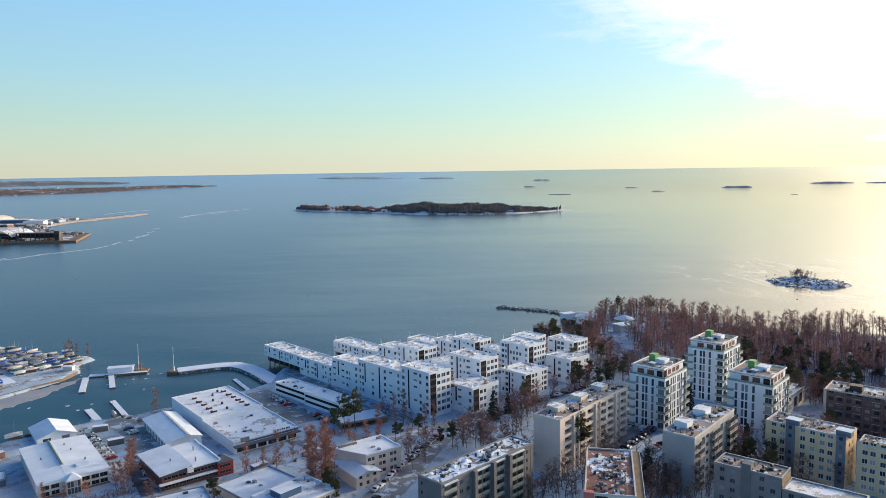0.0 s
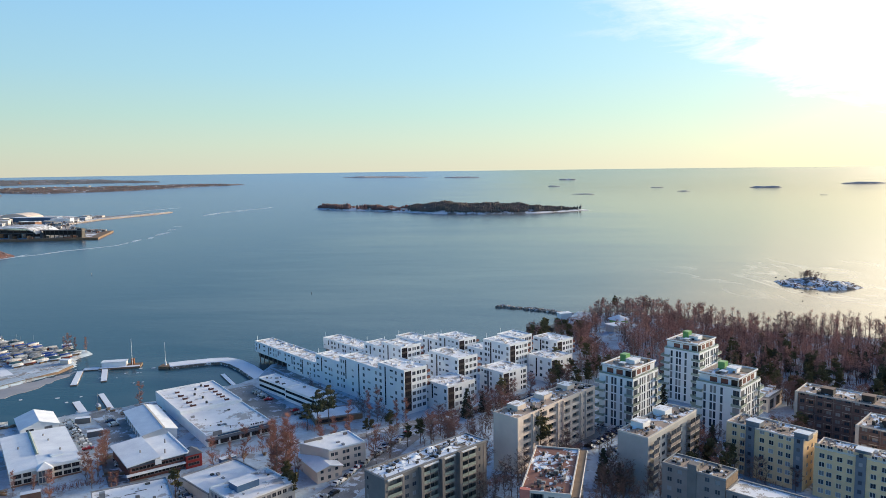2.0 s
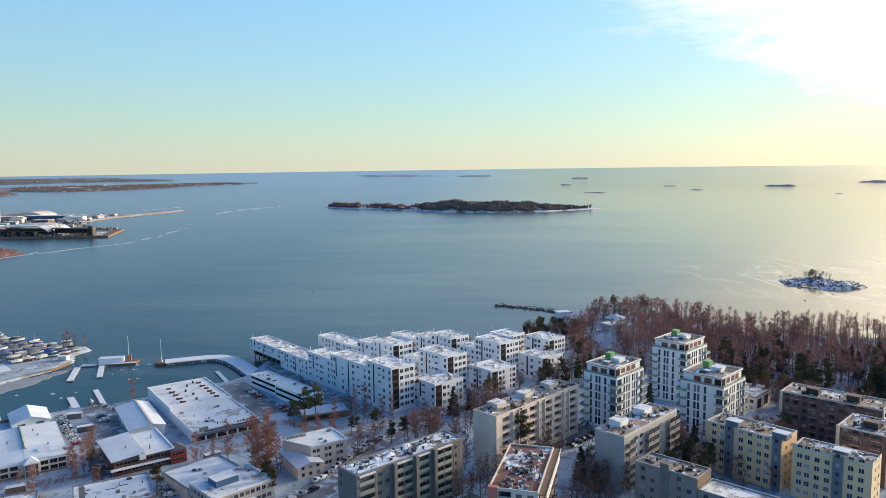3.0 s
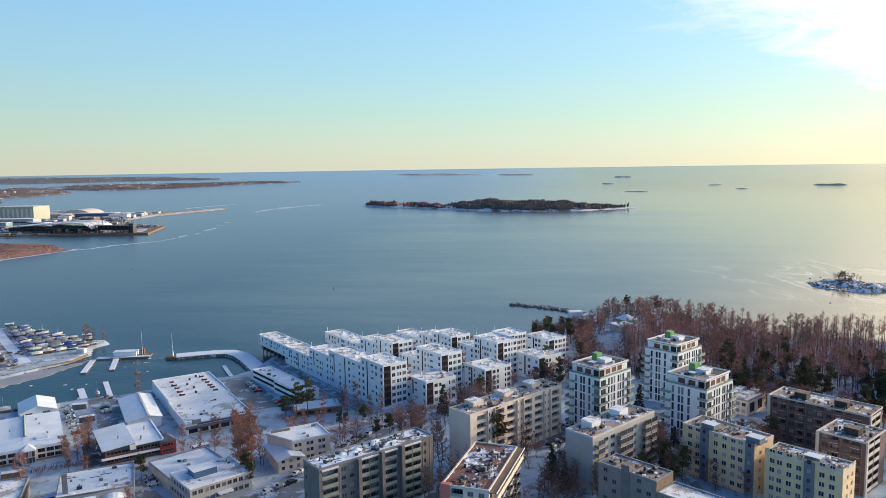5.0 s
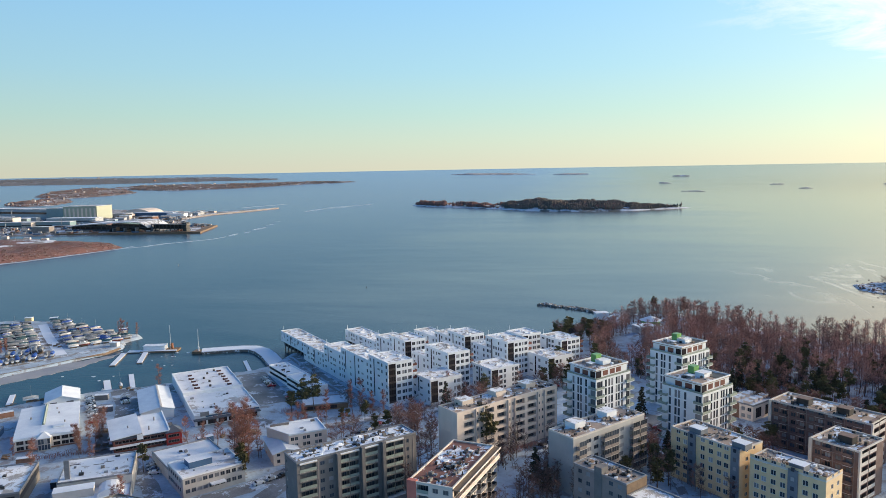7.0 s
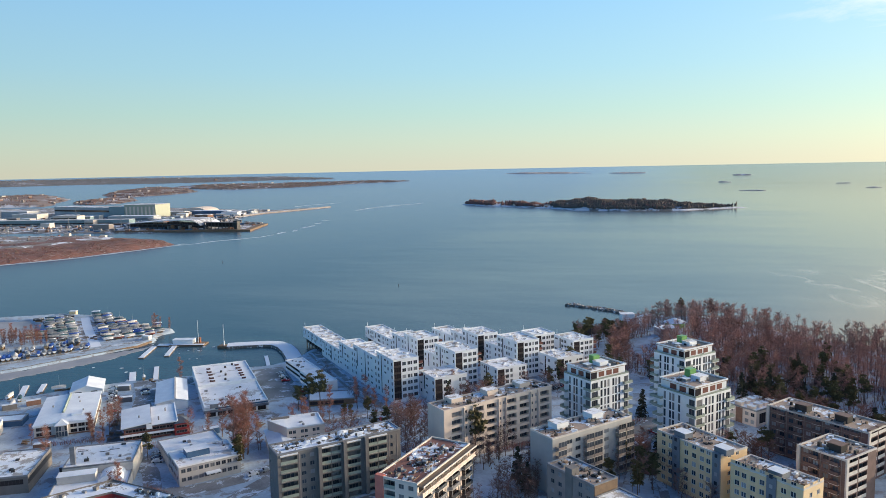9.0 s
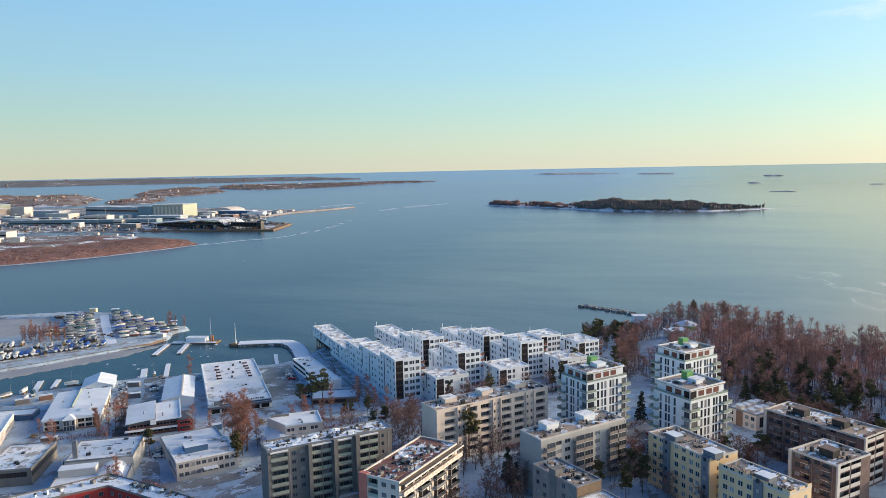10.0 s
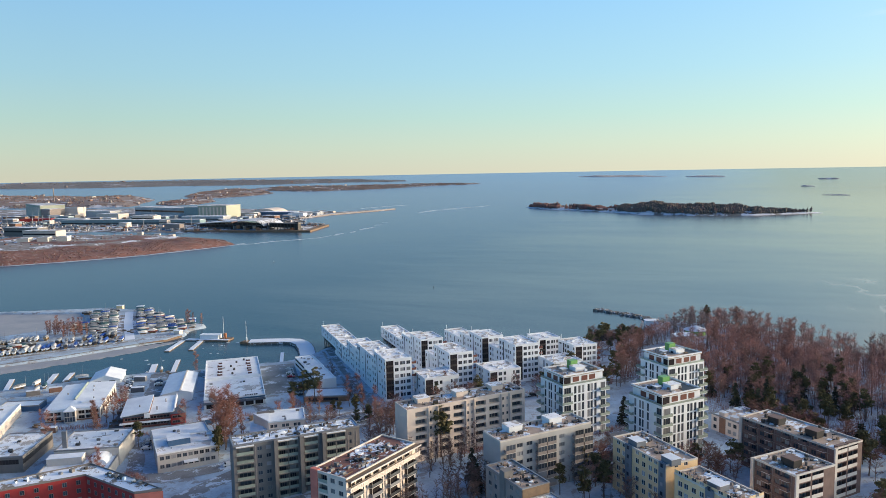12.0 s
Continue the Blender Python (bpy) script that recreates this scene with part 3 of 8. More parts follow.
part("eave", Shape().box(-0.4, -2.1, 20.4, 31.2, -0.07, 20.62), M["wood"], rr)
part("eave_edge", Shape().box(-0.45, -2.25, 20.38, 31.25, -2.104, 20.8), M["pale"], rr)
# grey-white slab behind it
Z = [0.8 + 2.75 * k for k in range(6)]
gb = building("apartment_block", "pale grey apartment block with glazed balconies and tan roof", "apartment building", 78.3, 220.1, 49.0, 35.0, 10.6, 26.6,
              {"f": [(a, a + 3.4, z + 0.2, z + 2.6, "p") for a in (1.2, 13.0, 16.6, 27.4, 31.2) for z in Z] + [(a, a + 2.2, z + 0.8, z + 2.1, "w") for a in (6.0, 9.6, 22.0) for z in Z]},
              "cool", "roof_tan", g=8.0, coping="pale", storey=2.75, panel="taupe")
for a in (6.5, 22.0):
    roof_box(gb, a, 5.2, a + 5.0, 9.6, 18.1, 20.2, "white", "roof_mix")

# dark grey block and its lower wing
Z = [0.6 + 2.8 * k for k in range(6)]
gc = building("apartment_block", "dark grey apartment block with small square windows", "apartment building", 92.9, 192.8, 50.0, 9.0, 18.5, 25.2,
         {"l": [(a, a + 1.4, z + 0.8, z + 2.1, "w") for a in (1.6, 4.6, 12.6, 15.6) for z in Z], "f": []}, "taupe", "roof_tan", g=7.5, detail=True)
part("side_wall", Shape().box(0.1, -0.12, 14.0, 8.9, -0.004, 17.4), M["wood"], gc)
part("stair_shaft", Shape().box(-0.25, 8.2, 0, 2.6, 10.8, 19.4), M["dgrey"], gc)
building("apartment_block", "lower dark grey wing with snow-patched roof", "apartment building", 108.0, 180.0, 50.0, 9.5, 19.5, 22.3,
         {"l": [(a, a + 1.4, z + 0.8, z + 2.1, "w") for a in (1.6, 4.6, 9.0, 12.6, 15.6) for z in Z[:5]], "f": [(3, 4.4, z + 0.8, z + 2.1, "w") for z in Z[:5]]}, "taupe", "roof_mix", g=7.5, detail=True)

# yellow blocks
yellow_blocks = []
Z = [0.8 + 2.8 * k for k in range(6)]
for x, y, ang, L, W, top, spots, strips, lab in (
        (127.2, 222.4, 45.5, 11.5, 25.0, 25.0, (2.0, 4.8, 11.2, 14.2, 17.2, 19.6), (7.2, 22.6), "yellow rendered apartment block with blue-grey stair strips"),
        (146.2, 205.9, 49.0, 9.6, 22.0, 24.0, (1.4, 3.6, 6.4, 9.2, 15.6, 18.4), (12.0,), "yellow rendered apartment block, one step lower")):
    b = building("apartment_block", lab, "apartment building", x, y, ang, L, W, top,
                 {"l": [(a, a + 1.55, z + 0.6, z + 2.15, "w") for a in spots for z in Z] + [(a, a + 2.0, 0.5, top - 8 - 1.2, "d") for a in strips],
                  "f": [(a, a + 1.3, z + 0.7, z + 2.0, "w") for a in (3.0, 6.5) for z in Z]}, "yellow", "roof_tan", g=8.0, coping="pale", detail=True, frame_mat="white")
    for a in strips:
        part("stair_bay", Shape().box(-0.5, W - a - 2.4, 0, -0.004, W - a + 0.4, top - 8 + 0.2), M["stair"], b, "blue-grey stair bay")
        for z in Z:
            part("window", window_mesh(1.2, 1.3, 1, "stair", "pane"), None, b, at=pose(-0.56, W - a - 0.4, z + 0.9, 0, 0, -90))
        roof_box(b, 1.0, W - a - 3.4, 4.4, W - a + 1.0, top - 8 - 0.4, top - 8 + 1.5, "stair", "roof_snow")
    yellow_blocks.append(b)
    clutter_spots = random.Random(int(x))
    for k in range(16):
        px, py = clutter_spots.uniform(1, L - 2), clutter_spots.uniform(1, W - 2)
        part("roof_unit", Shape().box(px, py, top - 8.5, px + clutter_spots.uniform(0.4, 1.3), py + clutter_spots.uniform(0.4, 1.1), top - 8 + clutter_spots.uniform(-0.1, 0.6)), M[clutter_spots.choice(("dark", "metal", "roof_snow", "taupe"))], b)

# brown blocks
brown_blocks = []
Z = [0.6 + 2.8 * k for k in range(6)]
for x, y, ang, L, W, top, lab in ((173.0, 251.7, 50.0, 13.6, 34.0, 24.8, "long dark brown panel apartment block with pale roof"),
                                  (160.7, 225.6, 47.5, 16.2, 14.5, 25.3, "dark brown panel apartment block with white balconies")):
    b = building("apartment_block", lab, "apartment building", x, y, ang, L, W, top,
                 {"l": [(a, a + 1.7, z + 0.7, z + 2.1, "w") for a in np.arange(1.6, W - 2.5, 3.1) for z in Z], "f": [(a, a + 4.6, z + 0.1, z + 2.4, "g") for a in np.arange(1.6, L - 4.5, 5.2) for z in Z]},
                 "brown", "roof_tan", g=8.2, panel="pale", coping="pale", frame_mat="brown", back="taupe")
    brown_blocks.append(b)
    for a in np.arange(3.9, W - 2, 6.2):
        for z in Z:
            part("balcony", balcony_mesh(2.6, 1.1, "brown", False), None, b, at=side_pose("l", L, W) @ pose(a + 0.2, 0, z + 0.2))
    for a in np.arange(0.9, W, 3.1):
        part("joint_cover", Shape().box(-0.10, W - a - 0.06, 0, 0.0, W - a + 0.06, top - 8.3), M["taupe"], b)
    part("corner_fin", Shape().box(-0.15, -0.5, 0, 1.0, -0.004, top - 8.2 + 0.1), M["pale"], b)
    part("corner_fin", Shape().box(-0.5, W - 0.9, 0, -0.004, W + 0.15, top - 8.2 + 0.1), M["pale"], b)
    for z in Z:
        part("joint_cover", Shape().box(-0.06, 1.0, z - 0.12, -0.004, W - 1.0, z - 0.04), M["taupe"], b)
    for f in ((0.3, 0.7) if W > 20 else (0.4,)):
        roof_box(b, L * 0.25, W * f - 2, L * 0.25 + 3.4, W * f + 2.2, top - 8.7, top - 6.3, "dark", "brown")
        r = random.Random(int(W + f * 10))
        for k in range(14):
            px, py = L * 0.25 + r.gauss(1.5, 2.2), W * f + r.gauss(0, 3.2)
            px, py = min(max(px, 0.8), L - 1.6), min(max(py, 0.8), W - 1.6)
            part("roof_unit", Shape().box(px, py, top - 8.75, px + r.uniform(0.3, 1.0), py + r.uniform(0.3, 1.0), top - 8.2 + r.uniform(0.2, 1.1)), M[r.choice(("dark", "dark", "dgrey"))], b)


# ---- white towers ----
def tower(x, y, ang, L, W, top, g):
    """White tower: setback top storey, glazed corner balconies, tall window columns."""
    H = top - g
    low = H - 3.4
    n = int((low - 0.6) / 2.95)
    Z = [0.5 + (low - 0.9) / n * k for k in range(n)]
    dz = (low - 0.9) / n
    left = [(a, a + 1.0, z + 0.25, z + dz - 0.25, "d") for a in (2.9, 5.4, 6.8, 9.4) if a < W - 4.2 for z in Z]
    front = [(a, a + 1.1, z + 0.25, z + dz - 0.25, "d") for a in (5.0, 6.9, 8.6, 11.2, 12.6, 14.4) if a < L - 4.2 for z in Z]
    front += [(0.5, 3.6, z + 0.15, z + dz - 0.45, "d") for z in Z] + [(L - 2.6, L - 0.4, z + 0.2, z + dz - 0.45, "d") for z in Z]
    left += [(W - 2.8, W - 0.4, z + 0.15, z + dz - 0.45, "d") for z in Z]
    b = building("apartment_tower", "white tower block with glazed corner balconies and a green roof box", "apartment tower", x, y, ang, L, W, g + low,
                 {"l": left, "f": front}, "white", "roof_mix", g=g, coping="white", group="white towers", strip=("frame", "pane"))
    for z in Z:
        last = False
        for name, q in (("corner_balcony", [(-0.8, -0.8), (4.0, -0.8), (4.0, 0.0), (0.0, 0.0), (0.0, 3.2), (-0.8, 3.2)]),
                        ("corner_balcony", [(L - 3.2, -1.0), (L + 1.2, -1.0), (L + 1.2, 4.0), (L, 4.0), (L, 0.0), (L - 3.2, 0.0)]),
                        ("corner_balcony", [(-1.2, W - 2.6), (0.0, W - 2.6), (0.0, W), (1.6, W), (1.6, W + 1.2), (-1.2, W + 1.2)])):
            s = Shape().prism(q, z - 0.2, z)
            if not last:
                for (xa, ya), (xb, yb) in zip(q, q[1:] + q[:1]):
                    out = (xa + xb) / 2, (ya + yb) / 2
                    if not (0 <= out[0] <= L and 0 <= out[1] <= W):
                        s.face([(xa, ya, z), (xb, yb, z), (xb, yb, z + 1.0), (xa, ya, z + 1.0)], 1)
            part(name, s, [M["white"], M["mint"]], b)
    x0, y0, x1, y1 = 1.2, 1.4, L - 0.6, W - 0.6
    part("penthouse", Shape().box(x0, y0, low - 0.4, x1, y1, H - 0.3), M["white"], b)
    s = Shape().box(x0 - 0.5, y0 - 0.5, H - 0.3, x1 + 0.3, y1 + 0.3, H - 0.05)
    part("penthouse_roof", s, M["roof_tan"], b)
    rect = lambda e: [(x0 - 0.5 + e, y0 - 0.5 + e), (x1 + 0.3 - e, y0 - 0.5 + e), (x1 + 0.3 - e, y1 + 0.3 - e), (x0 - 0.5 + e, y1 + 0.3 - e)]
    s = Shape().ring(rect(0.0), rect(0.25), H - 0.05, H + 0.45)
    part("parapet", s, M["white"], b)
    part("terrace_screen", Shape().box(x0 + 0.2, y0 - 0.05, low + 0.1, x0 + 3.2, y0 - 0.004, H - 0.7), M["strip"], b)
    part("terrace_screen", Shape().box(x0 - 0.05, y0 + 0.2, low + 0.1, x0 - 0.004, y0 + 2.6, H - 0.7), M["strip"], b)
    for a in (5.4, 9.4, 13.0):
        if a + 3.0 < L - 1:
            part("panel", Shape().box(a, y0 - 0.06, low + 0.6, a + 2.8, y0 - 0.004, H - 0.9), M["rust"], b)
    for a in (5.2, 9.4):
        if a + 3.0 < W - 1:
            part("panel", Shape().box(x0 - 0.06, a, low + 0.6, x0 - 0.004, a + 2.8, H - 0.9), M["rust"], b)
    roof_box(b, L * 0.45, W * 0.30, L * 0.45 + 4.5, W * 0.30 + 4.0, H - 0.1, H + 1.5, "white")
    roof_box(b, L * 0.22, W * 0.45, L * 0.22 + 2.5, W * 0.45 + 2.2, H - 0.1, H + 0.9, "metal", "roof_snow", "vent_unit")
    part("roof_deck", Shape().box(L * 0.62, 2.0, H - 0.06, L - 1.4, W * 0.55, H + 0.06), M["dark"], b)
    part("lift_box", Shape().box(L * 0.5, W * 0.60, H - 0.1, L * 0.5 + 3.2, W * 0.60 + 2.6, H + 3.0), M["green"], b, "green glazed roof box")
    r = random.Random(int(x))
    for k in range(12):
        px, py = r.uniform(2.2, L - 3), r.uniform(2.2, W - 3)
        part("roof_unit", Shape().box(px, py, H - 0.1, px + r.uniform(0.5, 1.6), py + r.uniform(0.5, 1.3), H + r.uniform(0.2, 0.9)), M[r.choice(("dark", "metal", "dgrey", "roof_snow", "wood"))], b)
    for k in range(9):
        along_front = k % 2
        px, py = (r.uniform(2, L - 3), 0.45) if along_front else (0.4, r.uniform(2, W - 3))
        part("terrace_unit", Shape().box(px, py, low - 0.36, px + r.uniform(0.4, 0.7) * (2 if along_front else 1), py + r.uniform(0.4, 0.7), low + r.uniform(0.2, 0.8)), M[r.choice(("wood", "dark", "metal", "cream"))], b)
    part("terrace_rail", Shape().ring([(0.05, 0.05), (L - 0.05, 0.05), (L - 0.05, W - 0.05), (0.05, W - 0.05)], [(0.1, 0.1), (L - 0.1, 0.1), (L - 0.1, W - 0.1), (0.1, W - 0.1)], low + 0.06, low + 0.75), M["mint"], b)
    part("antenna", Shape().tube((L * 0.8, W * 0.6, H - 0.1), (L * 0.8, W * 0.6, H + 9), 0.09, 0.04, 5), M["metal"], b)
    part("antenna", Shape().tube((L * 0.3, W * 0.7, H - 0.1), (L * 0.3, W * 0.7, H + 4), 0.06, 0.03, 5), M["metal"], b)
    return b


tower(85.6, 274.6, 48.0, 20.0, 15.0, 32.3, 8.0)
tower(122.3, 263.0, 48.0, 19.0, 17.0, 32.0, 8.0)
tower(120.5, 306.0, 48.0, 19.0, 16.0, 34.3, 8.0)


# ---- white waterfront rows ----
def white_block(x, y, ang, L, W, top, g=None, dark=True, foot=-3.0, label="white rendered apartment block with scattered dark windows"):
    g = ground_z(x + 4, y + 6) if g is None else g
    H = top - g
    n = int((H - 0.8) / 2.95)
    r = random.Random(int(x * 7 + y))
    left, front = [], []
    n = max(2, round((H - 1.0) / 2.95))
    dz = (H - 1.2) / n
    spots, a = [], 1.0
    while a < W - 4.6:
        w = r.choice((1.1, 1.4, 1.6, 1.7, 2.3))
        spots.append((a, w))
        a += w + r.choice((0.7, 0.9, 1.5, 2.3))
    for k in range(n):
        z = 0.6 + dz * k
        for a, w in spots:
            if a + w > W - 4.2 or r.random() < 0.16:
                continue
            sill = 1.25 if (w > 2 or r.random() < 0.12) else 0.55
            left.append((a, a + w, z + sill, z + 2.15, "w"))
        left.append((W - 2.4, W - 0.9, z + 0.55, z + 2.15, "w"))
        for a, w in ((4.6, 1.9), (7.3, 1.3), (L - 4.2, 0.9), (L - 2.6, 1.9)) if L > 12.4 else ((4.6, 1.8), (7.2, 1.2), (L - 2.7, 1.8)):
            front.append((a, a + w, z + 0.5, z + 2.15, "w"))
    if dark:
        front.append((0.35, 4.0, 0.6, H - 0.8, "d"))
    for a in np.arange(5.0, W - 7, 11.0):
        z0 = r.choice((0.5, 3.4, 6.2))
        left = [q for q in left if q[1] < a - 0.2 or q[0] > a + 1.2] + [(a, a + 1.0, min(z0, H * 0.4), H - 1.0, "d")]
    b = building("apartment_block", label, "apartment building", x, y, ang, L, W, top, {"f": front, "l": left}, "white", "roof_mix", g=g, coping="white", group="white waterfront blocks", frame_mat="frame", foot=foot)
    if dark:
        for k in range(n):
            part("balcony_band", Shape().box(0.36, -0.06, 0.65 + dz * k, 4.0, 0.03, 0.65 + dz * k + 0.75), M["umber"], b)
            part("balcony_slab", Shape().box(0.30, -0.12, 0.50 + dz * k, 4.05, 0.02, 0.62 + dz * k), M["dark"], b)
    if dark and H > 14:
        for k in range(n - 3, n):
            part("balcony", balcony_mesh(2.4, 2.0, "rust", False), None, b, at=pose(L - 0.1, 2.2, 0.9 + dz * k, 0, 0, 0))
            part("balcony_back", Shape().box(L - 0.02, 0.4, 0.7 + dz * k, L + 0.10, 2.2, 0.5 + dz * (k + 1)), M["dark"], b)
    part("antenna", Shape().tube((1.0, W - 1.4, H - 0.4), (1.0, W - 1.4, H + 2.9), 0.10, 0.07, 5), M["white"], b)
    spots = [(r.uniform(2, L - 2), r.uniform(1.5, W - 1.5)) for _ in range(max(3, int(W * L / 30)))]
    for px, py in spots:
        w, d, h = r.uniform(0.6, 2.0), r.uniform(0.6, 1.6), r.uniform(0.3, 0.8)
        part("roof_hatch", Shape().box(px, py, H - 0.4, min(px + w, L - 0.5), min(py + d, W - 0.5), H + h - 0.3), M["roof_mix"], b)
    return b


V = Vector((-0.690, 0.724))     # along the rows, away from the street
U = Vector((0.724, 0.690))
ROW = 46.3 - 2.7


def along(c, d):
    return (c[0] + V.x * d, c[1] + V.y * d)


A0 = (-6.4, 310.5)
white_block(*A0, ROW, 13.0, 19.5, 22.5, 3.0)
white_block(*along(A0, 19.6), ROW, 12.5, 32.0, 19.5, 2.8, False)
white_block(*along(A0, 51.7), ROW, 12.0, 22.0, 16.5, 2.6, False)
white_block(*along(A0, 73.8), ROW, 11.5, 30.0, 11.6, 2.4, False)
white_block(*along(A0, 103.9), ROW, 11.5, 37.0, 11.6, 5.4, False, 0.0, "white block raised on pillars over the shore")
B0 = (-13.0, 366.5)
white_block(*B0, ROW, 13.0, 17.0, 19.0, 2.8)
white_block(*along(B0, 17.1), ROW, 12.0, 16.0, 16.0, 2.6, False)
white_block(*along(B0, 33.2), ROW, 11.5, 12.0, 11.6, 2.4, False)
white_block(*along(B0, 45.3), ROW, 11.5, 30.0, 11.6, 5.2, False, 0.0, "white block raised on pillars over the shore")
# row B's lower storey; under row A the box stands for dark shade
for c0, d0, ln in ((A0, 104.4, 35.5), (B0, 45.8, 29.0)):
    px, py = along(c0, d0)
    under = thing("storey_shade_box", pose(px + U.x * 1.6, py + U.y * 1.6, 2.3, 0, 0, ROW), "dark windowed box under the raised white block, lower storey and painted shade", "lower storey")
    part("wall", Shape().box(0, 0, 0, 8.4, ln, 2.85), M["umber"], under)
    for k in range(int(ln / 2.4)):
        part("window", window_mesh(1.9, 1.9, 2, "dark", "strip"), None, under, at=pose(-0.06, ln - 0.4 - 2.4 * k, 0.5, 0, 0, -90))
for c0, d0, n in ((A0, 106, 7), (B0, 47, 6)):
    for k in range(n):
        for off in (1.2, 10.2):
            px, py = along(c0, d0 + k * 5.2)
            pil = thing("pillar", pose(px + U.x * off, py + U.y * off, -1.0), "concrete pillar under the raised white block", "pillar", "pillars by the shore")
            part("shaft", Shape().tube((0, 0, 0), (0, 0, 6.3), 0.35, 0.35, 8), M["grey"], pil)
C0 = (16.6, 381.8)
white_block(*C0, ROW, 13.0, 17.0, 19.0, 2.8)
white_block(*along(C0, 17.1), ROW, 12.0, 14.0, 16.0, 2.4, False)
white_block(*along(C0, 31.2), ROW, 11.5, 24.0, 12.5, 2.0, False)
white_block(17.1, 332.7, ROW, 12.5, 21.0, 22.0, 3.2)
white_block(*along((17.1, 332.7), 21.1), ROW, 12.0, 13.0, 16.0, 3.0, False)
white_block(42.6, 358.2, ROW, 13.5, 19.0, 22.0, 3.4)
white_block(*along((42.6, 358.2), 19.1), ROW, 12.0, 12.0, 16.0, 3.0, False)
white_block(12.6, 313.0, ROW, 17.0, 16.0, 14.5, 3.4)
white_block(38.0, 331.0, ROW, 16.5, 15.5, 15.5, 3.8)
white_block(63.2, 354.6, ROW, 16.0, 15.5, 15.5, 4.2)
white_block(68.7, 378.0, ROW, 13.0, 17.0, 19.0, 4.0)
white_block(47.4, 387.0, ROW, 13.0, 14.0, 19.0, 3.0)

# ---- low buildings by the harbour ----
Zs = (0.8, 3.6)
def low_block(x, y, ang, L, W, top, wall, roof, label, name="workshop", g=None, front=(), left=(), coping="metal"):
    return building(name, label, "low building", x, y, ang, L, W, top, {"f": list(front), "l": list(left)}, wall, roof, g=g, coping=coping)

def gabled(x, y, ang, L, W, eave, ridge, wall, label, name="boat_shed", along_y=True, g=None, front=(), gable_wall=None, roof="roof_snow"):
    """A building with a saddle roof; the ridge runs along its depth, or along its front."""
    g = ground_z(x + 2, y + 2) if g is None else g
    root = thing(name, pose(x, y, g, 0, 0, ang), label, "low building")
    H, R = eave - g, ridge - g
    holes = {"f": [(a0, a1, z0, z1, 0.12) for a0, a1, z0, z1, k in front]}
    part("wall", wall_shape(L, W, H, holes), [M[wall], M["dgrey"]], root)
    o, t = 0.5, 0.22
    s = Shape()
    if along_y:
        for xa, xb, za, zb in ((-o, L / 2, H - 0.1, R), (L / 2, L + o, R, H - 0.1)):
            s.face([(xa, -o, za), (xb, -o, zb), (xb, W + o, zb), (xa, W + o, za)])
            s.face([(xa, -o, za + t), (xb, -o, zb + t), (xb, W + o, zb + t), (xa, W + o, za + t)])
            s.face([(xa, -o, za), (xb, -o, zb), (xb, -o, zb + t), (xa, -o, za + t)])
        tri = [[(0, 0, H - 0.02), (L, 0, H - 0.02), (L / 2, 0, R)], [(0, W, H - 0.02), (L, W, H - 0.02), (L / 2, W, R)]]
        s.face([(-o, -o, H - 0.1), (-o, W + o, H - 0.1), (-o, W + o, H - 0.1 + t), (-o, -o, H - 0.1 + t)])
    else:
        for ya, yb, za, zb in ((-o, W / 2, H - 0.1, R), (W / 2, W + o, R, H - 0.1)):
            s.face([(-o, ya, za), (L + o, ya, za), (L + o, yb, zb), (-o, yb, zb)])
            s.face([(-o, ya, za + t), (L + o, ya, za + t), (L + o, yb, zb + t), (-o, yb, zb + t)])
            s.face([(-o, ya, za), (-o, yb, zb), (-o, yb, zb + t), (-o, ya, za + t)])
        tri = [[(0, 0, H - 0.02), (0, W, H - 0.02), (0, W / 2, R)], [(L, 0, H - 0.02), (L, W, H - 0.02), (L, W / 2, R)]]
        s.face([(-o, -o, H - 0.1), (L + o, -o, H - 0.1), (L + o, -o, H - 0.1 + t), (-o, -o, H - 0.1 + t)])
    part("roof", s, M[roof], root)
    for q in tri:
        s = Shape()
        s.face(q)
        part("gable", s, M[gable_wall or wall], root)
    for a0, a1, z0, z1, k in front:
        part("window", window_mesh(a1 - a0, z1 - z0, max(1, round((a1 - a0) / 1.3)), "metal", "pane"), None, root, at=pose(a0, 0.06, z0))
    return root


def clutter(root, L, W, z, n, seed):
    """Hatches and vents on a flat roof."""
    g = random.Random(seed)
    for k in range(n):
        px, py = g.uniform(1.5, L - 2.5), g.uniform(1.5, W - 2.5)
        a, b = g.uniform(0.7, 1.6), g.uniform(0.7, 1.4)
        part("roof_hatch", Shape().box(px, py, z - 0.4, px + a, py + b, z + g.uniform(0.1, 0.7)), M[g.choice(("dark", "dgrey", "metal"))], root)


wh = low_block(-82.2, 274.3, 39.0, 27.7, 33.0, 6.4, "white", "roof_mottle", "white warehouse hall with a snowy flat roof", "warehouse", coping="white", front=[(a, a + 3.6, 0.3, 2.7, "d") for a in (1.0, 5.4, 9.8, 14.2, 18.6, 23.0)])
part("canopy", Shape().box(-0.6, -2.4, 2.9, 27.7, -0.05, 3.3), M["slate"], wh)
part("fascia", Shape().box(4.5, -0.10, 3.5, 27.6, -0.004, 4.2), M["blue"], wh)
clutter(wh, 27, 32, 4.6, 5, 41)
for k, q in enumerate((0.9, 0.8, 1.1, 0.7, 1.0, 0.9)):
    part("sign_bar", Shape().box(18.5 + k * 1.0, 0.5, 4.7, 18.5 + k * 1.0 + q * 0.75, 0.6, 5.3), M["dark"], wh)
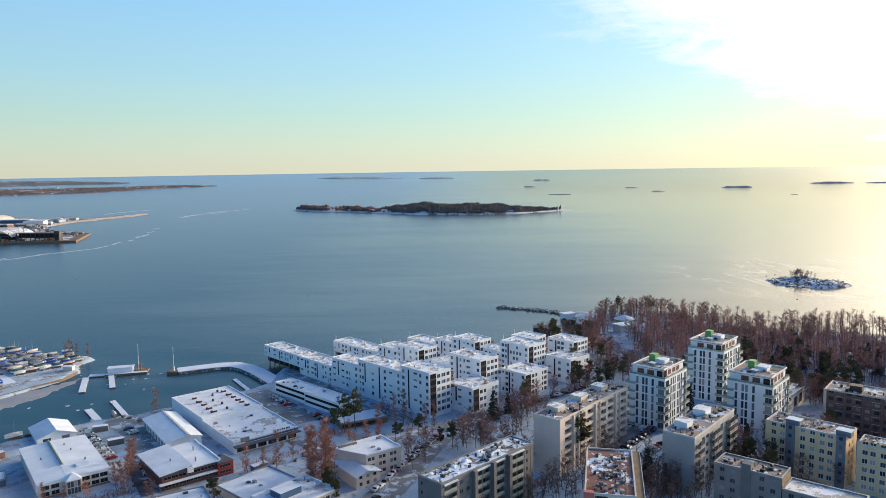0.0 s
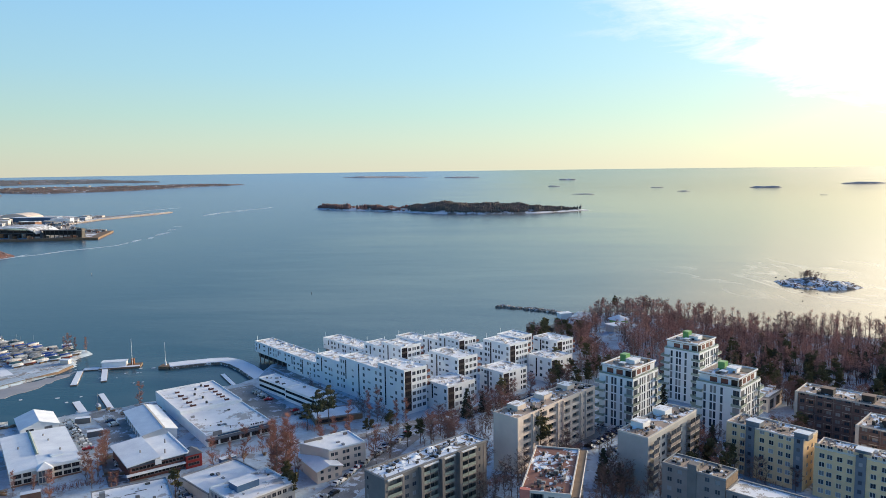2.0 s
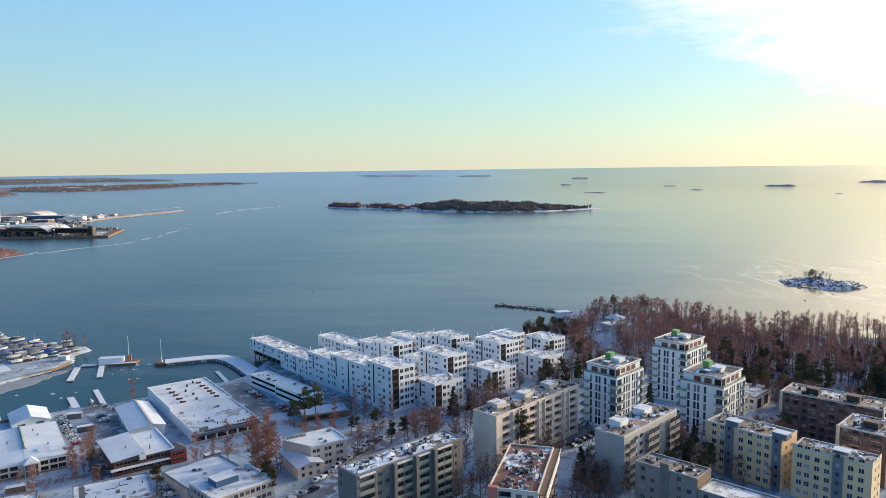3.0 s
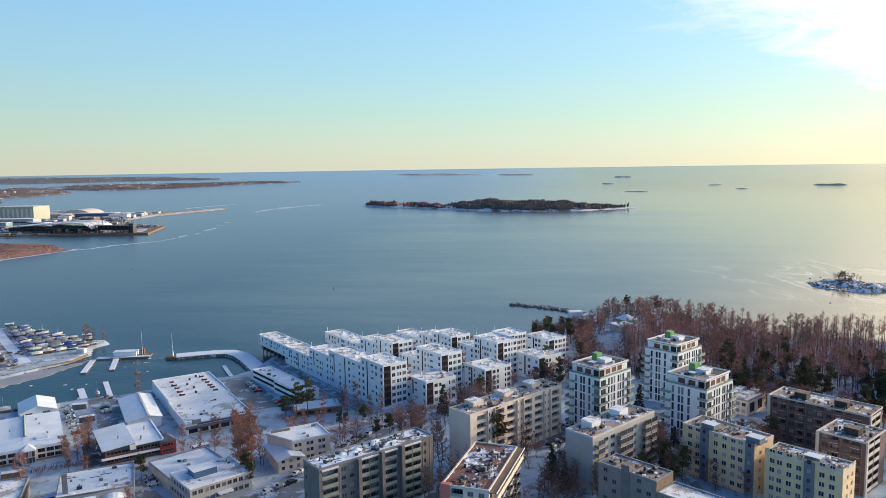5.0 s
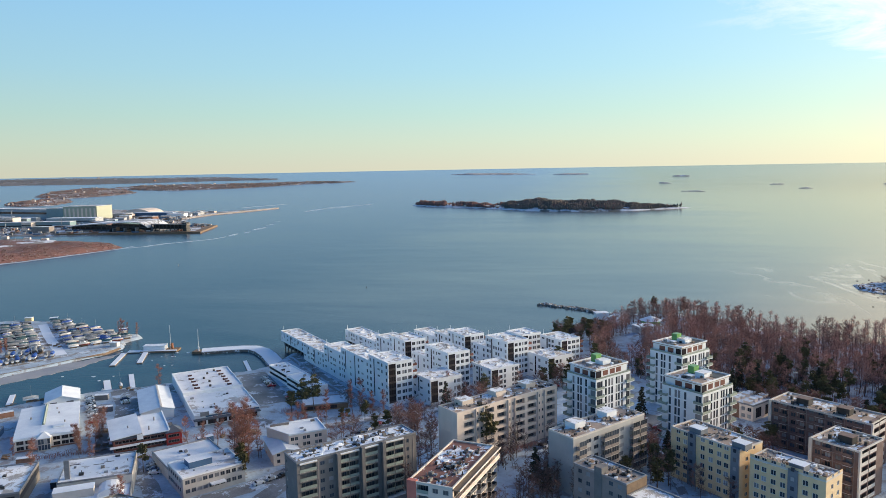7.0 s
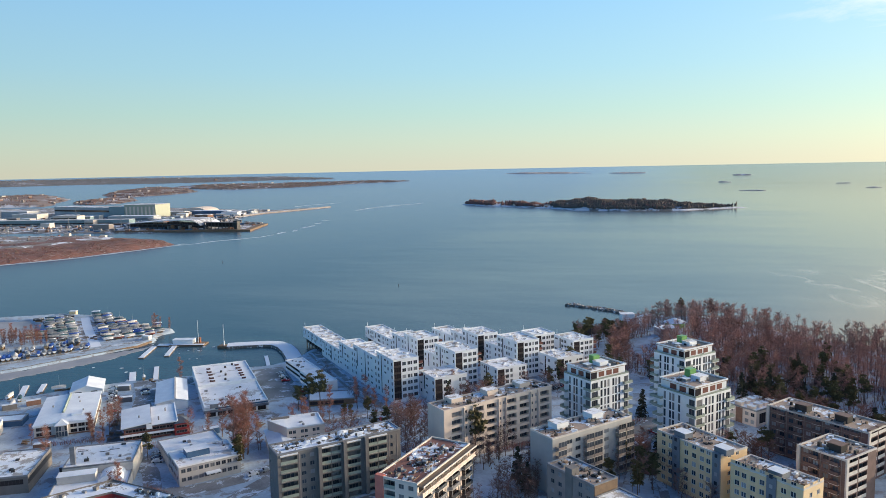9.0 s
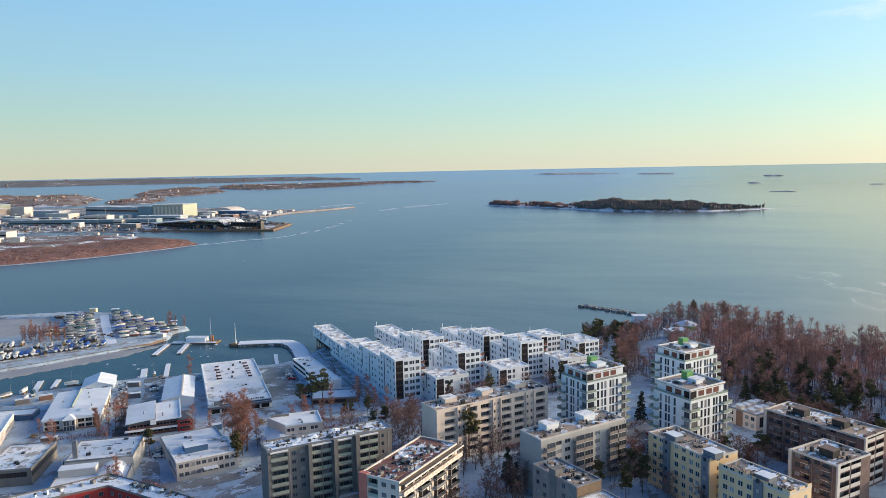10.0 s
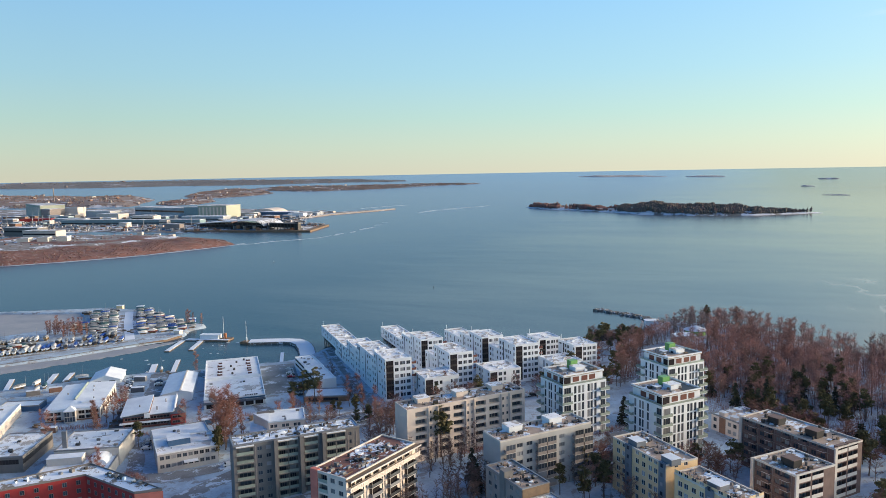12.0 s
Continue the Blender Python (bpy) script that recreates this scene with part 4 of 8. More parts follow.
part("sign_frame", Shape().box(2.2, -1.1, 4.4, 5.8, -0.9, 6.2), M["metal"], wh)
wh2 = low_block(-102.98, 299.95, 39.0, 27.7, 38.0, 7.4, "white", "roof_mottle", "taller rear warehouse hall with dark roof hatches", "warehouse", coping="white")
g = random.Random(91)
for a, some in ((6.3, (5.0, 10.5, 17.0, 22.5, 29.0)), (21.0, (4.0, 9.5, 13.5, 19.0, 24.0, 30.5))):
    for b in some:
        part("roof_hatch", Shape().box(a + g.uniform(-0.4, 0.4), b, 5.0, a + 2.2, b + 1.2, 6.1), M["maroon"], wh2, "dark red roof hatch")
        part("hatch_snow", Shape().box(a + 0.5, b + 0.1, 6.104, a + 2.1, b + 1.1, 6.2), M["roof_snow"], wh2)
for a, b in ((13.5, 6.0), (14.5, 14.0), (13.0, 21.0), (16.0, 29.0), (20.0, 33.0)):
    part("roof_vent", Shape().tube((a, b, 5.0), (a, b, 6.3), 0.6, 0.5, 8), M["dark"], wh2)
lo = low_block(-46.4, 314.6, 46.0, 9.8, 27.0, 8.0, "white", "roof_snow", "long low office wing with ribbon windows", "office_building", left=[(0.5, 26.0, z, z + 1.2, "d") for z in (1.4, 4.0)], coping="white")
clutter(lo, 9.8, 27, 6.0, 5, 4)
lo = low_block(-65.2, 334.0, 46.0, 9.8, 26.0, 7.4, "white", "roof_snow", "long low office wing with ribbon windows", "office_building", left=[(0.5, 25.0, z, z + 1.2, "d") for z in (1.4, 4.0)], coping="white")
clutter(lo, 9.8, 26, 5.4, 4, 5)
low_block(-44.0, 299.0, 24.0, 21.0, 13.0, 4.6, "wood", "roof_snow", "small snow-roofed annex with a timber front", front=[(0.6, 16.0, 0.6, 2.0, "d")])
off = low_block(-49.6, 210.6, 48.0, 21.5, 17.0, 9.0, "cool", "roof_mottle", "white two-storey office with a blue roof box", "office_building", coping="white",
                front=[(a, a + 1.5, z, z + 1.4, "w") for a in np.arange(0.8, 20.0, 2.0) for z in (1.6, 4.7)], left=[(a, a + 1.6, z, z + 1.4, "w") for a in np.arange(1.0, 15, 2.4) for z in (1.6, 4.7)])
roof_box(off, 4.5, 7.0, 12.5, 12.5, 6.6, 9.2, "blue", "roof_snow", "plant_room")
part("entrance_canopy", Shape().box(9.0, -2.2, 3.0, 14.0, -0.05, 3.4), M["roof_snow"], off)
hb = low_block(-63.2, 223.3, 48.0, 21.5, 20.0, 6.2, "pale", "roof_snow", "low snow-roofed hall behind the office")
clutter(hb, 21.5, 20, 4.4, 3, 9)
bl = low_block(-89.2, 200.4, 30.0, 23.0, 21.0, 9.0, "pale", "roof_mottle", "grey workshop with a snowy roof and steel chimney", left=[(a, a + 2.2, 3.6, 5.2, "w") for a in np.arange(1.0, 18, 3.2)])
part("chimney", Shape().box(2.0, 3.0, 6.6, 3.6, 4.4, 13.4), M["metal"], bl)
clutter(bl, 23, 21, 7.2, 6, 10)
blf = low_block(-81.0, 184.6, 32.0, 24.0, 19.0, 6.0, "pale", "roof_snow", "lower snow-roofed workshop wing with domed skylight")
roof_box(blf, 1.0, 11.0, 13.0, 15.5, 4.0, 6.6, "pale", "roof_snow", "roof_house")
s = Shape()
for i in range(8):
    a0, a1 = math.pi * i / 8, math.pi * (i + 1) / 8
    s.face([(18 - 4 * math.cos(a0), 9, 4 + 2.2 * math.sin(a0)), (18 - 4 * math.cos(a1), 9, 4 + 2.2 * math.sin(a1)), (18 - 4 * math.cos(a1), 17, 4 + 2.2 * math.sin(a1)), (18 - 4 * math.cos(a0), 17, 4 + 2.2 * math.sin(a0))])
s.face([(18 - 4 * math.cos(math.pi * i / 8), 9, 4 + 2.2 * math.sin(math.pi * i / 8)) for i in range(9)])
part("skylight", s, M["roof_snow"], blf)
l1 = low_block(-113.0, 187.0, 28.0, 16.5, 26.0, 8.0, "grey", "roof_mix", "grey workshop with dark window band and snowy roof", front=[(1, 15, 3.2, 5.0, "d")], left=[(1, 24, 3.2, 5.0, "d")])
clutter(l1, 16.5, 26, 6.2, 5, 12)
part("band", Shape().box(16.5, 0.2, 3.2, 16.62, 25.5, 5.0), M["dark"], l1)
l0 = low_block(-128.0, 180.0, 28.0, 13.0, 18.0, 6.0, "pale", "roof_snow", "pale storage shed beside the workshop")
tank = thing("silo", pose(-110.0, 184.5, 1.6), "white steel silo beside the workshop", "silo")
part("shell", Shape().tube((0, 0, 0), (0, 0, 8), 1.6, 1.6, 14), M["white"], tank)
low_block(-172.0, 239.5, 29.0, 18.0, 9.0, 4.4, "blue", "roof_snow", "blue-walled harbour store with snowy roof", "store")
# white store: the yellow of sunlight on its wall is painted in as cream
store = low_block(-146.8, 199.2, 38.0, 16.0, 42.0, 6.5, "cream", "roof_snow", "white harbour store with sunlight painted in as cream, snowy roof", "store", coping="white")
clutter(store, 16.0, 42.0, 4.6, 5, 61)
for a in np.arange(2.0, 39.0, 3.6):
    part("window", window_mesh(2.6, 1.2, 2, "metal", "pane"), None, store, at=pose(16.004, a, 1.4, 0, 0, 90))


def slab(root, name, pts, t, mat="roof_snow"):
    """A roof slab through four corners (x, y, z), t thick."""
    q = Shape()
    low = [(x, y, z - t) for x, y, z in pts]
    q.face(pts)
    q.face(low[::-1])
    for k in range(4):
        j = (k + 1) % 4
        q.face([low[k], low[j], pts[j], pts[k]])
    return part(name, q, M[mat], root)


def pyramid(root, x0, y0, x1, y1, z0, z1, mat="roof_snow"):
    q = Shape()
    c = [(x0, y0, z0), (x1, y0, z0), (x1, y1, z0), (x0, y1, z0)]
    for k in range(4):
        q.face([c[k], c[(k + 1) % 4], ((x0 + x1) / 2, (y0 + y1) / 2, z1)])
    q.face(c[::-1])
    return part("pyramid_roof", q, M[mat], root)


def boat_shed():
    """Two broad low roof slabs either side of a glazed ridge, glass porch with a pyramid roof."""
    b = thing("boat_shed", pose(-138.0, 236.5, 1.7, 0, 0, 37.0), "white boat shed with two broad snowy roofs and a glass porch", "low building")
    L, W, H = 22.5, 42.0, 5.0
    bays = [(a, a + 2.5, z, z + 1.5, 0.12) for a in (0.8, 3.9, 13.6, 16.6, 19.4) for z in (0.7, 2.9)]
    part("wall", wall_shape(L, W, H, {"f": bays, "r": [(a, a + 3.2, 0.4, 3.0, 0.12) for a in np.arange(2.0, 38.0, 5.5)]}), [M["pale"], M["dgrey"]], b)
    for a0, a1, z0, z1, _ in bays:
        part("window", window_mesh(a1 - a0, z1 - z0, 2, "frame", "strip"), None, b, at=pose(a0, 0.06, z0))
    for a in np.arange(2.0, 38.0, 5.5):
        part("door", window_mesh(3.2, 2.6, 2, "brick", "strip"), None, b, at=side_pose("r", L, W) @ pose(a, 0.06, 0.4))
    part("fascia", Shape().box(-0.1, -0.12, H - 0.5, L + 0.1, -0.004, H + 0.3), M["white"], b)
    part("plinth", Shape().box(0.0, -0.1, -0.5, 8.3, -0.004, 0.6), M["brick"], b)
    part("plinth", Shape().box(12.8, -0.1, -0.5, L, -0.004, 0.6), M["brick"], b)
    slab(b, "roof", [(-0.4, 0.0, H + 0.25), (9.1, 0.0, H + 0.7), (9.1, W + 0.3, H + 0.7), (-0.4, W + 0.3, H + 0.25)], 0.3)
    slab(b, "roof", [(10.3, 0.0, H + 0.75), (L + 0.4, 0.0, H + 0.3), (L + 0.4, W + 0.3, H + 0.3), (10.3, W + 0.3, H + 0.75)], 0.3)
    q = Shape()
    for xa, xb, za, zb in ((9.0, 9.7, H + 0.45, H + 1.5), (9.7, 10.4, H + 1.5, H + 0.5)):
        q.face([(xa, 13, za), (xb, 13, zb), (xb, W, zb), (xa, W, za)])
    q.face([(9.0, 13, H + 0.45), (10.4, 13, H + 0.5), (9.7, 13, H + 1.5)])
    part("ridge_glazing", q, M["mint"], b)
    part("ridge_flashing", Shape().box(8.9, -0.1, H + 0.2, 10.5, 13.2, H + 0.74), M["roof_snow"], b)
    part("porch", Shape().box(8.3, -2.6, 0, 12.8, -0.01, H + 0.1), M["pale"], b)
    for k in range(4):
        for z in (0.4, 2.7):
            part("porch_pane", Shape().box(8.5 + k * 1.07, -2.66, z, 9.4 + k * 1.07, -2.6, z + 2.0), M["pane"], b)
    pyramid(b, 7.9, -3.0, 13.2, 2.0, H + 0.1, H + 2.2)
    for px, py in ((15.0, 27.0), (17.5, 14.0), (4.5, 24.0), (14.0, 34.0)):
        part("roof_vent", Shape().tube((px, py, H), (px, py, H + 1.3), 0.35, 0.3, 8), M["metal"], b)
    roof_box(b, 13.5, 7.5, 17.5, 10.5, H + 0.4, H + 1.0, "white", "roof_snow", "roof_hatch")
    part("sign_panel", Shape().box(-0.12, 0.8, 1.4, -0.004, 5.0, 4.6), M["white"], b)
    return b


boat_shed()


hut = gabled(-166.0, 286.5, 38.0, 14.5, 18.5, 3.9, 6.4, "white", "white harbour hut with a steep snowy roof", "harbour_hut", True, front=[(2.0, 5.0, 0.3, 2.0, "d"), (9.0, 12.0, 0.3, 2.0, "d")])


def workshop():
    """Red-brown workshop: a high sloping slab beside a lower flat one, red corner entrance under a pyramid."""
    b = thing("workshop", pose(-98.0, 241.8, 1.7, 0, 0, 39.0), "red-brown workshop with window bands, stepped snowy roofs and a red corner", "low building")
    L, W, H = 20.6, 25.0, 5.6
    bands = [(0.6, 18.8, z, z + 1.1, 0.12) for z in (0.9, 3.6)]
    part("wall", wall_shape(L, W, H, {"f": bands, "l": [(1.0, 23.8, 3.4, 4.5, 0.12)]}), [M["rust"], M["dgrey"]], b)
    for a0, a1, z0, z1, _ in bands:
        for k in range(7):
            part("window", window_mesh(2.5, 1.1, 2, "frame", "strip"), None, b, at=pose(a0 + 2.6 * k, 0.05, z0))
    for k in range(9):
        part("window", window_mesh(2.4, 1.1, 2, "frame", "pane"), None, b, at=side_pose("l", L, W) @ pose(1.0 + 2.52 * k, 0.05, 3.4))
    part("canopy", Shape().box(-1.4, -1.6, 2.45, 19.2, -0.004, 2.75), M["white"], b)
    part("canopy_snow", Shape().box(-1.3, -1.5, 2.754, 19.1, -0.1, 2.9), M["roof_snow"], b)
    part("fascia", Shape().box(-0.2, -0.3, H - 0.5, 19.4, -0.004, H + 0.1), M["slate"], b)
    slab(b, "roof", [(-1.0, -0.6, H + 0.3), (10.6, -0.6, H + 1.4), (10.6, W + 0.4, H + 1.4), (-1.0, W + 0.4, H + 0.3)], 0.35)
    part("clerestory", Shape().box(10.2, 0.0, H - 0.1, 10.55, W, H + 1.0), M["rust"], b)
    q = Shape()
    for y in (0.0, W):
        q.face([(0, y, H - 0.02), (10.3, y, H - 0.02), (10.3, y, H + 1.1), (0, y, H + 0.1)])
    part("gable", q, M["slate"], b)
    slab(b, "roof", [(10.7, -0.6, H + 0.3), (L - 0.2, -0.6, H + 0.45), (L - 0.2, W - 0.5, H + 0.45), (10.7, W - 0.5, H + 0.3)], 0.35)
    part("parapet", Shape().box(L - 0.2, -0.2, H - 1.0, L + 0.3, W, H + 0.9), M["white"], b)
    part("corner_tower", Shape().box(19.3, -1.2, 0, 25.2, 5.0, 5.0), M["red"], b, "red panel corner entrance")
    for z in (1.0, 3.2):
        part("window", window_mesh(4.2, 1.1, 4, "frame", "strip"), None, b, at=pose(20.0, -1.28, z))
        part("window", window_mesh(4.2, 1.1, 4, "frame", "strip"), None, b, at=pose(25.28, -0.4, z, 0, 0, 90))
    pyramid(b, 19.0, -1.5, 25.5, 5.3, 5.004, 7.2, "slate")
    part("loading_bay", Shape().box(L + 0.4, 7.0, 0, L + 3.8, W - 1, 1.0), M["dgrey"], b)
    for px, py in ((13.5, 4.5), (6.0, 9.0), (16.5, 15.0)):
        part("roof_vent", Shape().tube((px, py, H + 0.3), (px, py, H + 1.9), 0.3, 0.3, 8), M["metal"], b)
    part("sign_box", Shape().box(8.6, -0.7, 4.3, 10.8, -0.31, 6.3), M["white"], b)
    return b


workshop()


def garage_row():
    b = thing("harbour_shed", pose(-109.5, 277.0, 1.6, 0, 0, 36.0), "long white garage shed with tall doors and a snowy saddle roof", "low building")
    L, W, H, R = 13.5, 36.0, 3.9, 5.5
    doors = [(a, a + 2.8, 0.1, 3.2, 0.3) for a in np.arange(1.2, 33.0, 4.3)]
    part("wall", wall_shape(L, W, H, {"l": doors}), [M["white"], M["dgrey"]], b)
    for a0, a1, z0, z1, _ in doors:
        part("door", window_mesh(2.8, 3.1, 2, "pale", "metal"), None, b, at=side_pose("l", L, W) @ pose(a0, 0.2, z0))
    slab(b, "roof", [(-0.6, -0.5, H), (8.4, -0.5, R), (8.4, W + 0.5, R), (-0.6, W + 0.5, H)], 0.25)
    slab(b, "roof", [(8.4, -0.5, R), (L + 0.5, -0.5, H + 0.2), (L + 0.5, W + 0.5, H + 0.2), (8.4, W + 0.5, R)], 0.25)
    part("ridge_cap", Shape().box(8.0, -0.4, R - 0.1, 8.8, W + 0.4, R + 0.25), M["pale"], b)
    for y in (0.0, W):
        q = Shape()
        q.face([(0, y, H - 0.02), (L, y, H - 0.02), (8.4, y, R - 0.2)])
        part("gable", q, M["white"], b)
    return b


garage_row()
ell = low_block(-28.0, 248.5, 36.0, 14.6, 14.2, 11.0, "cream", "roof_snow", "three-storey cream house with a snowy roof", "house", coping="white",
                front=[(a, a + 1.2, z, z + 1.3, "w") for a in (0.7, 2.2, 5.3, 6.8, 9.9, 11.4) for z in (1.2, 3.9, 6.4)], left=[(a, a + 1.2, z, z + 1.3, "w") for a in (2, 6, 10) for z in (1.2, 3.9, 6.4)])
clutter(ell, 14.6, 14.2, 9.0, 3, 23)
part("end_wall", Shape().prism([(0, 0.05), (0, 14.15), (-6.0, 12.4)], -2.0, 10.9 - ell.location.z), M["cream"], ell)
part("end_roof", Shape().prism([(0.3, -0.1), (0.3, 14.1), (-6.3, 12.5)], 10.904 - ell.location.z, 11.1 - ell.location.z), M["roof_snow"], ell)
part("roof_light", Shape().box(-4.6, 11.2, 11.0 - ell.location.z, 2.6, 12.1, 11.75 - ell.location.z), M["dgrey"], ell)
gabled(-30.7, 240.3, 36.0, 9.5, 19.0, 6.4, 7.6, "cream", "lower wing of the cream house under snow", "house", True, front=[(a, a + 1.2, z, z + 1.3, "w") for a in (1.2, 4.0, 6.8) for z in (0.9, 3.4)])
# red building with a roof terrace, bent round a court
red = thing("apartment_block", pose(-52, 181, 3.0), "red-clad apartment block with a cluttered snowy roof terrace", "apartment building")
wing = [(-30, -37), (-15.7, -17.7), (0, 0.4), (26, -4.6), (32.4, 0.2), (14, 4.4), (-6, 8), (-22, -13), (-36, -31)]
part("wall", Shape().prism(wing, -2, 9.6), M["red"], red)
part("roof", Shape().prism([(x * 0.985, y * 0.985) for x, y in wing], 9.604, 9.8), M["roof_heavy"], red)
s = Shape().ring([(x * 1.004, y * 1.004) for x, y in wing], [(x * 0.984, y * 0.984) for x, y in wing], 9.5, 10.2)
part("parapet", s, M["dgrey"], red)
part("end_wall", Shape().prism([(26.2, -4.9), (32.8, 0.1), (32.7, 0.2), (26.1, -4.8)], -2, 9.5), M["coral"], red)
g = random.Random(8)
for k in range(34):
    f = g.random()
    px, py = (-30 + 26 * f, -28 + 32 * f) if k % 2 else (2 + 24 * f, 3.2 - 3.0 * f)
    part("terrace_unit", Shape().box(px, py, 9.75, px + g.uniform(0.5, 1.5), py + g.uniform(0.5, 1.4), 9.9 + g.uniform(0.3, 1.1)), M[g.choice(("dark", "dgrey", "metal", "roof_snow"))], red)
for a, b, n in (((-15.7, -17.7), (0, 0.4), 6), ((0, 0.4), (26, -4.6), 7)):
    d = Vector((b[0] - a[0], b[1] - a[1]))
    ang = math.degrees(math.atan2(d.y, d.x))
    for k in range(n):
        for z in (1.2, 4.2, 7.0):
            px, py = a[0] + d.x * (k + 0.3) / n, a[1] + d.y * (k + 0.3) / n
            part("window", window_mesh(1.3, 1.5, 2, "frame", "pane"), None, red, at=pose(px, py, z, 0, 0, ang) @ pose(0, -0.07, 0))

# ---- roof furniture on the slabs ----
g = random.Random(17)
for root, L, W, z, n in ((grey_slab, 41, 9.4, 20.05, 8), (rr, 31, 13, 20.65, 16), (gb, 35, 10.6, 18.25, 10), (beige, 49, 10.6, 18.65, 10), (gc, 9.0, 18.5, 17.4, 8)):
    vents(root, [(g.uniform(1.5, L - 1.5), g.uniform(1.5, W * 0.8)) for _ in range(n // 2)], z)
    clutter(root, L, W, z + 0.3, n, n)


def roof_drift(root, x0, y0, x1, y1, z, seed, level=0.0, amp=0.9, size=2.6):
    """Wind-heaped snow on a flat roof: an uneven sheet that dips under the roofing between the heaps."""
    s = Shape()
    step = 0.5
    nx, ny = int((x1 - x0) / step), int((y1 - y0) / step)
    for i in range(nx + 1):
        for j in range(ny + 1):
            x, y = x0 + i * step, y0 + j * step
            rim = min(i, j, nx - i, ny - j)
            n = noise.fractal(Vector((x / (size * 1.8), y / size, seed * 3.7)), 0.8, 2.0, 4) - level
            s.v.append((x, y, z - 0.12 + (amp * min(n, 0.9) if rim > 0 else -0.2)))
    for i in range(nx):
        for j in range(ny):
            k = i * (ny + 1) + j
            s.f.append((k, k + ny + 1, k + ny + 2, k + 1))
            s.m.append(0)
    me = s.mesh("snow_drift", [M["roof_snow"]])
    me.polygons.foreach_set("use_smooth", [True] * len(me.polygons))
    part("snow_drift", me, None, root)


roof_drift(grey_slab, 0.8, 3.2, 40.5, 8.9, 20.05, 1, -0.05, 0.85, 2.3)
roof_drift(rr, 0.8, 1.0, 30, 12.3, 20.65, 2, 0.10, 0.34, 2.4)
roof_drift(gb, 0.8, 4.8, 34, 10.0, 18.25, 3, 0.05, 0.5, 3.0)
roof_drift(beige, 0.8, 5.0, 48, 10.0, 18.65, 4, 0.0, 0.5, 3.0)
# low brick building behind the tower
lb = low_block(146.5, 297.0, 48.0, 16.0, 13.0, 14.5, "cream", "roof_snow", "low cream and brick building with several snowy roof boxes", "apartment_block", g=8.0, front=[(2, 6, 1, 5, "d"), (9, 13, 1, 5, "d")], left=[(a, a + 1.6, z, z + 1.5, "w") for a in (1.0, 4.2, 8.0, 10.6) for z in (0.9, 3.7)])
part("brick_panel", Shape().box(-0.1, 6.0, 0.0, -0.004, 9.0, 6.0), M["brick"], lb)
for k in range(4):
    for j in range(2):
        roof_box(lb, 1.2 + k * 3.8, 2.2 + j * 5.4, 3.2 + k * 3.8, 5.0 + j * 5.4, 6.0, 7.3 + 0.3 * ((k + j) % 2), "cream", "roof_snow")
# court between the pale and the yellow blocks
for x, y, a, L, W in ((101, 258, 48, 10, 4), (108, 250, 48, 9, 3.5)):
    low_block(x, y, a, L, W, 11.2, "dgrey", "roof_snow", "low dark garage with a snowy roof", "garage", g=8.0)


def roof_litter(root, x0, y0, x1, y1, z, n, seed, core=None):
    """Pipes, cable trays, boards and snow lumps strewn over a flat roof, as one mesh."""
    g = random.Random(seed)
    s = Shape()
    for k in range(n):
        if core and g.random() < 0.6:
            x, y = core[0] + g.gauss(0, 2.0), core[1] + g.gauss(0, 2.6)
        else:
            x, y = g.uniform(x0, x1), g.uniform(y0, y1)
        x, y = min(max(x, x0), x1 - 0.5), min(max(y, y0), y1 - 0.5)
        kind = g.random()
        if kind < 0.35:
            s.box(x, y, z - 0.1, min(x + g.uniform(0.3, 1.1), x1), min(y + g.uniform(0.3, 0.9), y1), z + g.uniform(0.15, 0.7), g.choice((0, 0, 1, 3)))
        elif kind < 0.6:
            s.tube((x, y, z - 0.1), (x, y, z + g.uniform(0.4, 1.1)), 0.16, 0.14, 6, g.choice((0, 1)))
        elif kind < 0.75:
            s.box(x, y, z - 0.05, min(x + g.uniform(1.5, 4.0), x1), min(y + 0.18, y1), z + 0.2, g.choice((0, 3)))
        else:
            r = g.uniform(0.5, 1.5)
            s.prism([(x + r * g.uniform(0.6, 1.1) * math.cos(i * 0.9), y + 0.7 * r * g.uniform(0.6, 1.1) * math.sin(i * 0.9)) for i in range(7)], z - 0.1, z + g.uniform(0.1, 0.3), 2)
    tagged(part("roof_litter", s, [M["dark"], M["metal"], M["roof_snow"], M["wood"]], root), kind="stuff")


for k, (root, L, W, z, n, core) in enumerate(((grey_slab, 41.3, 9.4, 20.05, 60, None), (rr, 31.0, 13.0, 20.65, 60, (13, 6)), (gb, 35.0, 10.6, 18.25, 60, None), (beige, 49.0, 10.6, 18.65, 60, None), (gc, 9.0, 18.5, 17.35, 34, (4, 9)))):
    roof_litter(root, 1.0, 1.0, L - 1.0, W - 1.0, z, n, 300 + k, core)
for k, root in enumerate(yellow_blocks + brown_blocks):
    L, W, H = ((11.5, 25.0, 17.0), (9.6, 22.0, 16.0), (13.6, 34.0, 16.6), (16.2, 14.5, 17.1))[k]
    roof_litter(root, 1.0, 1.0, L - 1.0, W - 1.0, H - 0.35, 44, 320 + k)
for k, (root, L, W) in enumerate(((wh, 27.7, 33.0), (off, 21.5, 17.0), (bl, 23.0, 21.0), (lo, 9.8, 26.0))):
    roof_litter(root, 1.0, 1.0, L - 1.0, W - 1.0, (4.35, 6.95, 6.9, 5.3)[k], 12, 340 + k)


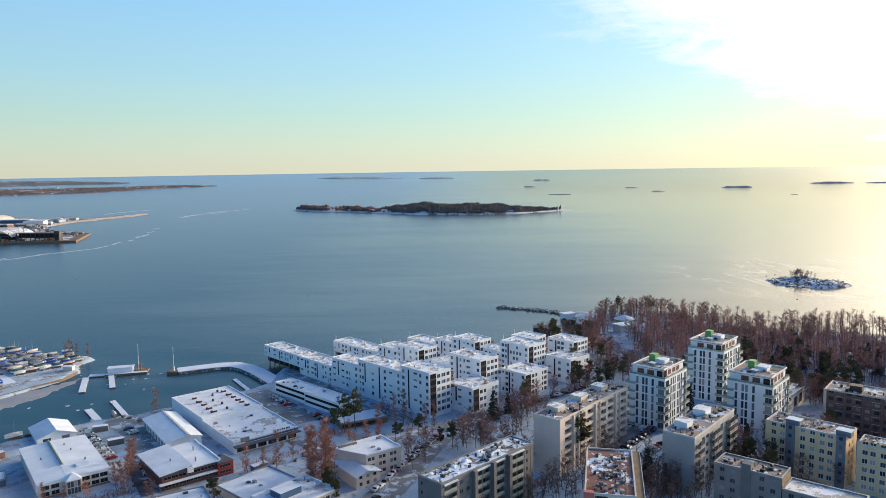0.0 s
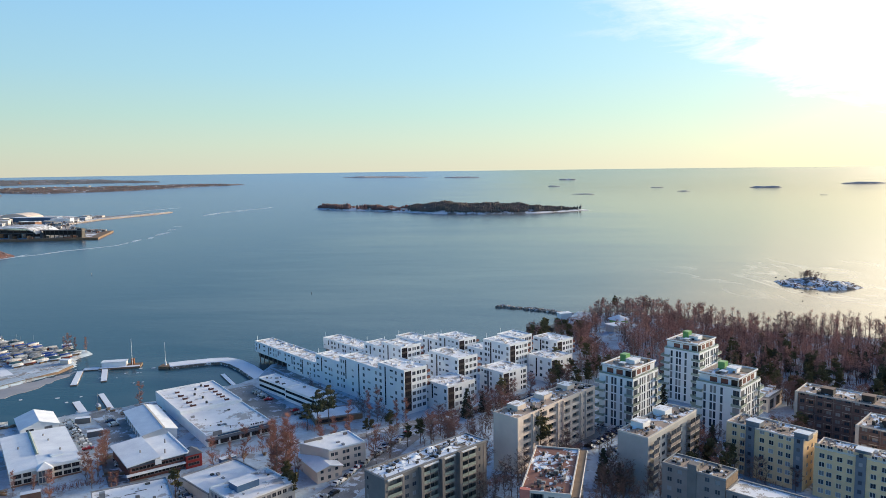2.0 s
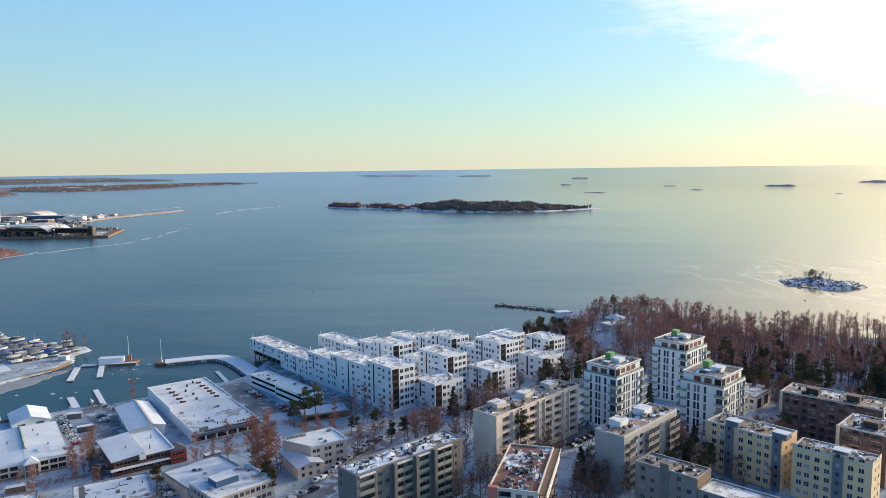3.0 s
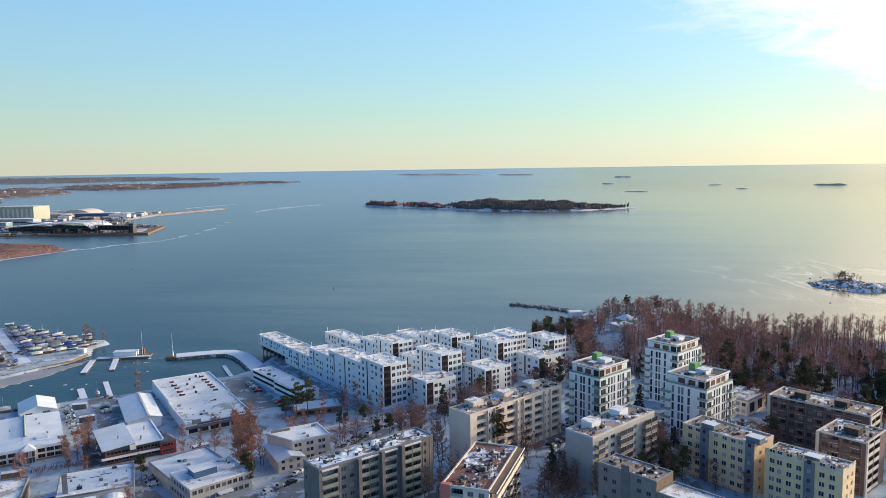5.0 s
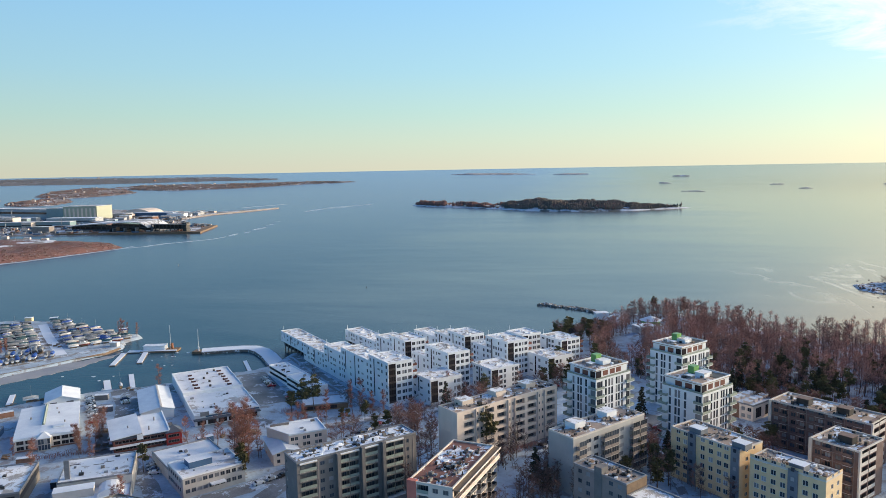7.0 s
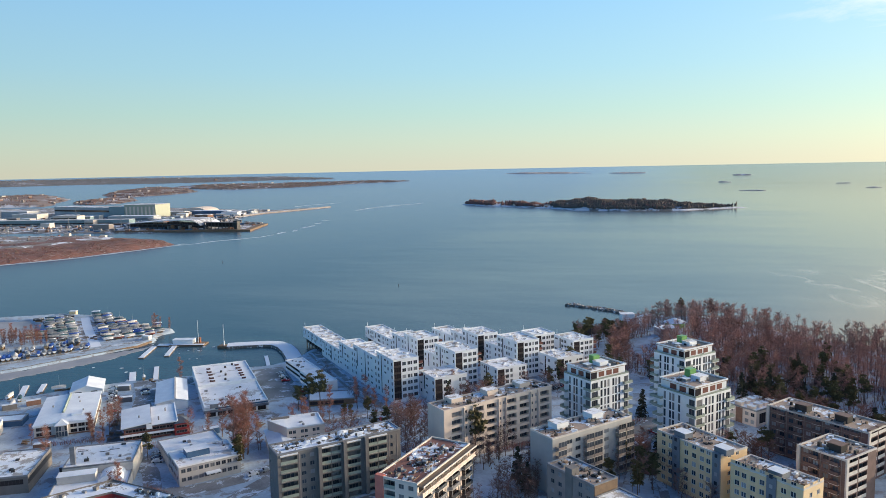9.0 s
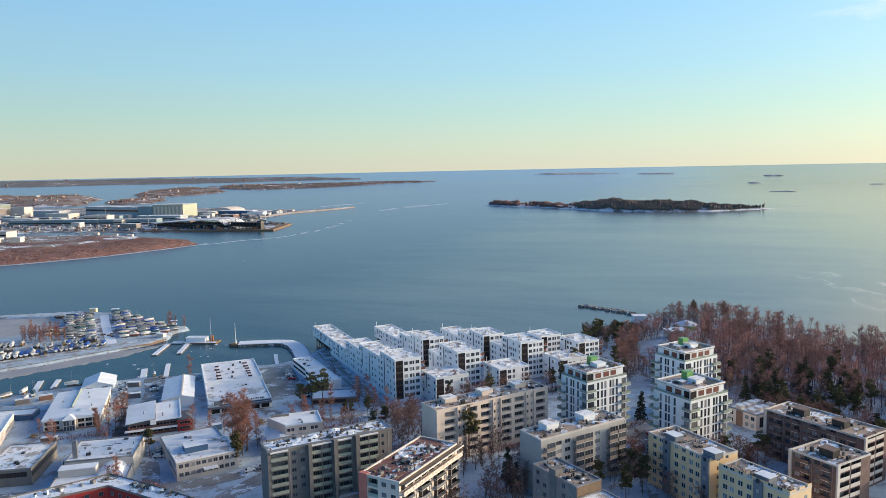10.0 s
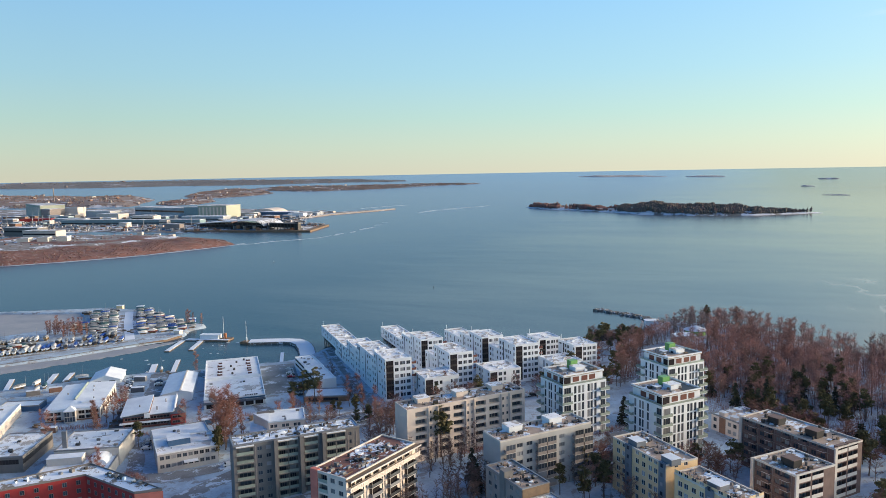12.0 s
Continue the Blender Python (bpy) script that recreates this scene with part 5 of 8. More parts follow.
# ---- far shores and islands ----
def dark_green(name, c1, c2, vary=0.0):
    return material(name, c1, c2, 0.95, 0.08, 0.8, 0.0, vary=vary, spec=0.1)


# island pines painted lighter than near ones to stand in for haze
M["hazed_pine"] = dark_green("hazed_pine", (0.125, 0.115, 0.10), (0.17, 0.145, 0.125))
M["far_birch"] = dark_green("far_birch", (0.28, 0.145, 0.125), (0.21, 0.12, 0.105))
M["far_scrub"] = dark_green("far_scrub", (0.25, 0.185, 0.155), (0.19, 0.145, 0.125))
# rock base paled to paint in distance haze; the patches are snow
M["skerry"] = material("hazed_snowy_skerry", (0.46, 0.42, 0.41), (0.35, 0.32, 0.31), 0.95, 0.02, 0.2, 0.2, patch=(0.6, 0.6, 0.63), patch_at=0.6, patch_scale=0.02)
M["heath"] = material("brown_heath_snow", (0.225, 0.104, 0.085), (0.12, 0.066, 0.058), 0.95, 0.09, 0.7, 0.8, patch=(0.42, 0.38, 0.39), patch_at=0.59, patch_scale=0.4)
# woods of the far shores, greyed so that haze sits in their colour
M["wood_pale"] = dark_green("hazed_birch_wood", (0.245, 0.155, 0.138), (0.205, 0.14, 0.13))
M["wood_dim"] = dark_green("hazed_pine_wood", (0.175, 0.16, 0.155), (0.215, 0.178, 0.168))
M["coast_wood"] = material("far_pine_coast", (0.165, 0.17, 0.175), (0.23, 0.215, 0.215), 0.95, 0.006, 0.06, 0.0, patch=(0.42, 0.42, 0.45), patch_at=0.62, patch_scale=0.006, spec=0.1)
M["shore_mix"] = material("far_shore_ground", (0.27, 0.20, 0.18), (0.18, 0.155, 0.145), 0.95, 0.012, 0.07, 0.1, patch=(0.62, 0.61, 0.64), patch_at=0.56, patch_scale=0.012)
M["far_rock"] = material("far_rock_snow", (0.22, 0.19, 0.17), (0.14, 0.125, 0.115), 0.95, 0.02, 0.3, 0.2, patch=(0.72, 0.72, 0.75), patch_at=0.42, patch_scale=0.03)
M["yard"] = material("trampled_yard_snow", (0.27, 0.24, 0.23), (0.14, 0.125, 0.12), 0.9, 0.03, 0.35, 0.3, patch=(0.66, 0.68, 0.73), patch_at=0.53, patch_scale=0.03)


def landmass(name, label, outline, rise, mat, step, seed=0, edge=25.0, category="island", rough=0.5, hill=lambda x: 1.0):
    """A low shore with its own outline, on the sea; returns a height function for what stands on it."""
    px, py = [p[0] for p in outline], [p[1] for p in outline]
    cx, cy = sum(px) / len(px), sum(py) / len(py)

    def level(x, y):
        return sea_z(math.hypot(x - SEA_MID[0], y - SEA_MID[1]))

    def lift(x, y, sd):
        if sd < 0:
            return sd * 0.3
        n = noise.fractal(Vector((x / (edge * 4), y / (edge * 4), seed)), 1.0, 2.0, 4)
        return (0.8 + rise * (1 - math.exp(-sd / edge)) * (1 + rough * n) * hill(x)) * min(1.0, 0.2 + sd / 4)

    s = Shape()
    ids = {}
    gx, gy = np.meshgrid(np.arange(min(px) - step, max(px) + step, step), np.arange(min(py) - step, max(py) + step, step), indexing="ij")
    far = inside_by(outline, gx, gy)
    for i in range(gx.shape[0]):
        for j in range(gx.shape[1]):
            if far[i, j] > -step * 1.6:
                ids[i, j] = len(s.v)
                s.v.append((gx[i, j] - cx, gy[i, j] - cy, max(lift(gx[i, j], gy[i, j], far[i, j]), -4.0) + level(gx[i, j], gy[i, j])))
    for (i, j), k in ids.items():
        q = [ids.get(c) for c in ((i, j), (i + 1, j), (i + 1, j + 1), (i, j + 1))]
        if None not in q:
            s.f.append(tuple(q))
            s.m.append(0)
    me = s.mesh(name, [mat])
    me.polygons.foreach_set("use_smooth", [True] * len(me.polygons))
    ob = new(name, me)
    ob.location = (cx, cy, 0)
    tagged(ob, label, category, kind="structure")
    return lambda x, y, sd=None: level(x, y) + lift(x, y, inside_by(outline, np.array([x]), np.array([y]))[0] if sd is None else sd), outline


def clump(s, x, y, z, r, h, g, slot):
    """A small far-off tree: a ragged double cone on a short stem."""
    i = len(s.v)
    n = 5 if r > 3.6 else 4
    if h < r * 4.2 and g.random() < 0.8:
        rings = [(0.10, 0.5), (0.42, 1.0), (0.75, 0.8)]
        for fz, fr in rings:
            t = g.random()
            s.v += [(x + r * fr * g.uniform(0.7, 1.15) * math.cos(6.283 * k / n + t), y + r * fr * g.uniform(0.7, 1.15) * math.sin(6.283 * k / n + t), z + h * (fz + g.uniform(-0.07, 0.07))) for k in range(n)]
        s.v.append((x + g.uniform(-0.4, 0.4) * r, y + g.uniform(-0.4, 0.4) * r, z + h))
        for k in range(n):
            j = (k + 1) % n
            s.f += [(i + k, i + j, i + n + j, i + n + k), (i + n + k, i + n + j, i + 2 * n + j, i + 2 * n + k), (i + 2 * n + k, i + 2 * n + j, i + 3 * n)]
            s.m += [slot] * 3
        return
    tip = (x + g.uniform(-0.2, 0.2) * r, y + g.uniform(-0.2, 0.2) * r, z + h)
    ring = [(x + r * g.uniform(0.6, 1.2) * math.cos(6.283 * k / n + g.random()), y + r * g.uniform(0.6, 1.2) * math.sin(6.283 * k / n + g.random()), z + h * g.uniform(0.3, 0.6)) for k in range(n)]
    s.v += [tip, (x, y, z)] + ring
    for k in range(n):
        j = (k + 1) % n
        s.f += [(i, i + 2 + k, i + 2 + j), (i + 1, i + 2 + j, i + 2 + k)]
        s.m += [slot, slot]


def far_wood(name, label, land, count, mats, r, h, seed, where=None, split=None, shore=0.0):
    """Far woods as one thing: many small crowns."""
    height, outline = land
    g = random.Random(seed)
    px, py = [p[0] for p in outline], [p[1] for p in outline]
    s, done = Shape(), 0
    spread = np.random.RandomState(seed)
    gx, gy = spread.uniform(min(px), max(px), count * 6), spread.uniform(min(py), max(py), count * 6)
    far = inside_by(outline, gx, gy)
    for x, y, sd in zip(gx, gy, far):
        if sd < max(r * 0.8, shore) or (where and not where(x, y, g)):
            continue
        clump(s, x, y, height(x, y, sd) - 0.3, r * g.uniform(0.7, 1.3), h * g.uniform(0.6, 1.15) * (0.82 + 0.8 * noise.noise(Vector((x / 26, y / 26, 1)))), g, split(x, y, g) if split else g.randrange(len(mats)))
        done += 1
        if done >= count:
            break
    ob = new(name, s.mesh(name, mats))
    return tagged(ob, label, "woods", kind="stuff")


def far_house(land, x, y, w, d, h, ang, wall, label="small pale house on the far shore", name="house", roof="roof_mix"):
    z = land[0](x, y)
    root = thing(name, pose(x, y, z - 0.5, 0, 0, ang), label, "house")
    part("wall", Shape().box(0, 0, 0, w, d, h + 0.5), M[wall], root)
    part("roof", Shape().box(-0.4, -0.4, h + 0.5, w + 0.4, d + 0.4, h + 1.0), M[roof], root)
    return root


M["islet_rock"] = material("islet_rock_snow", (0.13, 0.105, 0.09), (0.08, 0.068, 0.06), 0.95, 0.1, 0.9, 0.4, patch=(0.66, 0.70, 0.78), patch_at=0.475, patch_scale=0.26)
isle = landmass("wooded_island", "long wooded island with snowy shore", [(-412, 2003), (-340, 1932), (-250, 1890), (-215, 1862), (-130, 1800), (-70, 1735), (60, 1700), (180, 1722), (245, 1765), (300, 1806), (328, 1822), (270, 1832),
                (150, 1850), (20, 1880), (-120, 1930), (-200, 1935), (-300, 2000), (-380, 2034)], 10.0, M["far_rock"], 9.0, 1, 45.0, hill=lambda x: 0.75 + 0.35 * math.exp(-((x + 350) / 45) ** 2) + 0.3 * math.exp(-((x + 200) / 50) ** 2) + 1.15 * math.exp(-((x - 40) / 150) ** 4))
far_wood("island_woods", "dark pine and brown birch wood on the island", isle, 7000, [M["hazed_pine"], M["far_birch"], M["far_scrub"]], 2.5, 9.4, 5,
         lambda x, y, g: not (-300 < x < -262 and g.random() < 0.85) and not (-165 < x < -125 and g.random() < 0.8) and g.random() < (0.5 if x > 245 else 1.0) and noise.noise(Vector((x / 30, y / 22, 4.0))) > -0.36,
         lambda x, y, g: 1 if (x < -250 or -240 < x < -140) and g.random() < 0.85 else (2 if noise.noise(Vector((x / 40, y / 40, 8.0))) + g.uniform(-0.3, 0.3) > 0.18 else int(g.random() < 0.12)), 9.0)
for x, y in ((-180, 1850), (-150, 1835), (-240, 1890), (-90, 1800)):
    far_house(isle, x, y, 12, 8, 4, 20, "cream")

islet = landmass("islet", "small rocky islet with snow and bare bushes", [(309, 690), (306, 668), (316, 645), (335, 637), (358, 640), (372, 650), (366, 672), (352, 692), (330, 704)], 2.0,
                 M["islet_rock"], 2.0, 3, 6.0, rough=2.2)
far_wood("islet_bushes", "bare brown bushes on the rocky islet", islet, 90, [M["far_birch"], M["far_scrub"]], 0.9, 1.6, 6, lambda x, y, g: g.random() < 0.5)

for k, (a, b, depth, rise) in enumerate((((1186, 3101), (1306, 3047), 40, 9), ((1618, 3222), (1800, 3165), 50, 10), ((385, 3459), (449, 3436), 25, 4), ((500, 3998), (596, 3971), 40, 5), ((404, 2805), (500, 2775), 20, 3),
                                    ((806, 3225), (873, 3225), 20, 3), ((834, 2912), (890, 2890), 25, 4), ((-761, 4370), (-215, 4330), 120, 9), ((-134, 4300), (85, 4280), 80, 7), ((1820, 3150), (1960, 3110), 25, 4),
                                    ((1195, 2505), (1225, 2490), 10, 2))):
    dx, dy = b[0] - a[0], b[1] - a[1]
    n = math.hypot(dx, dy)
    nx, ny = -dy / n * depth, dx / n * depth
    out = [a, (a[0] + dx * 0.3 - nx * 0.4, a[1] + dy * 0.3 - ny * 0.4), (a[0] + dx * 0.7 - nx * 0.3, a[1] + dy * 0.7 - ny * 0.3), b, (a[0] + dx * 0.65 + nx * 0.6, a[1] + dy * 0.65 + ny * 0.6), (a[0] + dx * 0.3 + nx * 0.6, a[1] + dy * 0.3 + ny * 0.6)]
    sk = landmass("skerry", "low bare skerry far out at sea", out, rise * 0.75, M["skerry"], max(4.0, n / 40), 10 + k, depth * 0.35, "skerry", 0.9)

# near spit of heaped earth, quay, port peninsula
mound = landmass("heaped_spit", "long spit of reddish-brown heaped earth with thin snow", [(-588, 946), (-592, 915), (-604, 870), (-616, 826), (-630, 780), (-650, 742), (-676, 700), (-716, 650), (-800, 600), (-1000, 560), (-1180, 700), (-1050, 860),
                 (-920, 992), (-780, 1008), (-660, 984)], 9.5, M["heath"], 6.0, 21, 18.0, "spit", 0.4)
SITE = [(-668, 945), (-690, 880), (-712, 800), (-750, 730), (-820, 670), (-1000, 640), (-1120, 710), (-1020, 850), (-900, 965), (-780, 985), (-705, 970)]
site = landmass("site_ground", "flat trampled building ground with streaks of snow", SITE, 10.2, M["yard"], 7.0, 33, 7.0, "ground", 0.08)
far_wood("spit_scrub", "reddish bare scrub on the earth spit", mound, 5200, [M["far_birch"], M["heath"], M["heath"], M["far_scrub"]], 1.0, 1.5, 8, lambda x, y, g: not within(SITE, x, y))
port = landmass("port_ground", "flat snowy port ground with quays", [(-592, 1178), (-640, 1300), (-760, 1390), (-800, 1470), (-827, 1521), (-826, 1638), (-803, 1730), (-782, 1811), (-766, 1905), (-788, 1918), (-820, 1872), (-862, 1775), (-900, 1720), (-980, 1790), (-1300, 1900), (-1700, 1900),
                (-2300, 1700), (-2300, 900), (-1400, 800), (-1150, 960), (-1060, 1095), (-820, 1122)], 2.0, M["yard"], 16.0, 22, 10.0, "port", 0.1)
town = landmass("town_shore", "far built-up shore with hilly bare woods", [(-2500, 1750), (-1976, 1931), (-1850, 1985), (-1900, 2090), (-1947, 2128), (-2100, 2380), (-2300, 2500), (-2900, 2300), (-3000, 1700)], 17.0,
                M["shore_mix"], 26.0, 23, 90.0, "shore", 0.7)
chain = landmass("low_point", "low snowy point with bare woods", [(-1853, 2110), (-1741, 2075), (-1690, 2150), (-1760, 2345), (-1890, 2480), (-1985, 2440), (-1960, 2250)], 7.0, M["shore_mix"], 18.0, 27, 60.0, "shore", 0.7)
point = landmass("wooded_point", "low wooded point with scattered houses", [(-2000, 2500), (-1940, 2530), (-1890, 2680), (-1880, 2900), (-2050, 3080), (-2300, 3140), (-2300, 2870), (-2150, 2600)], 10.0, M["shore_mix"], 24.0, 28, 80.0, "shore", 0.7)
cape = landmass("wooded_cape", "long low wooded cape with scattered houses", [(-1960, 3080), (-1840, 3060), (-1600, 3250), (-1350, 3600), (-1140, 3760), (-1190, 3800), (-1400, 3740), (-1700, 3560), (-2100, 3380), (-2200, 3150)],
                11.0, M["shore_mix"], 32.0, 24, 90.0, "shore")
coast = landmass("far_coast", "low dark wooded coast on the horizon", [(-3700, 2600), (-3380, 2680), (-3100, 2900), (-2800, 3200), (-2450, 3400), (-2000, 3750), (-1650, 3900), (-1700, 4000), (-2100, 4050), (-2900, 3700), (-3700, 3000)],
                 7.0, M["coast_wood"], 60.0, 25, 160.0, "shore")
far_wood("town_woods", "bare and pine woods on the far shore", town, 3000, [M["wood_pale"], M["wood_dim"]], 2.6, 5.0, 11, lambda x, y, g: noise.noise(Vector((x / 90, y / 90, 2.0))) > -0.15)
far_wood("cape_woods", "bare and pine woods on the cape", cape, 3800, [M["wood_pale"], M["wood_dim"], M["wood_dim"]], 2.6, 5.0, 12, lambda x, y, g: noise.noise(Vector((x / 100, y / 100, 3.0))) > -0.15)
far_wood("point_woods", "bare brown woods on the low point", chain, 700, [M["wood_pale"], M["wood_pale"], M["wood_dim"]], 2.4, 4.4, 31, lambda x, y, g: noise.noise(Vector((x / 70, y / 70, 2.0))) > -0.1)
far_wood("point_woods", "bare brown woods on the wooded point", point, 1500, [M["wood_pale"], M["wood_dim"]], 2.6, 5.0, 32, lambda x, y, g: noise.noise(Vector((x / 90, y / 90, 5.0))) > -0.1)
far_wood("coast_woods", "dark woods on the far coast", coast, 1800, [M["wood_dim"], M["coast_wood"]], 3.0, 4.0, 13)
g = random.Random(15)
for land, n, lo, hi in ((town, 30, 6, 14), (chain, 6, 5, 10), (point, 11, 5, 10), (cape, 18, 5, 11), (coast, 7, 7, 14)):
    px, py = [p[0] for p in land[1]], [p[1] for p in land[1]]
    k = 0
    while k < n:
        x, y = g.uniform(min(px), max(px)), g.uniform(min(py), max(py))
        if within(land[1], x, y) and within(land[1], x + 20, y - 20):
            far_house(land, x, y, g.uniform(lo, hi), g.uniform(7, 12), g.uniform(4, 8), g.uniform(0, 90), g.choice(("cream", "taupe", "pale", "brick", "taupe")), roof=g.choice(("taupe", "roof_mix", "brown")))
            k += 1


def hall(x, y, w, d, h, ang, wall, label, name="industrial_hall", ribs=0, roof="far_roof", band=None, base=None):
    z = port[0](x, y) if base is None else base
    root = thing(name, pose(x, y, z - 0.6, 0, 0, ang), label, "industrial hall")
    part("wall", Shape().box(0, 0, 0, w, d, h), M[wall], root)
    part("roof", Shape().box(-0.5, -0.5, h, w + 0.5, d + 0.5, h + 0.7), M[roof], root)
    for k in range(ribs):
        part("panel", Shape().box(w * (k + 0.3) / ribs, -0.5, 0.8, w * (k + 0.7) / ribs, 0.02, h * 0.86), M["cream"], root)
    if band:
        part("window_band", Shape().box(1.0, -0.3, h * band, w - 1.0, 0.02, h * (band + 0.18)), M["strip"], root)
    return root


M["hall_green"] = material("pale_green_cladding", (0.40, 0.42, 0.33), (0.33, 0.35, 0.275), 0.6, 0.02, 0.5, 0.05)
M["far_roof"] = material("patchy_snow_roof", (0.50, 0.49, 0.49), (0.36, 0.35, 0.35), 0.9, 0.03, 0.4, 0.1, patch=(0.74, 0.76, 0.80), patch_at=0.50, patch_scale=0.035)
# both claddings lightened to paint the haze over the port into them
M["far_grey"] = material("hazed_grey_cladding", (0.42, 0.44, 0.46), (0.33, 0.345, 0.365), 0.7, 0.02, 0.5, 0.05)
M["hall_blue"] = material("hazed_blue_green_cladding", (0.23, 0.33, 0.36), (0.17, 0.25, 0.28), 0.5, 0.02, 0.5, 0.05)


hall(-1099.7, 1464, 83, 60, 31, 3.6, "hall_green", "tall pale green shipyard hall with light doors", ribs=8)
hall(-1141, 1461, 41, 60, 27, 3.6, "hall_blue", "blue-green end of the shipyard hall")
hall(-1357, 1519, 222, 50, 24, -12.0, "far_grey", "long grey shipyard hall with a window band", band=0.55)
hall(-1272, 1214, 345, 24, 11, 9.8, "hall_blue", "long low port shed", band=0.3)
hall(-1743, 1499, 205, 60, 34, -29.0, "hall_green", "very large pale green shipyard hall", ribs=14)
hall(-1562, 1400, 42, 40, 25, -10.0, "taupe", "dark brown industrial block", name="industrial_block")
hall(-1520, 1440, 40, 30, 27, 5.0, "cream", "beige industrial block with flat roof", name="industrial_block")
hall(-1450, 1442, 80, 40, 17, 3.0, "far_grey", "grey snow-roofed port warehouse")
hall(-1368, 1400, 70, 36, 13, 3.0, "pale", "pale snow-roofed port warehouse")
hall(-1468, 1262, 74, 20, 8, 28.0, "red", "row of red-roofed port sheds", roof="red")
hall(-1390, 1290, 90, 20, 8, 8.0, "far_grey", "low grey port shed")
hall(-1180, 1330, 60, 26, 14, 6.0, "cream", "cream port office with windows", band=0.5)
hall(-1050, 1350, 110, 30, 12, 6.0, "far_grey", "grey snow-roofed port shed", band=0.4)
def ferry_terminal():
    b = thing("ferry_terminal", pose(-868.0, 1196.0, 2.4, 0, 0, -6.0), "ferry terminal with a curved white roof over dark glass", "terminal")
    part("base", Shape().box(0, 0, -0.5, 182, 46, 8.5), M["slate"], b)
    part("window_band", Shape().box(2, -0.4, 3.0, 178, -0.004, 7.4), M["strip"], b)
    q = Shape()
    run = [(-6, 8.6), (20, 11.0), (60, 13.6), (100, 16.4), (138, 18.4), (160, 17.0), (172, 12.5), (178, 8.8)]
    for (xa, za), (xb, zb) in zip(run, run[1:]):
        q.face([(xa, -9, za), (xb, -9, zb), (xb, 48, zb + 1.5), (xa, 48, za + 1.5)])
        q.face([(xa, -9, za - 1.2), (xb, -9, zb - 1.2), (xb, -9, zb), (xa, -9, za)])
        q.face([(xa, -9, za - 1.2), (xb, -9, zb - 1.2), (xb, 48, zb), (xa, 48, za)])
    part("curved_roof", q, M["far_roof"], b)
    part("glass_hall", Shape().box(92, 0.5, 8.5, 168, 45, 13.0), M["strip"], b)
    for k in range(15):
        part("pillar", Shape().tube((4 + k * 12, -8, -2.0), (4 + k * 12, -8, 9.0 + 0.5 * min(k, 11)), 0.7, 0.7, 6), M["dark"], b)
    for k in range(9):
        part("gantry", Shape().box(100 + k * 8.2, -16 - (k % 3), -2, 102 + k * 8.2, -9.5, 4.5 + (k * 7) % 5), M[("dark", "metal", "wood")[k % 3]], b)
    return b


ferry_terminal()


def gangway():
    b = thing("gangway", pose(-690.0, 1178.0, 2.4, 0, 0, -4.0), "dark open steel boarding gangway on the quay", "gangway")
    part("floor", Shape().box(0, 0, 5.0, 72, 10, 6.0), M["dark"], b)
    part("roof", Shape().box(-1, -1, 12.5, 74, 11, 13.5), M["dgrey"], b)
    part("glazing", Shape().box(2, 3.0, 6.0, 70, 9, 12.4), M["strip"], b)
    for k in range(10):
        part("post", Shape().box(k * 7.8, -0.4, -1.5, k * 7.8 + 1.0, 0.6, 12.5), M["dark"], b)
    part("tower", Shape().box(64, 0.2, -1.5, 72, 9.8, 16.0), M["dark"], b)
    return b


gangway()
hall(-1100, 1560, 90, 30, 8, 4.0, "far_grey", "grey snow-roofed terminal shed")
hall(-985, 1560, 100, 24, 10, 2.0, "blue", "blue port shed under snow", roof="roof_snow")
hall(-880, 1530, 40, 24, 9, 10.0, "white", "white port shed under snow")
for k in range(14):
    g2 = random.Random(70 + k)
    hall(-862 + g2.uniform(-40, 12), 1500 + k * 16, g2.uniform(10, 26), g2.uniform(8, 14), g2.uniform(3, 6), g2.uniform(-20, 40), g2.choice(("white", "cream", "pale", "far_grey")), "low shed on the spit", name="shed")
pier = new("harbour_mole", Shape().prism([(-832, 1480), (-827, 1560), (-826, 1640), (-803, 1732), (-782, 1812), (-767, 1903), (-779, 1908), (-796, 1822), (-820, 1742), (-842, 1640), (-846, 1480)], -2.0, 3.0, 0, 1).mesh("harbour_mole", [M["taupe"], M["far_roof"]]))
tagged(pier, "long snowy harbour mole with a pale stone face", "mole", kind="structure")
# arched hall
dome = thing("arched_hall", pose(-1035, 1645, port[0](-1035, 1645) - 0.5), "cream arched sports hall by the port", "hall")
s = Shape()
for i in range(12):
    a0, a1 = math.pi * i / 12, math.pi * (i + 1) / 12
    s.face([(-38 * math.cos(a0), 0, 14 * math.sin(a0)), (-38 * math.cos(a1), 0, 14 * math.sin(a1)), (-38 * math.cos(a1), 60, 14 * math.sin(a1)), (-38 * math.cos(a0), 60, 14 * math.sin(a0))])
s.face([(-38 * math.cos(math.pi * i / 12), 0, 14 * math.sin(math.pi * i / 12)) for i in range(13)])
part("shell", s, M["cream"], dome)
part("chimney", Shape().tube((0, 0, -10), (0, 0, 52), 2.4, 1.7, 10), M["taupe"], thing("chimney", pose(-2240, 2010, 20), "tall grey-brown power-station chimney", "chimney"))
hall(-1031, 928, 70, 24, 14, 8.0, "cream", "unfinished apartment block under scaffolding", name="building_site", base=3.0, band=0.5)
hall(-1120, 960, 80, 24, 16, 4.0, "grey", "concrete building site block", name="building_site", base=3.0, band=0.5)
for k in range(3):
    hall(-880 + k * 20, 800 + k * 18, 16, 18, 7, 30, "pale", "pale site tent on the spit", name="site_tent", base=11.0)
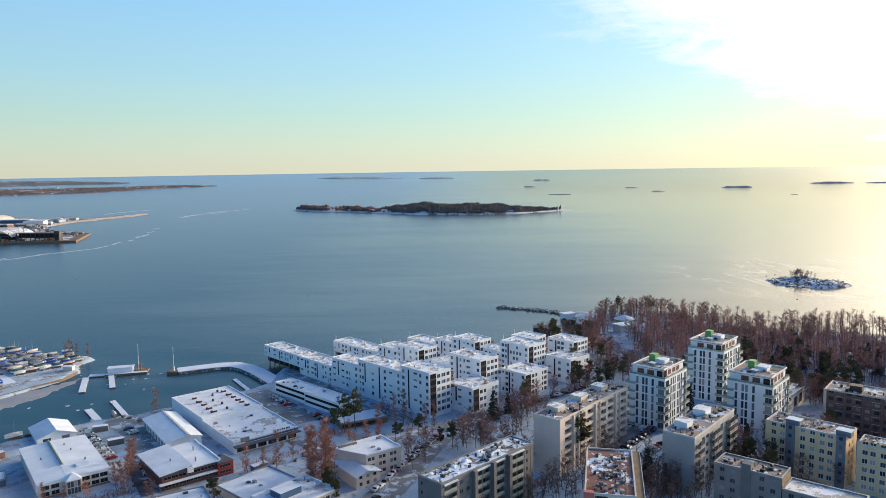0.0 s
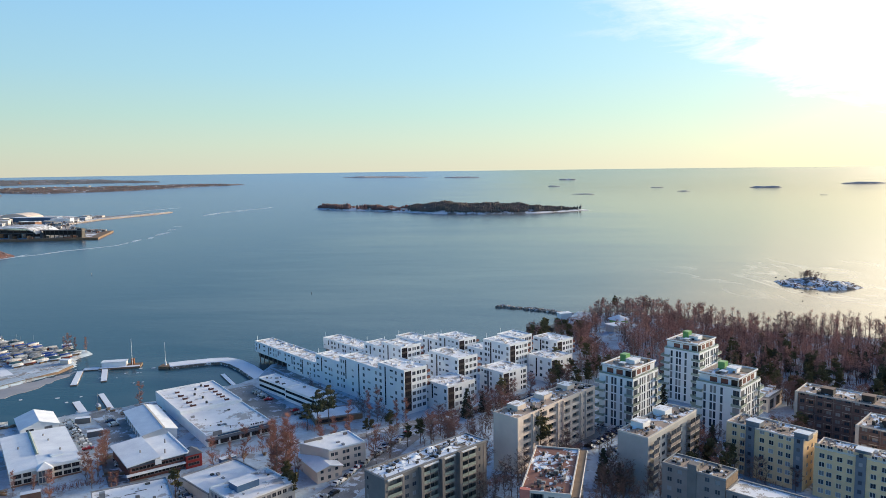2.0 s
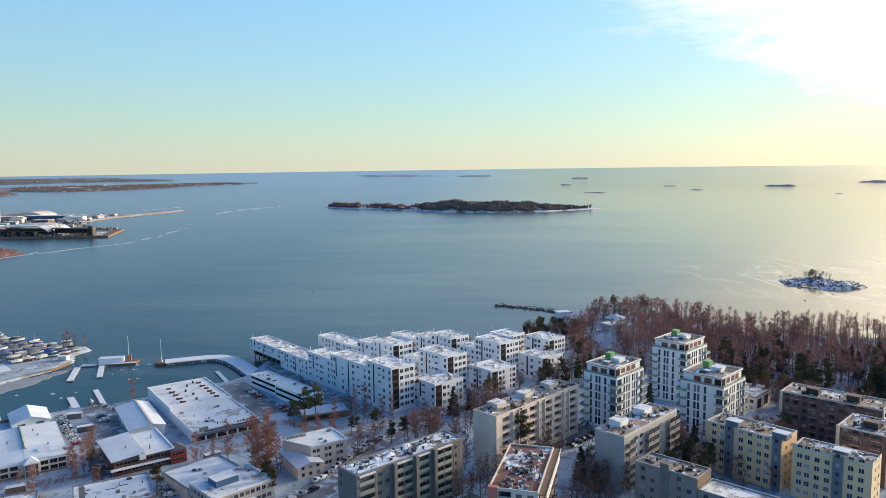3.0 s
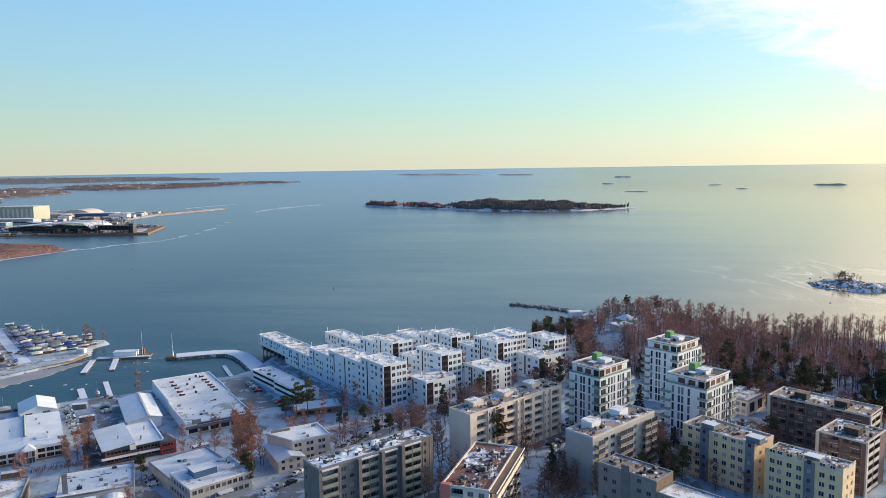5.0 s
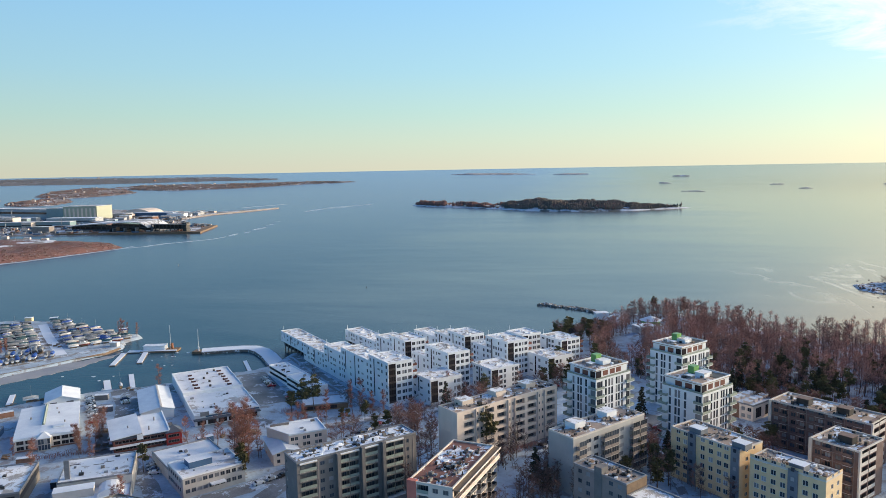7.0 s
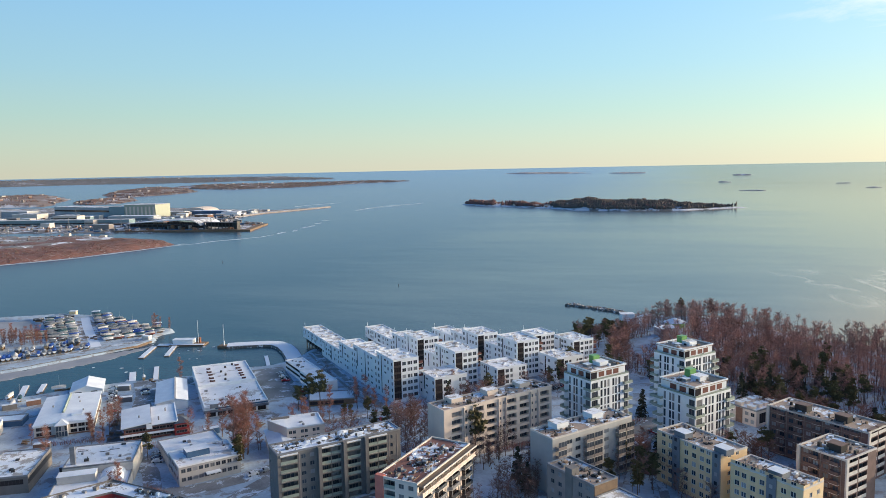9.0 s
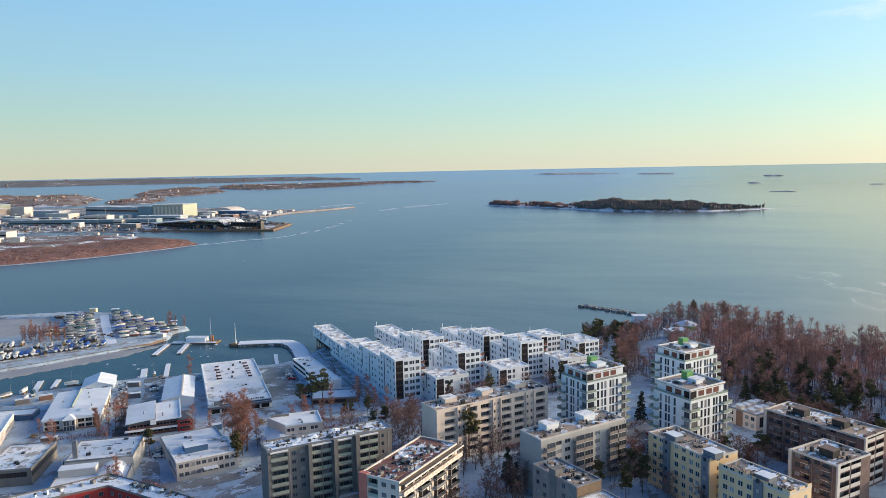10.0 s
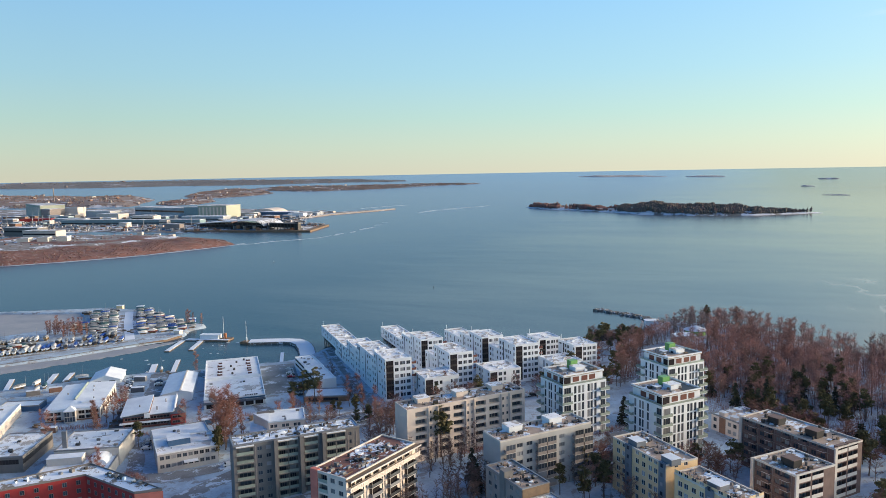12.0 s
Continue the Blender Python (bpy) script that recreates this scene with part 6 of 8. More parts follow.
# harbour cranes and lamp masts
for x, y, hgt in ((-1080, 1290, 34), (-1320, 1180, 32), (-1260, 1020, 30), (-1190, 1100, 30), (-960, 1140, 26), (-900, 1210, 24), (-1400, 1260, 34), (-1230, 1240, 40), (-1150, 990, 36), (-1050, 1000, 44), (-760, 1240, 22), (-690, 1200, 20)):
    c = thing("lamp_mast", pose(x, y, 1.5), "tall steel port lamp mast", "mast")
    part("pole", Shape().tube((0, 0, 0), (0, 0, hgt), 0.7, 0.4, 5), M["metal"], c)
    part("head", Shape().box(-2, -0.6, hgt - 0.1, 2, 0.6, hgt + 0.8), M["metal"], c)
# small sheds and stores packed between the halls
g = random.Random(52)
k = 0
while k < 66:
    x, y = g.uniform(-1700, -900), g.uniform(1130, 1560)
    if not within(port[1], x, y) or not within(port[1], x + 40, y) or (x > -1300 and 1190 < y < 1250 and x < -900) or (-1370 < x < -1000 and 1440 < y < 1540):
        continue
    hall(x, y, g.uniform(14, 46), g.uniform(8, 18), g.uniform(4, 11), g.uniform(-12, 14), g.choice(("far_grey", "taupe", "hall_blue", "cream", "brick", "dgrey", "pale")), "small port store between the halls", name="store", band=g.choice((None, 0.4)))
    k += 1
# moored vessels by the spit
for x, y, a in ((-800, 1020, 20), (-860, 1040, 15), (-760, 1010, 5)):
    v = thing("work_boat", pose(x, y, -0.6, 0, 0, a), "dark moored work boat with a pale deck house", "boat")
    part("hull", Shape().prism([(-18, -4), (12, -4), (20, 0), (12, 4), (-18, 4)], 0, 3.4), M["dark"], v)
    part("deck_house", Shape().box(-14, -3, 3.3, -4, 3, 8.0), M["cream"], v)
# quay edge with fender wall
q = new("quay_wall", Shape().prism([(-842, 1124), (-590, 1170), (-634, 1312), (-648, 1308), (-610, 1188), (-842, 1138)], -2.0, 3.2).mesh("quay_wall", [M["wood"], M["yard"]]))
tagged(q, "timber-faced quay wall", "quay", kind="structure")


# stacked goods, cars and containers on the port ground
g = random.Random(44)
s = Shape()
for k in range(2600):
    x, y = g.uniform(-1560, -640), g.uniform(930, 1600)
    if not within(port[1], x, y):
        continue
    a, w_, d_ = g.uniform(0, 0.4), g.choice((2.2, 4.5, 6, 12)), g.uniform(1.8, 3.5)
    z = port[0](x, y, 30.0) - 0.3
    c, e = math.cos(a), math.sin(a)
    s.prism([(x + c * u - e * v, y + e * u + c * v) for u, v in ((0, 0), (w_, 0), (w_, d_), (0, d_))], z, z + g.uniform(1.4, 4.2), g.choice((0, 0, 0, 1, 1, 3, 4, 2)))
ob = new("port_goods", s.mesh("port_goods", [M["dgrey"], M["far_grey"], M["cream"], M["brick"], M["blue"], M["roof_snow"]]))
tagged(ob, "containers, vehicles and stacked goods on the port ground", "goods", kind="stuff")
s = Shape()
for k in range(420):
    x, y = g.uniform(-1150, -620), g.uniform(600, 960)
    if x > -760 or not within(mound[1], x, y) or not within(mound[1], x + 40, y - 130):
        continue
    z = (site if within(SITE, x, y) else mound)[0](x, y) - 0.4
    w_, d_ = g.uniform(1.0, 4), g.uniform(1.0, 3)
    s.prism([(x, y), (x + w_, y), (x + w_, y + d_), (x, y + d_)], z, z + g.uniform(0.8, 2.0), g.randrange(5))
ob = new("site_goods", s.mesh("site_goods", [M["dgrey"], M["taupe"], M["far_scrub"], M["far_birch"], M["heath"]]))
tagged(ob, "site huts, machines and heaps on the spit", "goods", kind="stuff")


# ---- ice ----
def flat_piece(name, pts, z, mat, label, category, kind="structure"):
    cx, cy = sum(p[0] for p in pts) / len(pts), sum(p[1] for p in pts) / len(pts)
    ob = new(name, Shape().prism([(x - cx, y - cy) for x, y in pts], -0.15, 0.0).mesh(name, [mat]))
    ob.location = (cx, cy, z)
    return tagged(ob, label, category, kind=kind)


def ragged(pts, step, amount, seed):
    """The outline with more corners, moved a little."""
    g = random.Random(seed)
    out = []
    for (ax, ay), (bx, by) in zip(pts, pts[1:] + pts[:1]):
        n = max(1, int(math.hypot(bx - ax, by - ay) / step))
        for k in range(n):
            f = k / n
            out.append((ax + (bx - ax) * f + g.uniform(-amount, amount), ay + (by - ay) * f + g.uniform(-amount, amount)))
    return out


M["wet_rock"] = material("dark_wet_rock", (0.07, 0.06, 0.055), None, 0.7, 0.8, 4.0, 0.3)
M["bright_ice"] = material("bright_skim_ice", (0.62, 0.66, 0.70), (0.42, 0.48, 0.54), 0.45, 0.02, 0.4, 0.2)
flat_piece("shore_ice", ragged([(-330, 198), (-252, 303), (-235, 327), (-220, 356), (-201, 385), (-196, 392), (-199, 372), (-203, 352), (-209, 341), (-224, 315), (-240, 291), (-300, 200)], 3.5, 1.7, 1), 0.12, M["ice"],
           "grey broken shore ice along the marina quay", "ice")
flat_piece("basin_ice", [(-560, 330), (-415, 420), (-344, 442), (-299, 412), (-312, 384), (-326, 350), (-450, 245), (-600, 140)], 0.10, M["ice"], "snow-dusted ice of the frozen basin", "ice")
g = random.Random(31)
def ice_line(pts, wd, seed, label):
    """A long ragged band of skim ice along a line."""
    g = random.Random(seed)
    run = []
    for (ax, ay), (bx, by) in zip(pts, pts[1:]):
        n = max(2, int(math.hypot(bx - ax, by - ay) / (wd * 2.2)))
        run += [(ax + (bx - ax) * k / n, ay + (by - ay) * k / n) for k in range(n)]
    run.append(pts[-1])
    one, two = [], []
    for i, (x, y) in enumerate(run):
        (ax, ay), (bx, by) = run[max(0, i - 2)], run[min(len(run) - 1, i + 2)]
        d = Vector((bx - ax, by - ay)).normalized()
        f = i / (len(run) - 1)
        t = wd * (0.25 + math.sin(math.pi * min(1.0, f * 0.9 + 0.1))) * g.uniform(0.7, 1.15)
        s_ = g.uniform(-0.3, 0.3) * wd
        one.append((x - d.y * (t + s_), y + d.x * (t + s_)))
        two.append((x + d.y * (t - s_), y - d.x * (t - s_)))
    flat_piece("ice_streak", one + two[::-1], 0.06, M["bright_ice"], label, "ice", "stuff")


ice_line([(-581, 962), (-583, 930), (-594, 880), (-606, 834), (-620, 786), (-641, 746), (-668, 702), (-708, 652), (-780, 606)], 3.4, 190, "pale rim of shore ice along the spit")
ice_line([(-580, 938), (-563, 962), (-554, 1001), (-536, 1028), (-511, 1072), (-511, 1113)], 3.2, 200, "pale band of drifting skim ice")
ice_line([(-511, 1121), (-516, 1166)], 3, 201, "pale band of drifting skim ice")
ice_line([(-508, 1175), (-512, 1204)], 3, 202, "pale band of drifting skim ice")
ice_line([(-522, 1236), (-525, 1302)], 3.5, 203, "pale band of drifting skim ice")
ice_line([(-545, 1340), (-540, 1364)], 3, 204, "pale band of drifting skim ice")
ice_line([(-567, 1420), (-556, 1432)], 3, 205, "pale band of drifting skim ice")
ice_line([(-902, 1946), (-889, 2020), (-845, 2154)], 6, 206, "pale band of drifting skim ice")
ice_line([(-633, 1765), (-629, 1875), (-581, 1964)], 6, 207, "pale band of drifting skim ice")
ice_line([(-630, 1923), (-564, 2069), (-560, 2127)], 7, 208, "pale band of drifting skim ice")
for k in range(26):
    f = g.random()
    x, y = -190 + g.uniform(-14, 26) + f * 20, 340 + g.uniform(-40, 60)
    r = g.uniform(0.3, 1.4)
    flat_piece("ice_floe", [(x + r * g.uniform(0.6, 1) * math.cos(i), y + r * g.uniform(0.6, 1) * math.sin(i)) for i in (0, 1, 2, 3, 4, 5)], 0.08, M["bright_ice"], "small floating ice floe", "ice", "stuff")


for x, y, r in ((321, 714, 1.6), (333, 721, 1.5), (308, 628, 1.4), (291, 589, 1.3), (318, 622, 1.2), (325, 616, 1.1), (347, 644, 1.0), (372, 680, 0.9)):
    r *= 0.55
    root = thing("sea_rock", pose(x, y, 0), "dark wet rock in the ice beside the islet", "rock")
    part("stone", Shape().prism([(r * math.cos(1.05 * k) * (0.8 + 0.2 * (k % 2)), r * 0.8 * math.sin(1.05 * k)) for k in range(6)], -0.8, r * 0.5), M["wet_rock"], root)


# ---- harbour works ----
def snow_deck(name, pts, z0, z1, side, label, category):
    root = thing(name, pose(pts[0][0], pts[0][1], 0), label, category)
    loc = [(x - pts[0][0], y - pts[0][1]) for x, y in pts]
    part("body", Shape().prism(loc, z0, z1), M[side], root)
    cx, cy = sum(p[0] for p in loc) / len(loc), sum(p[1] for p in loc) / len(loc)
    part("snow_cover", Shape().prism([(cx + (x - cx) * 0.97, cy + (y - cy) * 0.97) for x, y in loc], z1 + 0.004, z1 + 0.22), M["snow"], root)
    return root


bw = thing("breakwater", pose(-147, 396, 0), "curved stone breakwater with a snowy top", "breakwater")
line = [(-148, 398), (-140, 402), (-128, 407), (-120, 408), (-112, 403), (-103, 393), (-95, 382), (-87, 371), (-80, 362)]
for k in range(len(line) - 1):
    (ax, ay), (bx, by) = line[k], line[k + 1]
    d = Vector((bx - ax, by - ay)).normalized()
    nx, ny = -d.y, d.x
    q = lambda wd: [(ax - 147 * -1 + nx * wd - d.x, ay - 396 + ny * wd - d.y), (ax + 147 - nx * wd - d.x, ay - 396 - ny * wd - d.y), (bx + 147 - nx * wd + d.x, by - 396 - ny * wd + d.y), (bx + 147 + nx * wd + d.x, by - 396 + ny * wd + d.y)]
    part("stone_wall", Shape().prism(q(5.2), -2.0, 1.3 + 0.004 * k), M["stone"], bw)
    part("snow_cover", Shape().prism(q(4.6), 1.34 + 0.004 * k, 1.6 + 0.005 * k), M["snow"], bw)
beacon = thing("harbour_beacon", pose(-150.5, 396.5, 0), "slim mast on a dark dolphin at the breakwater head", "beacon")
part("base", Shape().prism([(-3, -3), (3, -3), (3, 3), (-3, 3)], -2, 1.5), M["wood"], beacon)
part("mast", Shape().tube((0, 0, 1.5), (0, 0, 15), 0.16, 0.07, 6), M["white"], beacon)
part("light", Shape().tube((0, 0, 1.5), (0, 0, 4.2), 0.5, 0.4, 8), M["white"], beacon)

for ax, ay, bx, by, wd in ((-169, 335, -153, 314.5, 3.4), (-163, 347.5, -144.5, 322, 2.6), (-113, 382, -97.5, 358, 2.2), (-208, 301, -188, 276, 3.0), (-200.5, 305.5, -190, 291, 2.6), (-185, 361.8, -196, 389, 3.2), (-172.5, 369, -184, 393, 3.0),
                           (-196, 392, -172, 398, 5.0), (-222, 285, -205, 268, 2.6)):
    d = Vector((bx - ax, by - ay)).normalized() * (wd / 2)
    snow_deck("pontoon", [(ax - d.y, ay + d.x), (ax + d.y, ay - d.x), (bx + d.y, by - d.x), (bx - d.y, by + d.x)], -0.3, 0.45, "wood", "floating timber pontoon under snow", "pontoon")
pile = thing("club_raft", pose(-180, 397, 0, 0, 0, 14), "moored raft with a white shed and orange crane", "raft")
part("deck", Shape().box(-8, -4, -0.5, 14, 5, 0.9), M["wood"], pile)
part("shed", Shape().box(-7, -1, 0.9, 6, 4, 3.4), M["white"], pile)
part("roof", Shape().box(-7.3, -1.3, 3.4, 6.3, 4.3, 3.7), M["roof_snow"], pile)
part("deck_snow", Shape().box(-7.6, -3.7, 0.904, 13.6, -1.1, 1.05), M["snow"], pile)
part("crane_post", Shape().tube((9, 1, 0.9), (9, 1, 16), 0.16, 0.08, 6), M["white"], pile)
M["orange"] = material("orange_paint", (0.30, 0.11, 0.04), None, 0.5, 1.0, 9.0, 0.0)
part("crane_cab", Shape().box(8.2, 1.4, 0.9, 10.0, 3.2, 4.4), M["orange"], pile)

# rock pier and bathing house
s = Shape()
g = random.Random(5)
rp = thing("rock_pier", pose(46, 572, 0), "long pier of snowy boulders", "pier")
for k in range(170):
    f = g.random()
    x, y = f * 52 + g.uniform(-2.6, 2.6), -f * 36 + 4 * math.sin(f * 3) + g.uniform(-2.6, 2.6)
    r = g.uniform(0.8, 2.0)
    part("boulder", Shape().prism([(r * g.uniform(0.7, 1.1) * math.cos(i * 1.05), r * g.uniform(0.7, 1.1) * math.sin(i * 1.05)) for i in range(6)], -1.2, r * 0.7), M["stone"], rp, at=pose(x, y, 0, g.uniform(-14, 14), g.uniform(-14, 14), g.uniform(0, 90)))
pav = thing("pavilion", pose(122, 482, ground_z(122, 482) - 0.5), "round green pavilion with a snowy conical roof", "pavilion")
n = 12
part("wall", Shape().prism([(6 * math.cos(6.283 * k / n), 6 * math.sin(6.283 * k / n)) for k in range(n)], 0, 4.0), M["green"], pav)
s = Shape()
for k in range(n):
    a0, a1 = 6.283 * k / n, 6.283 * (k + 1) / n
    s.face([(7.2 * math.cos(a0), 7.2 * math.sin(a0), 3.9), (7.2 * math.cos(a1), 7.2 * math.sin(a1), 3.9), (0, 0, 6.6)])
part("roof", s, M["roof_snow"], pav)
for x, y, a, w_, d_, wl, lb in ((88, 520, 20, 9, 6, "white", "small white bathing house under snow"), (60, 477, -8, 18, 8, "umber", "long dark boathouse with a flat dark roof"), (113, 452, 30, 12, 8, "pale", "small pale park kiosk under snow")):
    bx = thing("bath_house", pose(x, y, max(0.6, ground_z(x, y)) - 0.4, 0, 0, a), lb, "hut")
    part("wall", Shape().box(0, 0, -1.5, w_, d_, 4.2), M[wl], bx)
    part("roof", Shape().box(-0.4, -0.4, 4.2, w_ + 0.4, d_ + 0.4, 4.6), M["umber" if wl == "umber" else "roof_snow"], bx)
part("post", Shape().tube((0, 0, -1), (0, 0, 1.5), 0.35, 0.22, 6), M["umber"], thing("buoy", pose(-120, 640, 0), "dark channel buoy on the open water", "buoy"))
part("post", Shape().tube((0, 0, -1), (0, 0, 1.8), 0.5, 0.3, 6), M["metal"], thing("buoy", pose(-390, 769, 0), "grey channel buoy on the open water", "buoy"))


# ---- streets ----
def street(name, line, wd, mat, label, lift=0.07, category="road"):
    """A strip that follows the ground."""
    s = Shape()
    pts = []
    for (ax, ay), (bx, by) in zip(line, line[1:]):
        n = max(1, int(math.hypot(bx - ax, by - ay) / 2.5))
        pts += [(ax + (bx - ax) * k / n, ay + (by - ay) * k / n) for k in range(n)]
    pts.append(line[-1])
    rows = []
    for i, (x, y) in enumerate(pts):
        (ax, ay), (bx, by) = pts[max(0, i - 2)], pts[min(len(pts) - 1, i + 2)]
        d = Vector((bx - ax, by - ay)).normalized()
        m = max(2, int(wd / 2))
        rows.append([(x - d.y * wd * (k / m - 0.5), y + d.x * wd * (k / m - 0.5)) for k in range(m + 1)])
    flat = np.array([p for r in rows for p in r])
    hz = land_height(flat[:, 0], flat[:, 1]) + lift
    m = len(rows[0])
    s.v = [(x, y, z) for (x, y), z in zip(flat.tolist(), hz.tolist())]
    for i in range(len(rows) - 1):
        for k in range(m - 1):
            s.f.append((i * m + k + 1, i * m + k, (i + 1) * m + k, (i + 1) * m + k + 1))
            s.m.append(0)
    return tagged(new(name, s.mesh(name, [mat])), label, category, kind="structure")


street("road", [(-30, 180), (-19, 233), (-6, 272), (3, 296), (18, 311), (40, 325), (62, 344), (80, 364), (100, 380)], 8.0, M["road"], "packed-snow street between the blocks", 0.10)
street("road", [(-140, 330), (-86, 306), (-50, 280), (-37, 275), (-21, 286), (0, 302), (14, 310)], 6.0, M["road"], "packed-snow side street to the harbour", 0.08)
street("road", [(-115, 175), (-60, 203), (-45, 208), (-32, 221), (-22, 238)], 8.0, M["road"], "packed-snow street in front of the office", 0.13)
street("road", [(-104, 262), (-96, 243), (-78, 228), (-67, 218), (-56, 205)], 6.0, M["road"], "rutted snow lane between the workshops", 0.16)
street("pavement", [(-10, 305), (-53, 353), (-86, 392)], 4.0, M["road"], "trodden footway along the white row", 0.10, "footpath")
street("pavement", [(-16, 306), (-58, 352), (-88, 388)], 1.6, M["road"], "trodden footway beside the white row", 0.12, "footpath")
street("yard", [(-97, 352), (-62, 308)], 20.0, M["asphalt"], "dark cleared yard by the low offices", 0.09, "yard")
street("yard", [(58, 258), (82, 284)], 13.0, M["asphalt"], "dark parking yard behind the beige block", 0.12, "yard")
street("yard", [(100, 268), (112, 298)], 12.0, M["asphalt"], "dark yard between the towers", 0.12, "yard")
street("pavement", [(92, 266), (97, 258), (104, 252), (110, 244), (112, 226)], 3.0, M["road"], "trodden footpath across the court", 0.10, "footpath")
street("yard", [(2, 186), (34, 218)], 10.0, M["asphalt"], "dark yard in front of the grey block", 0.14, "yard")
street("yard", [(-146, 318), (-130, 300), (-118, 282)], 14.0, M["road"], "trampled snowy harbour yard", 0.09, "yard")
street("yard", [(-118, 268), (-100, 240)], 9.0, M["yard"], "trampled lane with parked cars", 0.11, "yard")


# ---- cars ----
def car_mesh():
    s = Shape()
    prof = [(-2.15, 0.35), (-2.2, 0.75), (-1.9, 0.95), (-1.3, 1.0), (-0.9, 1.42), (0.7, 1.46), (1.35, 1.02), (2.0, 0.85), (2.2, 0.6), (2.15, 0.35)]
    for side in (-0.86, 0.86):
        q = [(x, side * (0.82 if z > 1.1 else 1.0), z) for x, z in prof]
        s.face(q if side < 0 else q[::-1])
    for (xa, za), (xb, zb) in zip(prof, prof[1:] + prof[:1]):
        ya, yb = (0.86 * (0.82 if z > 1.1 else 1.0) for z in (za, zb))
        s.face([(xa, -ya, za), (xa, ya, za), (xb, yb, zb), (xb, -yb, zb)], 1 if min(za, zb) >= 0.99 and abs(za - zb) > 0.3 else 0)
    return s


car_body = {}
for key, c in dict(black=(0.02, 0.02, 0.022), silver=(0.35, 0.36, 0.37), white=(0.7, 0.7, 0.7), red=(0.35, 0.02, 0.03), navy=(0.03, 0.05, 0.12)).items():
    M["car_" + key] = material("car_paint_" + key, c, None, 0.3, 1.0, 5.0, 0.0, patch=SNOW, patch_at=0.56, patch_scale=0.5)
    car_body[key] = car_mesh().mesh("body", [M["car_" + key], M["strip"]])
wheel = Shape()
for k in range(10):
    a0, a1 = 6.283 * k / 10, 6.283 * (k + 1) / 10
    p0, p1 = (0.33 * math.cos(a0), 0.33 * math.sin(a0)), (0.33 * math.cos(a1), 0.33 * math.sin(a1))
    wheel.face([(p0[0], -0.11, p0[1]), (p1[0], -0.11, p1[1]), (p1[0], 0.11, p1[1]), (p0[0], 0.11, p0[1])])
    wheel.face([(0, -0.11, 0), (p1[0], -0.11, p1[1]), (p0[0], -0.11, p0[1])])
    wheel.face([(0, 0.11, 0), (p0[0], 0.11, p0[1]), (p1[0], 0.11, p1[1])])
wheel = wheel.mesh("wheel", [M["dark"]])


def car(x, y, ang, colour, lift=0.12):
    root = thing("car", pose(x, y, ground_z(x, y) + lift, 0, 0, ang), f"parked {colour} car with some snow on it", "car", "parked cars")
    part("body", car_body[colour], None, root)
    for wx in (-1.35, 1.35):
        for wy in (-0.78, 0.78):
            part("wheel", wheel, None, root, at=pose(wx, wy, 0.33))


g = random.Random(12)
paint = ("black", "black", "silver", "silver", "white", "navy", "red")
for ax, ay, bx, by, n, turn in ((24, 311, 70, 347, 13, 0), (-24, 238, -10, 276, 11, 0), (60, 268, 76, 286, 8, 90), (66, 258, 84, 280, 8, 90), (-14, 262, -2, 290, 7, 0), (-84, 346, -72, 330, 5, 80), (-58, 318, -50, 306, 3, 80),
                                (-118, 276, -108, 254, 8, 85), (108, 280, 118, 296, 5, 80), (118, 248, 126, 256, 4, 90), (100, 262, 108, 254, 4, 20), (-78, 236, -70, 226, 4, 80), (6, 184, 30, 208, 6, 90),
                                (84, 300, 96, 312, 5, 70), (70, 250, 82, 262, 6, 90), (88, 252, 96, 262, 5, 0), (-30, 224, -22, 234, 3, 0), (-155, 303, -128, 270, 12, 80), (-136, 303, -130, 296, 3, 85)):
    a = math.degrees(math.atan2(by - ay, bx - ax))
    for k in range(n):
        f = (k + g.uniform(0.1, 0.6)) / n
        car(ax + (bx - ax) * f + g.uniform(-0.4, 0.4), ay + (by - ay) * f + g.uniform(-0.4, 0.4), a + turn + g.uniform(-6, 6), g.choice(paint))


# ---- boats laid up in the marina ----
def hull_shape(l, b, h):
    s = Shape()
    n = 7
    ring = []
    for i in range(n):
        f = i / (n - 1)
        x = -l / 2 + l * f
        wd = b / 2 * (0.82 + 0.18 * math.sin(math.pi * f)) * (1 - max(0.0, (f - 0.55) / 0.45) ** 2)
        ring.append([(x, -wd, h * (1 + 0.12 * f)), (x, -wd * 0.8, h * 0.4), (x, 0, h * 0.12 * (1 + 3 * max(0, f - 0.7))), (x, wd * 0.8, h * 0.4), (x, wd, h * (1 + 0.12 * f))])
    for a, c in zip(ring, ring[1:]):
        for k in range(4):
            s.face([a[k], c[k], c[k + 1], a[k + 1]])
    s.face([ring[0][k] for k in range(5)])
    return s, ring


